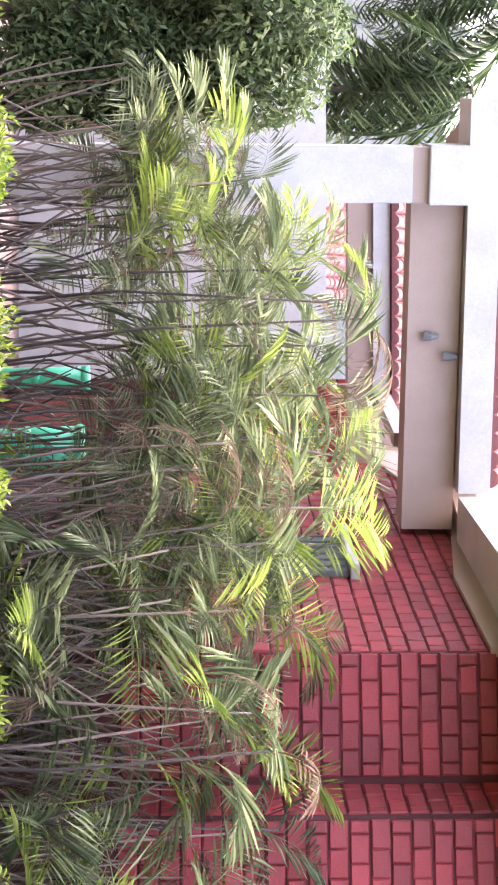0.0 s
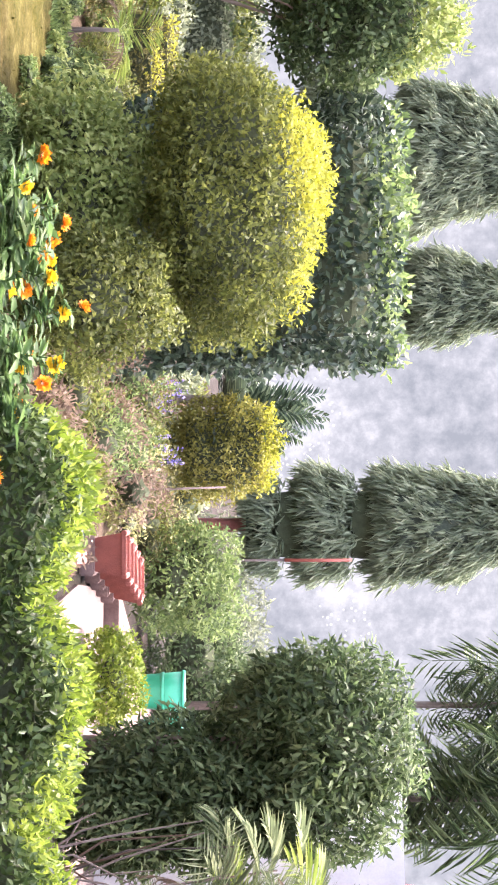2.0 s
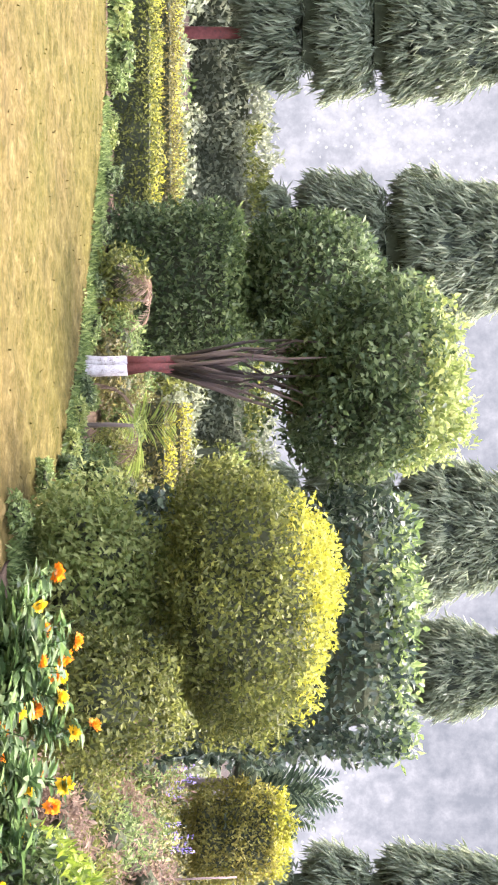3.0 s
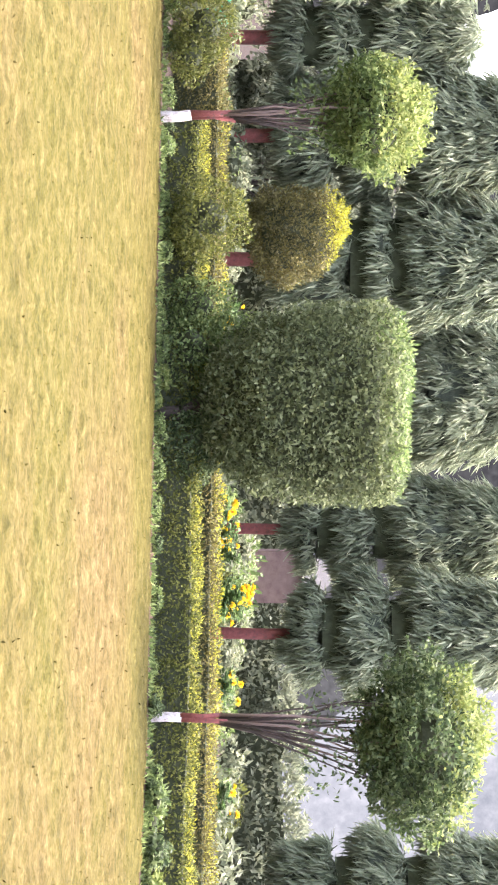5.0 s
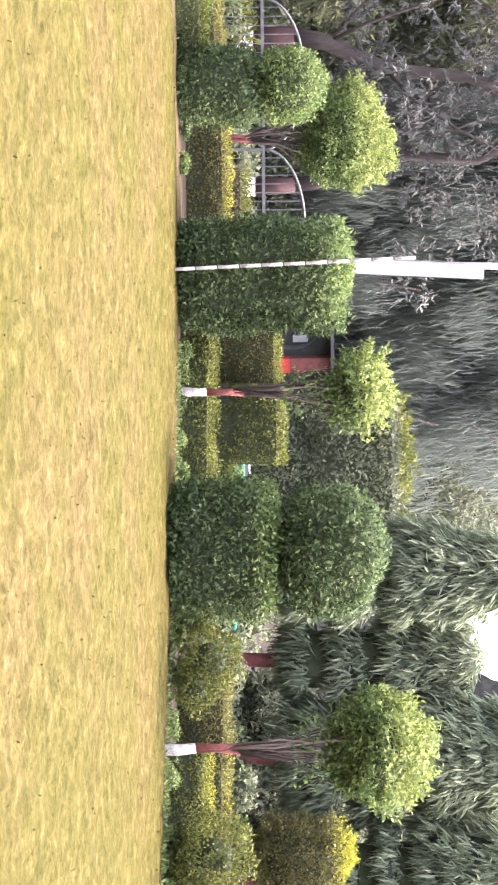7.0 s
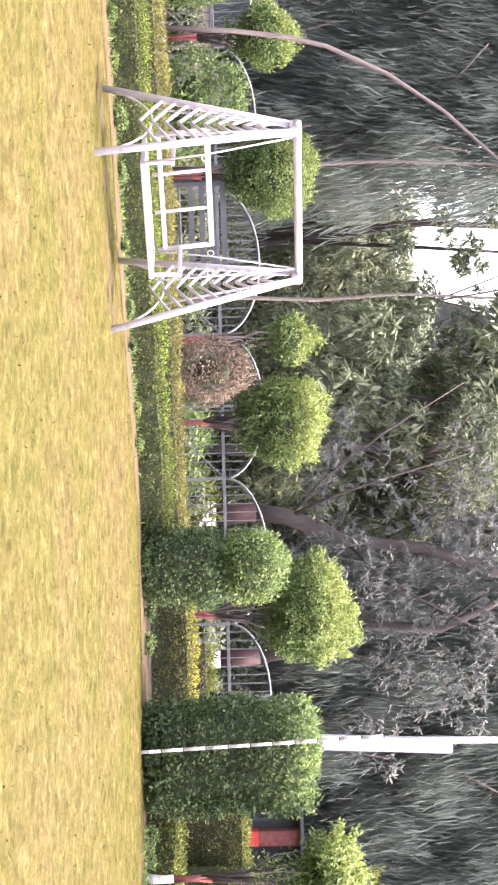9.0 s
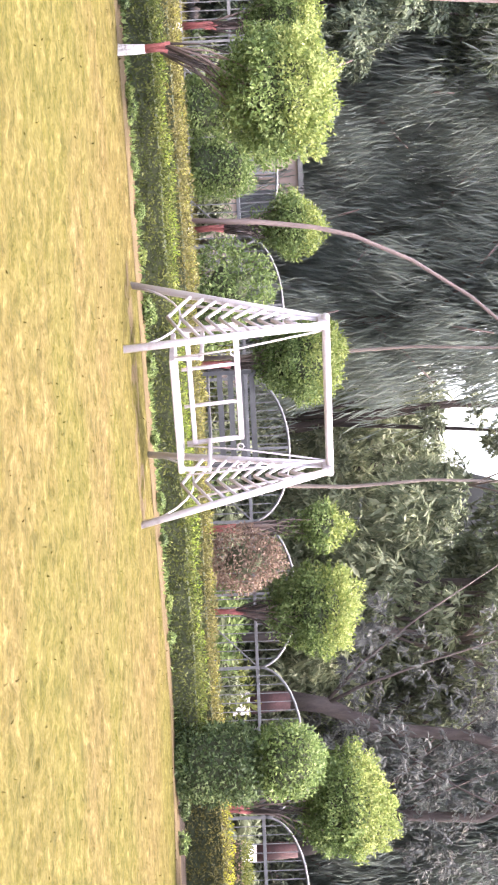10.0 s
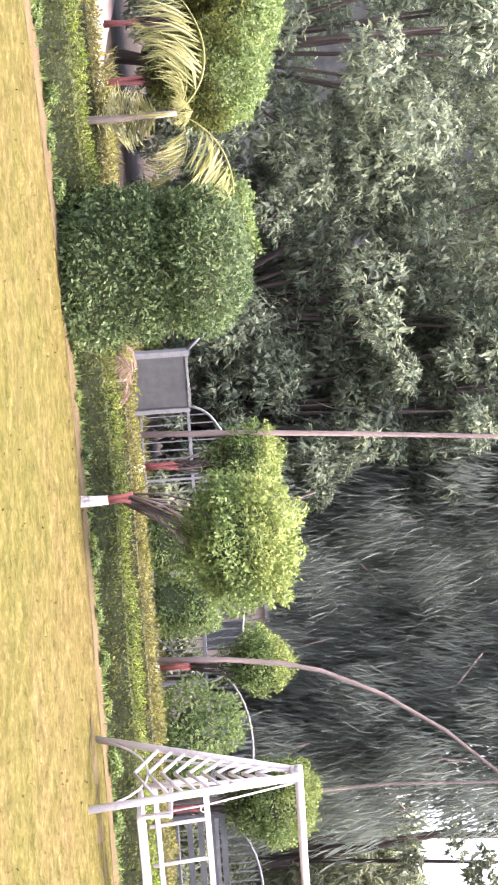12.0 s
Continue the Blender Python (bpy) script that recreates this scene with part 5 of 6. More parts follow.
dry_tangle(12.1, 2.1, 11.6, -0.2, 1.5, 120, 1, "thicket of bare dark stalks under the palms")
dry_tangle(10.9, -0.2, 10.0, -3.0, 1.7, 330, 2, "tangle of dry grey stalks under the palms")


def leafy_tree(name, x, y, clumps, n, leaf, width, material, seed, label, category="tree", droop=0.35, stem=0.1, group=""):
    t = thing(name, x, y, 0.03, label, category, group)
    if stem:
        limbs(t, "trunk", [(0, 0, -0.1), (0, 0.03, clumps[0][2] * 0.5), (0.03, 0, clumps[0][2])], stem, stem * 0.5, BARK)
    bushy(t, "crown", clumps, n, leaf, width, material, seed, droop)
    return t


leafy_tree("mango_tree", 15.3, 3.5, [(0, 0.1, 2.2, 0.75, 0.72, 0.72), (0.1, -0.45, 1.9, 0.65, 0.5, 0.8), (0, 0.2, 1.8, 0.6, 0.55, 0.5), (0, -0.45, 1.25, 0.6, 0.55, 0.5), (0, -0.35, 0.75, 0.6, 0.6, 0.5), (-0.2, -0.6, 0.5, 0.5, 0.5, 0.45)], 30000, 0.1, 0.034, LEAF_DARK, 301, "dense dark green mango tree beside the house")


# ---- beds and small plants ----
def shrub(x, y, clumps, n, leaf, width, material, seed, label, group="shrubs", droop=0.1):
    return leafy_tree("shrub", x, y, clumps, n, leaf, width, material, seed, label, "shrub", droop, 0, group)


shrub(10.95, 6.25, [(0, 0, 0.55, 0.5, 0.45, 0.5), (0.1, 0.4, 0.35, 0.4, 0.4, 0.4), (-0.2, -0.3, 0.4, 0.4, 0.4, 0.4)], 9000, 0.06, 0.028, LEAF_LIME, 501, "loose olive-green shrub beside the lawn's edge")
shrub(10.6, 5.2, [(0, 0, 0.6, 0.4, 0.42, 0.5), (0, 0.1, 0.3, 0.4, 0.4, 0.3)], 11000, 0.046, 0.022, LEAF_OLIVE, 502, "loose olive-green shrub with golden shoots")
shrub(16.6, 4.4, [(0, 0, 0.3, 0.4, 0.45, 0.28)], 3400, 0.06, 0.028, LEAF_TIP, 503, "small golden-green clipped shrub on the terrace")
shrub(21.0, 6.75, [(0, 0, 0.6, 0.6, 0.65, 0.55), (0.3, -0.2, 0.9, 0.6, 0.5, 0.6), (0.2, 0.3, 0.9, 0.6, 0.5, 0.5)], 6000, 0.08, 0.032, LEAF_GREEN, 504, "yellowish green shrub with small leaves beside the planters")
shrub(25.5, 5.9, [(0, 0, 0.8, 0.8, 1.3, 0.8), (0.4, -1.2, 0.9, 0.8, 0.8, 0.8), (-0.5, 0.9, 0.7, 0.8, 0.9, 0.7), (0.2, 0.4, 1.3, 0.7, 0.9, 0.6)], 11000, 0.1, 0.035, LEAF_DARK, 505, "dark green shrub behind the planters")
shrub(27.5, 7.6, [(0, 0, 1.0, 1.0, 1.6, 0.9), (0.4, 1.2, 0.8, 0.8, 1.2, 0.8)], 7000, 0.11, 0.04, LEAF_FAR, 506, "grey-green shrub before the hazy hill")
shrub(8.2, 19.5, [(0, 0, 0.55, 0.45, 0.45, 0.45), (0.2, 0.2, 0.3, 0.4, 0.4, 0.3)], 4200, 0.055, 0.026, LEAF_OLIVE, 507, "loose olive shrub with yellowish shoots beside the lawn")
shrub(6.4, 20.9, [(0, 0, 0.45, 0.4, 0.4, 0.4), (0.3, -0.2, 0.3, 0.3, 0.3, 0.3)], 3200, 0.055, 0.026, LEAF_OLIVE, 508, "loose olive shrub with yellowish shoots beside the lawn")
shrub(-3.0, 26.3, [(0, 0, 0.85, 0.45, 0.5, 0.6)], 3500, 0.06, 0.025, LEAF_DRY, 509, "browning bare shrub before the fence")
for k, (x, y, w, h) in enumerate([(-8.85, 26.3, 0.36, 1.2), (-9.75, 26.1, 0.36, 1.1)]):
    topiary(x, y, "squared green shrub before the fence", [dict(profile=lift(DRUM, 0.3, h), rx=w, ry=w, square=3.5, material=LEAF_GREEN, leaf=0.06, uneven=0.1)], 510 + k, group="squared shrubs")
shrub(-6.9, 25.8, [(0, 0, 0.8, 0.6, 0.6, 0.7), (0.4, 0.1, 0.5, 0.5, 0.5, 0.5)], 4500, 0.08, 0.035, LEAF_GREEN, 512, "green shrub behind the swing")
shrub(3.1, 26.2, [(0, 0, 0.95, 0.25, 0.25, 0.2)], 1200, 0.06, 0.028, LEAF_GOLD, 513, "small golden shrub by the gate")
shrub(10.45, 18.35, [(0, 0, 0.35, 0.4, 0.4, 0.38), (-0.3, 0.15, 0.6, 0.36, 0.36, 0.4), (0.3, -0.1, 0.3, 0.3, 0.3, 0.3)], 4200, 0.06, 0.028, LEAF_DARK, 515, "green undergrowth at the foot of the goblet tree")
shrub(9.55, 18.95, [(0, 0, 0.35, 0.45, 0.45, 0.4), (0.0, 0.1, 0.85, 0.35, 0.35, 0.4), (-0.4, 0.3, 0.4, 0.35, 0.35, 0.4)], 5000, 0.06, 0.028, LEAF_GREEN, 514, "green undergrowth at the foot of the goblet tree")
hedge((5.2, 33.0), (7.7, 32.5), 1.0, 0, 3.4, LEAF_FAR, LEAF_OLIVE, 520, "tall rough hedge far behind the lawn", leaf=0.11, density=2900, uneven=0.2)
hedge((3.82, 25.2), (4.9, 25.0), 0.7, 0, 1.28, LEAF_OLIVE, None, 521, "grey-green clipped hedge by the gate", leaf=0.06)
hedge((2.3, 25.4), (3.8, 25.4), 0.6, 0, 1.24, LEAF_RUSSET, LEAF_OLIVE, 522, "brownish clipped hedge by the gate", leaf=0.05)
hedge((1.8, 25.5), (0.1, 25.6), 0.5, 0, 0.55, LEAF_RUSSET, LEAF_GOLD, 523, "thin brownish hedge with a golden top", leaf=0.05, tip_band=0.1, strip=0.14)
hedge((1.7, 26.6), (0.9, 26.6), 0.5, 0, 0.75, LEAF_DRY, LEAF_OLIVE, 524, "brown clipped hedge before the arched fence", leaf=0.05)
hedge((21.5, 14.2), (25, 12.0), 0.7, 0, 1.2, LEAF_OLIVE, LEAF_LIME, 525, "rough hedge with a paler top", leaf=0.09, density=3200, uneven=0.22)
hedge((22.0, 21.0), (27, 16.0), 0.9, 0, 1.4, LEAF_FAR, LEAF_OLIVE, 526, "rough grey-green hedge before the hazy hill", leaf=0.11, density=2900, uneven=0.25)
hedge((13.0, 40.5), (26.0, 33.0), 1.4, 0, 1.5, LEAF_FAR, None, 529, "rough far thicket of dull green shrubs", leaf=0.18, density=3000, uneven=0.3, group="far thickets")
hedge((26.0, 33.0), (36.0, 21.0), 1.4, 0, 1.6, LEAF_FAR, None, 530, "rough far thicket of dull green shrubs", leaf=0.18, density=3000, uneven=0.3, group="far thickets")
hedge((3.0, 35.6), (-7.2, 34.4), 1.2, 0, 1.2, LEAF_FAR, None, 531, "rough thicket of dull green shrubs beyond the fence", leaf=0.14, density=3600, uneven=0.28, group="far thickets")
hedge((16.1, 11.2), (17.3, 8.9), 0.5, 0, 0.62, LEAF_RUSSET, LEAF_GOLD, 527, "clipped olive hedge with a golden top behind the trees", leaf=0.05, tip_band=0.1, strip=0.12)
hedge((17.2, 12.0), (18.7, 9.6), 0.5, 0, 0.72, LEAF_RUSSET, LEAF_GOLD, 528, "clipped olive hedge with a golden top behind another", leaf=0.05, tip_band=0.1, strip=0.12)

for i, (x, y, h) in enumerate([(12.6, 4.4, 0.45), (13.3, 5.0, 0.55), (13.9, 5.3, 0.5), (14.6, 5.9, 0.6), (15.3, 6.3, 0.65), (13.0, 5.6, 0.5), (14.2, 6.6, 0.7), (16.4, 6.6, 0.7), (12.2, 5.0, 0.4), (17.4, 7.2, 0.7), (18.2, 6.9, 0.6), (16.0, 7.2, 0.8)]):
    shrub(x, y, [(0, 0, h * 0.5, 0.32, 0.3, h * 0.5), (0.15, 0.2, h * 0.4, 0.25, 0.25, h * 0.4)], 900, 0.07, 0.022, (LEAF_DRY, LEAF_OLIVE, LEAF_DRY, LEAF_GREEN)[i % 4], 540 + i, "withered brownish bedding plants before the planters", "withered plants", 0.1)
tagged(part("kerb", slab((11.8, 3.9), (15.7, 5.2), 0, 0.14, 0, 0.14, 0.01), TERRACOTTA), "red kerb of the flower bed", "kerb", kind="structure")
rng = random.Random(41)
for k in range(34):
    x, y, h = rng.uniform(16.8, 22.5), 0, rng.uniform(0.35, 0.85)
    y = 5.9 + (x - 16.8) * 0.22 + rng.uniform(0.2, 2.1)
    if (x - 19.8) ** 2 + (y - 7.9) ** 2 > 0.5:
        shrub(x, y, [(0, 0, h * 0.5, 0.34, 0.34, h * 0.5), (0.2, 0.2, h * 0.4, 0.28, 0.26, h * 0.4), (-0.2, 0.1, h * 0.35, 0.24, 0.26, h * 0.35)], 800, 0.075, 0.024, (LEAF_DRY, LEAF_RUSSET, LEAF_OLIVE, LEAF_RUSSET, LEAF_PALE)[k % 5], 660 + k, "withered brownish bedding plants behind the planters", "withered plants", 0.1)
VARIANTS = []
for k in range(4):
    rng = random.Random(600 + k)
    cl = [(rng.uniform(-0.15, 0.15), rng.uniform(-0.15, 0.15), rng.uniform(0.05, 0.16), rng.uniform(0.1, 0.2), rng.uniform(0.1, 0.2), rng.uniform(0.07, 0.14)) for _ in range(4)]
    p = leafy_tree("border_plant", *along(EDGE_A, 0.3 + k * 0.5, 0.3), cl, 420, 0.08, 0.04, (LEAF_GREEN, LEAF_LIME, LEAF_DARK, LEAF_GREEN)[k], 600 + k, "low leafy green plant at the lawn's edge", "plant", 0.1, 0, "border plants")
    VARIANTS.append(p)
rng = random.Random(77)
for edge, s1, n in ((EDGE_A, 15.5, 44), (EDGE_B, 16.0, 30)):
    for k in range(n):
        v = rng.choice(VARIANTS)
        q = along(edge, -1.0 + (s1 + 1.0) * (k + rng.random()) / n, rng.uniform(0.12, 0.5))
        sc = rng.uniform(0.25, 0.6)
        c = copy_thing(v, pose(q.x, q.y, 0.03, 0, 0, rng.uniform(0, 360)))
        c.scale = (sc, sc, sc)
for x, y in [(10.2, 6.3), (11.2, 7.2), (12.2, 7.9), (12.5, 8.3), (12.75, 8.8), (13.0, 9.2), (13.3, 10.1), (13.45, 10.7), (13.6, 11.5), (13.7, 12.2), (13.8, 12.9), (12.9, 8.5), (13.5, 9.5)]:
    c = copy_thing(rng.choice(VARIANTS), pose(x, y, 0.026, 0, 0, rng.uniform(0, 360)))
    c.scale = (0.55, 0.55, 0.55)


# shrubs and saplings that fill the ground under the trees
FILL = []
for k in range(4):
    rg = random.Random(640 + k)
    cl = [(rg.uniform(-0.35, 0.35), rg.uniform(-0.35, 0.35), rg.uniform(0.2, 0.6), rg.uniform(0.25, 0.4), rg.uniform(0.25, 0.4), rg.uniform(0.2, 0.35)) for _ in range(5)]
    FILL.append(shrub(17 + k, 20 + k, cl, 720, 0.12, 0.055, (LEAF_BOUGH, LEAF_GREEN, LEAF_OLIVE, LEAF_BOUGH)[k], 640 + k, "loose shrub under the ashoka trees", "undergrowth"))
rng = random.Random(99)
for k in range(100):
    q = along(EDGE_A, rng.uniform(-6, 15), rng.uniform(3.4, 13.0)) if k < 80 else along(EDGE_A, 1.5 + (k - 80) * 0.68, rng.uniform(3.0, 3.8))
    c = copy_thing(rng.choice(FILL), pose(q.x, q.y, 0.0, 0, 0, rng.uniform(0, 360)))
    s = rng.uniform(0.6, 1.1)
    c.scale = (s, s, s)

for k in range(24):
    x = rng.uniform(21.5, 27)
    c = copy_thing(rng.choice(FILL), pose(x, 8.2 + (x - 21.5) * 0.25 + rng.uniform(0, 3.2), 0.0, 0, 0, rng.uniform(0, 360)))
    s = rng.uniform(0.8, 1.4)
    c.scale = (s, s, s)
for k in range(30):
    c = copy_thing(rng.choice(FILL), pose(rng.uniform(-16, 4), rng.uniform(29.8, 32.5), 0.0, 0, 0, rng.uniform(0, 360)))
    s = rng.uniform(0.7, 1.3)
    c.scale = (s, s, s)
for k in range(34):
    x, y, h = rng.uniform(13.5, 16.2), rng.uniform(8.3, 11.3), rng.uniform(0.25, 0.55)
    if (x - 13.2) ** 2 + (y - 9.6) ** 2 > 0.2 and (x - 14.75) ** 2 + (y - 7.9) ** 2 > 1.5:
        shrub(x, y, [(0, 0, h * 0.5, 0.3, 0.3, h * 0.5), (0.18, 0.15, h * 0.4, 0.24, 0.24, h * 0.4)], 1100, 0.06, 0.026, rng.choice((LEAF_RUSSET, LEAF_OLIVE, LEAF_GREEN)), 560 + k, "low brownish green bedding plant under the topiary tree", "bedding plants", 0.1)


def petal_ways(seed):
    """The ways in which the short petals of a flower head point."""
    nr = np.random.default_rng(seed)
    n = 60
    a = nr.uniform(0, math.tau, n)
    t = nr.uniform(0.1, 1.4, n)
    d = np.stack([np.cos(a) * np.sin(t), np.sin(a) * np.sin(t), np.cos(t)], 1)
    return d, n


def marigold(x, y, h, seed, n=9, label="marigold plant with orange flower heads", petals=None, leaf=0.1, size=1.0):
    rng = random.Random(seed)
    nr = np.random.default_rng(seed)
    t = thing("marigold", x, y, 0.02, label, "flowers", "marigolds")
    pts, ways = [], []
    for k in range(n * 3):
        a, l = rng.uniform(0, math.tau), rng.uniform(0.05, 0.3)
        top = Vector((math.cos(a) * l, math.sin(a) * l, h * rng.uniform(0.55, 1.0)))
        part("stem", tube(bmesh.new(), [(0, 0, 0), (top.x * 0.4, top.y * 0.4, top.z * 0.6), top], [0.007, 0.005, 0.004], 4), LEAF_MARIGOLD, t)
        for j in range(60):
            q = rng.uniform(0.3, 0.98)
            pts.append((top.x * q, top.y * q, top.z * q))
            b = rng.uniform(0, math.tau)
            ways.append((math.cos(b), math.sin(b), rng.uniform(-0.1, 0.6)))
        if k < n:
            d, m = petal_ways(seed * 31 + k)
            r = rng.uniform(0.024, 0.036) * size
            pet = petals or (PETAL_ORANGE if rng.random() < 0.8 else PETAL_YELLOW)
            ob = leaves("flower_head", d * r * 0.5, d, np.tile([0, 0, 1.0], (m, 1)), r, r * 0.9, pet, t, nr)
            ob.matrix_basis = pose(*(top + Vector((0, 0, 0.02))), rng.uniform(-50, 50), rng.uniform(-50, 50), 0)
    leaves("leaf_mass", np.array(pts), np.array(ways), np.tile([0, 0, 1.0], (len(pts), 1)) + nr.normal(0, 0.4, (len(pts), 3)), leaf, leaf * 0.4, LEAF_MARIGOLD, t, nr)
    return t


for i, (x, y, h, n) in enumerate([(8.2, 4.25, 0.72, 9), (8.05, 3.95, 0.6, 8), (8.4, 3.85, 0.78, 4), (8.2, 3.6, 0.62, 4), (8.0, 3.3, 0.5, 3), (8.3, 4.48, 0.6, 5), (8.5, 2.8, 0.5, 2), (8.45, -0.3, 0.5, 2)]):
    marigold(x, y, h, 700 + i, n)
for i, (x, y, h, n) in enumerate([(14.4, 20.8, 0.95, 10), (14.0, 20.3, 0.9, 8), (12.2, 19.9, 0.75, 7), (13.2, 20.5, 0.85, 5), (15.2, 19.9, 0.8, 4), (10.6, 21.8, 0.8, 5), (15.9, 18.6, 0.8, 3)]):
    marigold(x, y, h, 720 + i, n * 2, "tall marigold plant with yellow-orange flowers behind the hedges", PETAL_YELLOW, size=1.2)


def flower_spike(x, y, h, seed):
    """A slim plant whose upper stems carry small purple florets."""
    rng, nr = random.Random(seed), np.random.default_rng(seed)
    t = thing("flower_spike", x, y, 0.02, "slender plant with a spike of pale purple flowers", "flowers", "purple flowers")
    for k in range(5):
        a = rng.uniform(0, math.tau)
        top = Vector((math.cos(a) * 0.09, math.sin(a) * 0.09, h * rng.uniform(0.85, 1.0)))
        part("stem", tube(bmesh.new(), [(0, 0, -0.02), (top.x * 0.6, top.y * 0.6, h * 0.5), top], [0.008, 0.006, 0.004], 4), LEAF_MARIGOLD, t)
        n = 28
        p = np.array([top.x, top.y, top.z]) * nr.uniform(0.72, 1.0, (n, 1))
        leaves("floret", p, nr.normal(0, 1, (n, 3)), nr.normal(0, 1, (n, 3)), 0.035, 0.02, PETAL_PURPLE, t, nr)
        p = np.array([top.x, top.y, top.z]) * nr.uniform(0.1, 0.7, (n, 1))
        leaves("foliage", p, nr.normal(0, 1, (n, 3)), nr.normal(0, 1, (n, 3)), 0.08, 0.025, LEAF_GREEN, t, nr)
    return t


for x, y, h in ((18.54, 7.32, 0.84), (18.27, 7.99, 0.88), (18.5, 7.45, 0.7), (18.35, 7.85, 0.72)):
    flower_spike(x, y, h, int(y * 100))
stake = thing("garden_stake", 18.38, 6.88, 0, "thin pale wooden stake standing in the bed", "stake")
part("rod", tube(bmesh.new(), [(0, 0, -0.1), (0.0, 0.01, 0.7), (0.0, 0.03, 1.3)], [0.012, 0.012, 0.01], 7), BARK_PALE, stake, "", True)
red_pole = thing("red_pole", 25.56, 8.45, 0, "thin orange-red painted pole before the ashoka tree", "pole")
part("lower_rod", tube(bmesh.new(), [(0, 0, -0.1), (0, 0, 2.05)], [0.02, 0.02], 7), BARK_DARK, red_pole, "dark lower length", True)
part("upper_rod", tube(bmesh.new(), [(0, 0, 2.05), (0.01, 0.0, 2.6), (0, 0, 3.04)], [0.026, 0.026, 0.022], 7), RED_POLE, red_pole, "orange-red painted length", True)


def small_palm(x, y, z, seed, size, n, mats, label, stem=0.02, tilt=(0.1, 1.0), facing=None):
    rng = random.Random(seed)
    t = thing("young_palm", x, y, 0.02, label, "palm", "young palms")
    part("stem", tube(bmesh.new(), [(0, 0, -0.05), (0.01, 0.02, z * 0.5), (0, 0, z)], [stem * 1.3, stem, stem * 0.8], 7), BARK, t, "", True)
    for k in range(n):
        h = rng.uniform(0, math.tau) if facing is None else facing[k % len(facing)] + rng.uniform(-0.15, 0.15)
        put_frond(t, rng.choice(mats), Vector((0, 0, z - 0.02)), h, rng.uniform(*tilt), size * rng.uniform(0.8, 1.15))
    return t


REDFROND = [frond_mesh(450 + k, n=16, spread=0.34, width=0.03, arch=2.4, lift_leaf=0.4, material=LEAF_DRY) for k in range(2)]
DARKFROND = [frond_mesh(480 + k, n=26, spread=0.26, width=0.011, arch=0.6 + 0.4 * k, lift_leaf=0.5, material=LEAF_DARK) for k in range(2)]
BIGFROND = [frond_mesh(460 + k, n=40, spread=0.3, width=0.014, arch=0.85 + 0.1 * k, lift_leaf=1.5, material=LEAF_PALE) for k in range(3)]
small_palm(13.45, 9.15, 0.45, 801, 0.5, 6, REDFROND + FRONDS_YOUNG, "young palm with reddish drying fronds at the bed's edge")
small_palm(13.8, 10.8, 0.5, 802, 0.5, 5, REDFROND, "young palm with reddish drying fronds at the bed's edge")
small_palm(-9.1, 19.1, 0.5, 803, 0.5, 7, REDFROND, "small browning palm beside the hedge")
long_palm = small_palm(-11.15, 17.12, 1.27, 804, 0.6, 1, BIGFROND, "young palm with long pale yellow-green fronds", 0.04, (0.1, 0.2))
for k, (turn, lie, size) in enumerate(((0.59, 0.05, 1.95), (0.8, 0.6, 1.2), (3.73, 0.2, 1.9), (3.5, 0.5, 1.2), (5.3, 2.2, 1.2), (5.0, 2.4, 1.1), (5.6, 2.4, 1.1), (2.2, 0.1, 0.8))):
    put_frond(long_palm, BIGFROND[k % 3], Vector((0, 0, 1.25)), turn, lie, size)
small_palm(8.75, 2.0, 0.45, 805, 0.4, 5, REDFROND, "dry orange-brown palm fronds standing before the hedge")
small_palm(11.5, 18.6, 0.35, 806, 0.4, 5, REDFROND, "dry brown palm curling over the hedge")
small_palm(17.3, 17.8, 0.35, 807, 0.5, 5, REDFROND, "dry brown palm curling over the hedge")
small_palm(20.3, 8.72, 1.15, 808, 1.25, 40, [frond_mesh(470, n=26, spread=0.2, width=0.03, arch=0.15, lift_leaf=0.1, material=LEAF_BOX)], "dark cycad with stiff upright fronds", 0.08, (-0.3, 1.2))
small_palm(24.8, 4.8, 5.6, 809, 2.6, 22, DARKFROND, "tall feathery palm behind the house", 0.05, (1.0, 2.6))
small_palm(24.4, 6.0, 6.2, 810, 2.4, 20, DARKFROND, "tall feathery palm behind the house", 0.05, (1.0, 2.6))


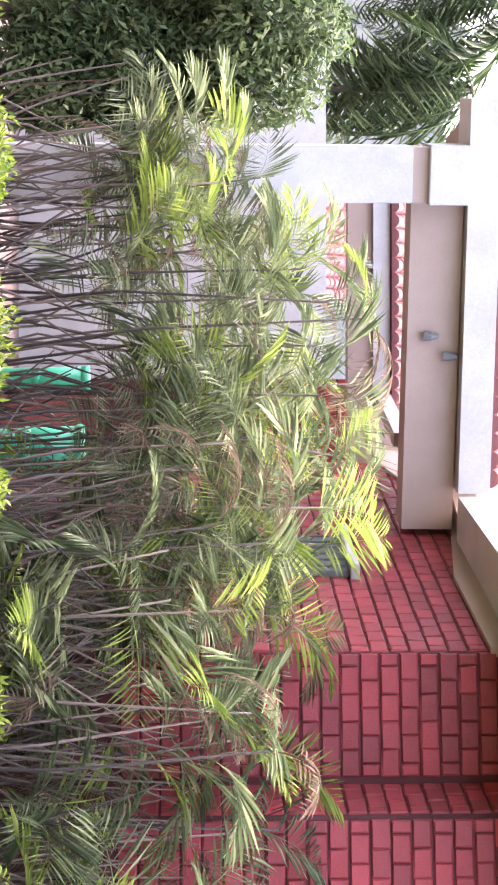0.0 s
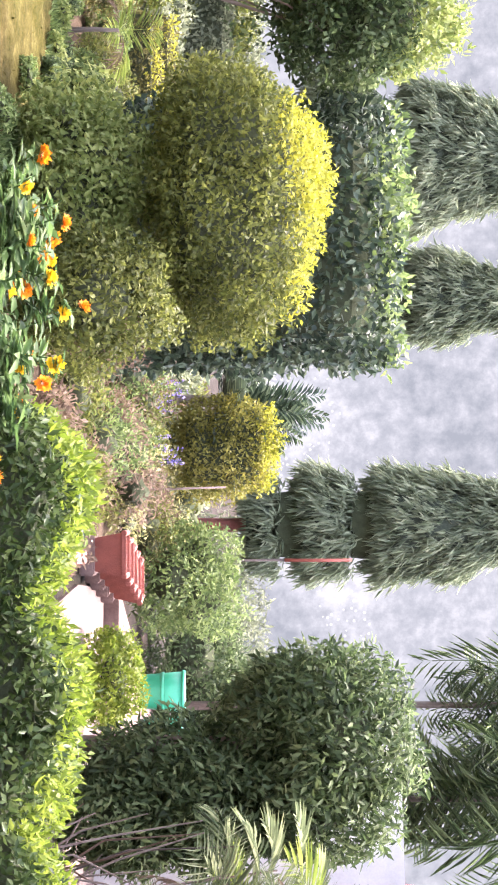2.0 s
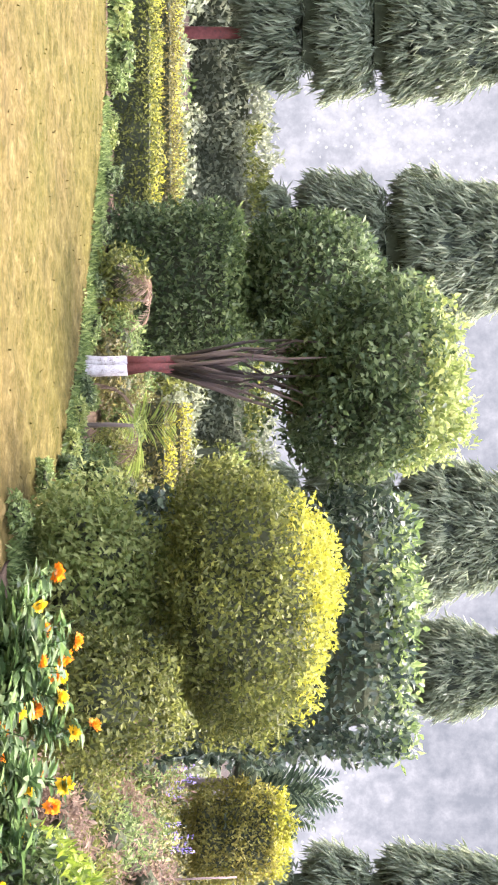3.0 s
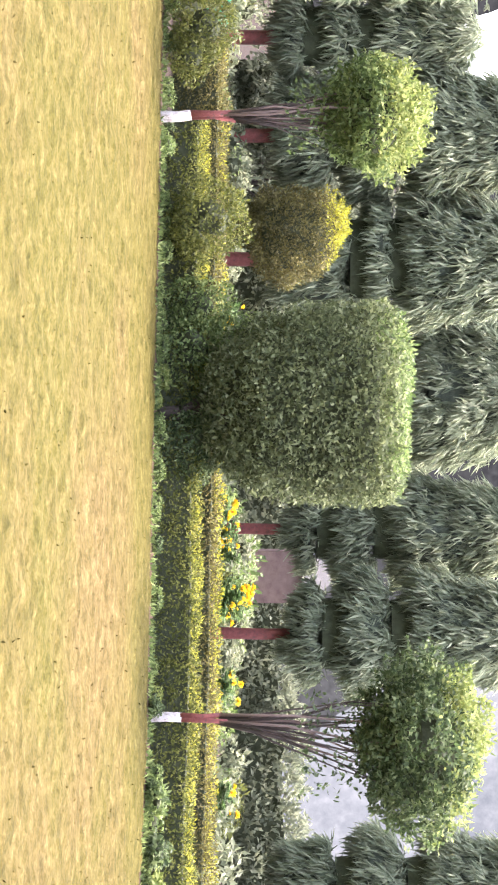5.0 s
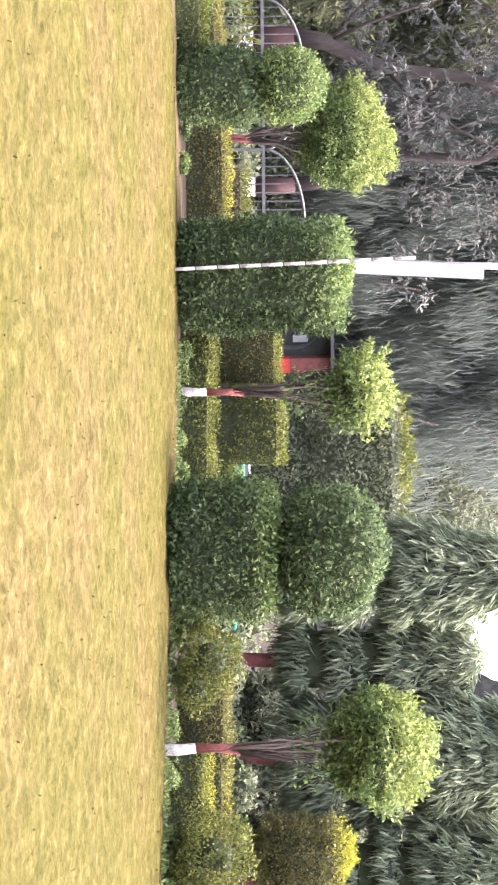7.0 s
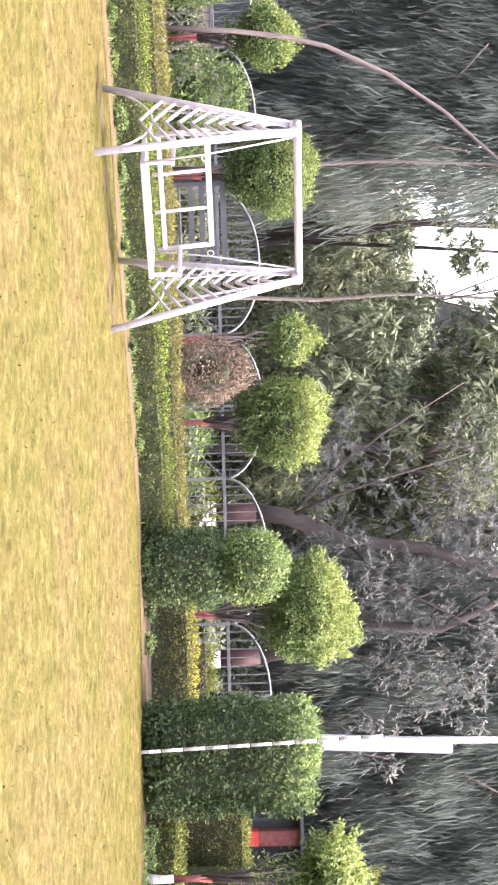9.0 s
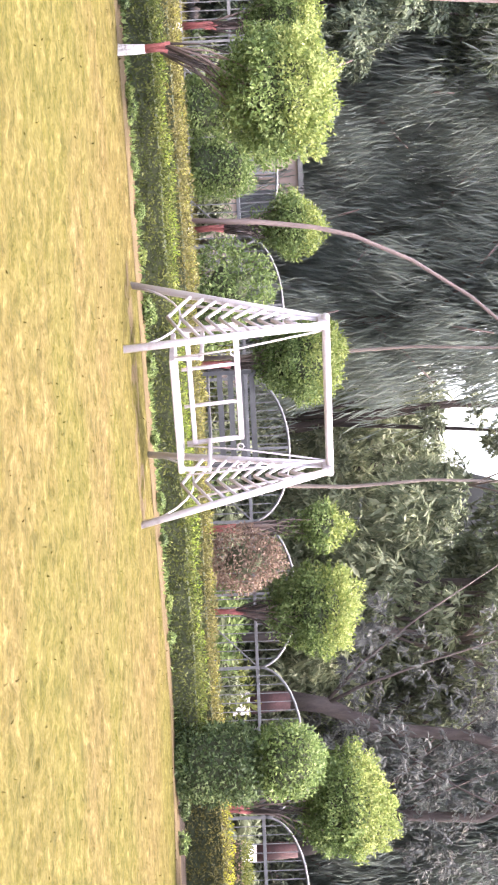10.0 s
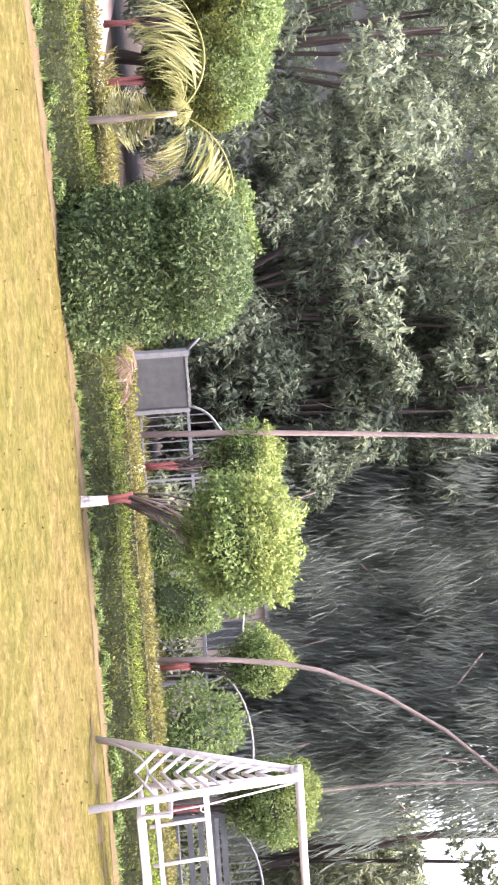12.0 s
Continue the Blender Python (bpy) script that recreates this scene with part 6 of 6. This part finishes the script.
# ---- fence, gate and things beyond the hedges ----
def fence_panel(x, y, turn, w=2.3):
    """A low steel fence panel: rail, thin bars, brace, and a quarter arc above."""
    t = thing("fence_panel", x, y, 0, "grey steel fence panel with thin bars and a curved top", "fence", "fence panels", turn=turn)
    part("post", box(bmesh.new(), -0.025, 0.025, -0.025, 0.025, -0.1, 1.0, 0.004), FENCE_PAINT, t)
    part("rail", box(bmesh.new(), 0.0, w, -0.02, 0.02, 0.94, 0.99, 0.004), FENCE_PAINT, t)
    part("rail", box(bmesh.new(), 0.0, w, -0.015, 0.015, 0.2, 0.23, 0.004), FENCE_PAINT, t)
    arc = [(w / 2 * (1 - math.cos(math.pi * k / 18)), 0, 0.97 + 0.64 * math.sin(math.pi * k / 18)) for k in range(19)]
    part("arc", tube(bmesh.new(), arc, 0.022, 6), FENCE_PAINT, t, "", True)
    part("arc_post", box(bmesh.new(), w / 2 - 0.02, w / 2 + 0.02, -0.02, 0.02, 0.2, 1.6), FENCE_PAINT, t)
    part("brace", tube(bmesh.new(), [(0.03, 0.02, 0.95), (0.75, 0.02, 0.22)], 0.012, 5), FENCE_PAINT, t)
    n = int(w / 0.13)
    for k in range(1, n):
        xx = k * w / n
        top = 0.96 + 0.63 * math.sqrt(max(0.0, 1 - (2 * xx / w - 1) ** 2))
        part("bar", box(bmesh.new(), xx - 0.008, xx + 0.008, -0.008, 0.008, 0.2, top), FENCE_PAINT, t)
    return t


first = fence_panel(2.4, 29.2, 180)
FP = [(2.98, 29.2), (-6.2, 28.9), (-10.4, 28.2), (-13.0, 26.6)]
for (ax, ay), (bx, by) in zip(FP, FP[1:]):
    d = Vector((bx - ax, by - ay))
    n = round(d.length / 2.3)
    ang = math.degrees(math.atan2(d.y, d.x))
    for k in range(n):
        q = Vector((ax, ay)) + d * k / n
        if (ax, ay) == FP[0] and k == 0:
            first.matrix_basis = pose(q.x, q.y, 0, 0, 0, ang)
            continue
        copy_thing(first, pose(q.x, q.y, 0, 0, 0, ang))


def booth():
    """A dark gate booth with an arched opening, a white notice and a red pillar."""
    t = thing("gate_booth", 4.5, 34.6, 0, "dark gate booth with a white notice and a red pillar", "booth", turn=4)
    part("back", box(bmesh.new(), -1.6, 1.6, 0.3, 0.5, 0, 2.1), STEEL_DARK, t)
    part("side", box(bmesh.new(), -1.6, -1.4, -0.4, 0.3, 0, 2.1), GREY_PLASTER, t)
    part("roof", box(bmesh.new(), -1.7, 1.7, -0.45, 0.6, 2.1, 2.16), STEEL_DARK, t)
    arc = [(-0.45 + 0.5 * math.cos(math.pi * k / 12), 0.2, 1.45 + 0.5 * math.sin(math.pi * k / 12)) for k in range(13)]
    part("arch", tube(bmesh.new(), [(0.05, 0.2, 0.2), *arc, (-0.95, 0.2, 0.2)], 0.05, 6), STEEL_DARK, t)
    for k in range(5):
        part("grille_bar", box(bmesh.new(), -1.1, -0.4, 0.19, 0.22, 0.6 + k * 0.2, 0.63 + k * 0.2), STEEL_GREY, t)
    part("notice", box(bmesh.new(), -0.2, -0.06, 0.1, 0.14, 1.38, 1.67), WHITE_PAINT, t, "small white notice board")
    part("pillar", box(bmesh.new(), 0.18, 0.46, -0.3, -0.02, 0, 1.32, 0.01), PILLAR_RED, t, "bright red pillar foot")
    part("pillar_top", box(bmesh.new(), 0.18, 0.46, -0.3, -0.02, 1.32, 2.1, 0.01), RED_OCHRE, t, "faded red pillar")
    return t


booth()


def pole(x, y):
    t = thing("flag_pole", x, y, 0, "tall white painted steel pole with a boxed lower part", "pole")
    part("shaft", tube(bmesh.new(), [(0, 0, -0.1), (0.0, 0, 2.2), (0.12, 0, 7.5)], [0.05, 0.05, 0.04], 10), STEEL_WHITE, t, "", True)
    casing = part("casing", slab((-0.1, -0.12), (0.1, -0.12), 0, 1.85, 0, 0.2, 0.01), STEEL_WHITE, t, "white boxed casing with a ridge")
    casing.matrix_basis = pose(0.02, 0, 2.2, 0, 3.0, 0)
    return t


pole(2.18, 25.37)


def cane_pole():
    t = thing("bamboo_pole", 2.02, 22.75, 0, "thin white bamboo cane with dark joints before the clipped box", "pole")
    for k in range(11):
        z0, z1 = 0.27 * k, 0.27 * k + 0.255
        f = lambda z: (-0.12 * (z / 3.0), 0.04 * z / 3.0 + 0.012 * math.sin(z * 3), z)
        part("section", tube(bmesh.new(), [f(z0), f(z1)], 0.022, 7), LIME_WASH, t, "", True)
        part("joint", tube(bmesh.new(), [f(z1), f(z1 + 0.016)], 0.023, 7), STEEL_DARK, t)
    return t


cane_pole()


def slim_tree(x, y, pts, r, seed, label, material=None):
    t = thing("slim_tree", x, y, 0, label, "tree", "slim trees")
    limbs(t, "trunk", pts, r, r * 0.5, material or BARK_PALE, seg=9)
    rng = random.Random(seed)
    top = Vector(pts[-1])
    for k in range(5):
        a = rng.uniform(0, math.tau)
        limbs(t, "limb", [top - Vector((0, 0, 0.9 * rng.random())), top + Vector((math.cos(a) * 0.5, math.sin(a) * 0.5, 0.5)), top + Vector((math.cos(a) * 0.9, math.sin(a) * 0.9, 0.9))], r * 0.4, 0.006, BARK, seg=5)
    bushy(t, "crown", [(top.x, top.y, top.z + 0.8, 1.0, 1.0, 0.6)], 2200, 0.14, 0.05, LEAF_FAR, seed, 0.3, False)
    return t


slim_tree(-11.36, 25.66, [(0, 0, -0.1), (0.1, 0.05, 1.96), (0.22, 0.1, 3.55), (0.39, 0.17, 5.57), (0.5, 0.2, 6.9)], 0.05, 901, "slim straight tree with a pinkish bare trunk")
slim_tree(-8.06, 26.25, [(0, 0, -0.1), (0.09, 0.02, 1.31), (0.2, 0.05, 2.12), (0.34, 0.09, 2.68), (0.73, 0.2, 3.54), (1.29, 0.34, 4.39), (1.89, 0.48, 5.06), (2.5, 0.6, 5.8)], 0.042, 902, "slim tree with a pale trunk bending sideways")
slim_tree(-6.1, 26.9, [(0, 0, -0.1), (0.0, 0, 2.0), (-0.05, 0.05, 3.5), (0.1, 0, 5.8)], 0.035, 903, "very slim tree with a bare dark stem", BARK)
slim_tree(-4.0, 26.0, [(0, 0, -0.1), (-0.02, 0, 1.2), (0.05, 0.0, 2.4), (0.0, 0, 3.6), (0.1, 0, 5.0)], 0.035, 904, "very slim tree with a bare brown stem", BARK)
slim_tree(-2.4, 33.0, [(0, 0, -0.1), (0.1, 0, 1.5), (-0.1, 0.05, 2.6), (0.3, 0, 4.6)], 0.11, 906, "dark slim trunk beyond the fence", BARK_DARK)


def bench():
    t = thing("iron_bench", -5.3, 27.4, 0, "dark iron garden bench with scrolled arm", "bench", turn=200)
    for k in range(4):
        part("seat_slat", box(bmesh.new(), -0.7, 0.7, -0.2 + k * 0.11, -0.12 + k * 0.11, 0.42, 0.45), STEEL_DARK, t)
        part("back_slat", box(bmesh.new(), -0.7, 0.7, 0.24, 0.27, 0.58 + k * 0.16, 0.66 + k * 0.16), STEEL_DARK, t)
    for s in (-0.7, 0.7):
        part("leg", box(bmesh.new(), s - 0.03, s + 0.03, -0.22, -0.17, 0, 0.65), STEEL_DARK, t)
        part("leg", box(bmesh.new(), s - 0.03, s + 0.03, 0.22, 0.27, 0, 1.25), STEEL_DARK, t)
        arc = [(s, -0.2 + 0.45 * k / 8, 0.65 + 0.12 * math.sin(math.pi * k / 8)) for k in range(9)]
        part("arm", tube(bmesh.new(), arc, 0.02, 6), STEEL_DARK, t)
    return t


bench()


def low_building(x, y, w, d, h, turn, material, label, name="outbuilding"):
    t = thing(name, x, y, 0, label, "building", turn=turn)
    part("wall", box(bmesh.new(), -w / 2, w / 2, -d / 2, d / 2, 0, h, 0.01), material, t)
    part("roof", box(bmesh.new(), -w / 2 - 0.1, w / 2 + 0.1, -d / 2 - 0.1, d / 2 + 0.1, h, h + 0.1, 0.01), GREY_PLASTER, t)
    for k in range(2):
        wx = -w / 4 + k * w / 2
        win = part("window", box(bmesh.new(), wx - 0.25, wx + 0.25, -d / 2 - 0.02, -d / 2 + 0.02, h * 0.45, h * 0.8), STEEL_DARK, t)
        part("sill", box(bmesh.new(), wx - 0.3, wx + 0.3, -d / 2 - 0.06, -d / 2 - 0.022, h * 0.42, h * 0.45), WHITE_PAINT, win)
    return t


low_building(-11.2, 33.5, 2.4, 1.5, 2.0, 18, TAN_PLASTER, "pale pink plastered outbuilding beyond the fence")
low_building(-8.6, 34.5, 1.2, 1.2, 1.9, 14, WHITE_PAINT, "white plastered outbuilding beyond the fence")
low_building(5.5, 28.5, 0.7, 0.5, 0.62, -8, WHITE_PAINT, "low white wall block behind the hedges", "wall_block")


def gate_leaf():
    """A closed gate of dark sheet steel between white posts, with a brace."""
    t = thing("gate", -12.9, 26.15, 0, "closed gate of dark grey sheet steel with white posts", "gate", turn=52)
    part("post", box(bmesh.new(), -0.05, 0.05, -0.05, 0.05, -0.05, 1.06, 0.006), FENCE_PAINT, t, "white painted post")
    part("post", box(bmesh.new(), 0.95, 1.03, -0.04, 0.04, -0.05, 1.0, 0.006), FENCE_PAINT, t, "white painted post")
    leaf = part("panel", box(bmesh.new(), 0.06, 0.94, -0.015, 0.015, 0.12, 0.98, 0.004), STEEL_DARK, t, "dark grey steel sheet")
    part("rail", box(bmesh.new(), 0.06, 0.94, -0.03, 0.03, 0.99, 1.03), FENCE_PAINT, leaf)
    part("brace", tube(bmesh.new(), [(0, 0.0, 1.0), (-0.35, 0, 1.35)], 0.025, 6), FENCE_PAINT, t, "", True)
    return t


gate_leaf()


def old_tree(x, y, pts, r, seed, label):
    """A thick dark trunk, painted red up to a man's height, with bare forking boughs."""
    t = thing("old_tree", x, y, 0, label, "tree", "old trees")
    limbs(t, "washed_foot", [(0, 0, -0.1), (0.01, 0, 0.4), (0.02, 0, 0.76)], r * 1.4, r * 1.2, LIME_WASH, "lime-washed foot", 10)
    limbs(t, "painted_band", [(0.02, 0, 0.75), (0.01, 0.01, 1.1), (0.0, 0.02, 1.45)], r * 1.18, r, RED_WORN, "band painted dark red", 10)
    limbs(t, "trunk", [(0, 0.02, 1.44)] + pts, r, r * 0.45, BARK_DARK, "", 10)
    rng = random.Random(seed)
    for k in range(5):
        a, q = rng.uniform(0, math.tau), Vector(pts[k % len(pts)])
        out = Vector((math.cos(a), math.sin(a) * 0.6, rng.uniform(0.5, 1.0)))
        limbs(t, "bough", [q, q + out * 0.7, q + out * 1.5 + Vector((0, 0, 0.3)), q + out * 2.4 + Vector((0, 0, 0.9))], r * 0.22, 0.01, BARK_DARK, seg=6)
    cl = [(p[0] + rng.uniform(-1.6, 1.6), p[1] + rng.uniform(-1, 1), p[2] + rng.uniform(0.3, 2.4), 0.7, 0.6, 0.45) for p in pts for _ in range(6)]
    p, d = clump_points(np.random.default_rng(seed), 700, cl)
    tufted(t, "crown", p, d, 8, 0.15, 0.045, LEAF_DUSK, seed, 0.4, 0.6)
    return t


old_tree(-1.15, 31.6, [(0.1, 0, 2.0), (0.55, 0.1, 3.0), (0.7, 0, 4.4), (1.3, 0, 6.0)], 0.17, 911, "old tree with a dark leaning trunk, white foot and red band")
old_tree(1.35, 32.0, [(-0.1, 0, 2.1), (-0.5, 0.1, 3.2), (-0.4, 0, 4.6), (-1.0, 0, 6.0)], 0.14, 912, "old tree with a dark forking trunk, white foot and red band")


def tomb():
    t = thing("garden_shed", 19.7, 29.3, 0, "small stone shed with a white pitched roof behind the trees", "shed", turn=-30)
    part("wall", box(bmesh.new(), -0.5, 0.5, -0.4, 0.4, 0, 1.7, 0.01), STONE_PINK, t)
    bm = bmesh.new()
    v = [bm.verts.new(p) for p in ((-0.6, -0.5, 1.7), (0.6, -0.5, 1.7), (0.6, 0.5, 1.7), (-0.6, 0.5, 1.7), (-0.15, 0, 2.25), (0.15, 0, 2.25))]
    for f in ((0, 1, 5, 4), (1, 2, 5), (2, 3, 4, 5), (3, 0, 4), (3, 2, 1, 0)):
        bm.faces.new([v[i] for i in f])
    part("roof", bm, ASH_STONE, t)
    return t


tomb()


# ---- grass ----
def grass():
    """Short dry blades over the lawn that the camera sees."""
    nr = np.random.default_rng(5)
    n = 9000
    d = np.sqrt(nr.uniform(9.5 ** 2, 24.0 ** 2, n))
    a = np.radians(nr.uniform(22, 128, n))
    p = np.stack([d * np.cos(a), d * np.sin(a), np.full(n, 0.006)], 1)
    ex, ey = np.array(EDGE_B[::-1] + EDGE_A[::-1][1:]).T
    keep = p[:, 1] < np.interp(p[:, 0], ex, ey)
    keep &= p[:, 0] < np.interp(p[:, 1], (3.2, 6.0, 7.5, 9.6, 11.1, 13.5), (7.5, 10.3, 12.2, 13.0, 13.4, 13.7), left=7.4)
    p = p[keep]
    n = len(p)
    way = nr.normal(0, 0.6, (n, 3))
    way[:, 2] = 0.5
    return p, way, nr


def turf():
    """The uneven surface of the turf: small tufts and hollows a few centimetres across."""
    nr = np.random.default_rng(15)
    rad, ang = np.arange(9.0, 25.0, 0.06), np.radians(np.arange(20.0, 130.0, 0.17))
    R, A = np.meshgrid(rad, ang, indexing="ij")
    X = R * np.cos(A) + nr.uniform(-0.015, 0.015, R.shape)
    Y = R * np.sin(A) + nr.uniform(-0.015, 0.015, R.shape)
    h = nr.uniform(0, 1, R.shape)
    wide = nr.uniform(0, 1, R.shape)
    for _ in range(3):
        wide = (wide + np.roll(wide, 1, 0) + np.roll(wide, -1, 0) + np.roll(wide, 1, 1) + np.roll(wide, -1, 1)) / 5
    Z = 0.014 + 0.012 * h ** 2 + 0.12 * (wide - 0.5)
    ex, ey = np.array(EDGE_B[::-1] + EDGE_A[::-1][1:]).T
    ragged_rim = np.where(X < 1.5, 0.3 + 1.1 * (wide - 0.5), 0.03)
    keep = (Y < np.interp(X, ex, ey) - ragged_rim) & (X < np.interp(Y, (3.2, 6.0, 7.5, 9.6, 11.1, 13.5), (7.5, 10.3, 12.2, 13.0, 13.4, 13.7), left=7.4) - 0.03)
    m, n = R.shape
    idx = np.arange(m * n).reshape(m, n)
    quads = np.stack([idx[:-1, :-1], idx[1:, :-1], idx[1:, 1:], idx[:-1, 1:]], -1)
    ok = keep[:-1, :-1] & keep[1:, :-1] & keep[1:, 1:] & keep[:-1, 1:]
    me = raw_mesh("lawn_turf", np.stack([X, Y, Z], -1).reshape(-1, 3), quads[ok].reshape(-1, 4))
    return tagged(link("lawn_turf", me, LAWN), "tufted dry yellow-green turf of the lawn", "lawn", kind="structure")


turf()
gp, gw, gr = grass()
lawn_grass = leaves("lawn_grass", gp, gw, gr.normal(0, 0.8, gp.shape) + np.array([[0, 0, 1.0]]), 0.036, 0.013, GRASS, None, gr, "short dry yellow-green grass of the lawn")
tagged(lawn_grass, category="grass", kind="stuff")

# green weeds fringing the bed and the lawn's far edge
fr = np.random.default_rng(57)
FRINGE = [(10.3, 6.0), (12.2, 7.5), (13.0, 9.5), (13.4, 11.1), (13.7, 13.5)]
spots = [along(FRINGE, s, o) for s, o in zip(fr.uniform(0, 8.4, 9000), 0.05 + 0.7 * fr.uniform(-0.35, 1, 9000) * fr.uniform(0, 1, 9000))]
spots += [along(EDGE_A, s, o) for s, o in zip(fr.uniform(0, 14.5, 2400), fr.normal(0.12, 0.12, 2400))]
spots += [along(EDGE_B, s, o) for s, o in zip(fr.uniform(2, 17, 1500), fr.normal(0.48, 0.12, 1500))]
fp = np.array([(q.x, q.y, 0.012) for q in spots])
fw = fr.normal(0, 0.55, fp.shape)
fw[:, 2] = 0.8
fringe = leaves("edge_weeds", fp, fw, fr.normal(0, 1, fp.shape), 0.08, 0.026, LEAF_GREEN, None, fr, "small green weeds along the lawn's edge")
tagged(fringe, category="weeds", kind="stuff")

# dry weeds on the open ground behind the hedges
wr = np.random.default_rng(31)
spots = [along(EDGE_A, s, o) for s, o in zip(wr.uniform(-6, 16, 11000), 2.8 + 14 * wr.uniform(0, 1, 11000) ** 1.5)]
spots += [along(EDGE_B, s, o) for s, o in zip(wr.uniform(0, 18, 11000), 2.6 + 11 * wr.uniform(0, 1, 11000))]
wp = np.array([(q.x, q.y, 0.0) for q in spots])
ww = wr.normal(0, 0.5, wp.shape)
ww[:, 2] = 0.8
weeds = leaves("dry_weeds", wp, ww, wr.normal(0, 1, wp.shape), 0.22, 0.035, LEAF_RUSSET, None, wr, "dry brownish weeds on the ground behind the hedges")
tagged(weeds, category="weeds", kind="stuff")
for x, y, s in ((18.3, 27.2, 1.4), (19.0, 26.8, 1.3), (18.9, 28.0, 1.5)):
    c = copy_thing(FILL[1], pose(x, y, 0, 0, 0, x * 40))
    c.scale = (s, s, s)

# ---- the brick walls' courses ----
brick_wall("wall_brick_side", (15.9, -0.15), (11.54, -1.22), 3.66, "red painted brick wall of the house", 1.45, 1, 0.3)
brick_wall("wall_brick_front", (11.54, -1.22), (11.43, -1.98), 3.595, "red painted brick wall of the house", 1.2, 2, 0.3)
brick_wall("wall_brick_return", (11.43, -1.98), (10.98, -2.08), 3.595, "red painted brick return of the pier", 1.2, 3, 0.3)
brick_wall("wall_brick_pier", (10.98, -2.08), (10.75, -3.6), 3.595, "red painted brick pier of the house", 1.2, 4, 0.3)
brick_wall("wall_brick_recess", (17.0, 0.6), (16.9, -0.3), 3.38, "dark red brick wall in the recess", 2.2, 5, 0.2)
wall("wall_side_close", (18.6, -0.5), (10.7, -6.5), 0, 3.4, JOINT, "plain dark red wall closing the house", -0.1)
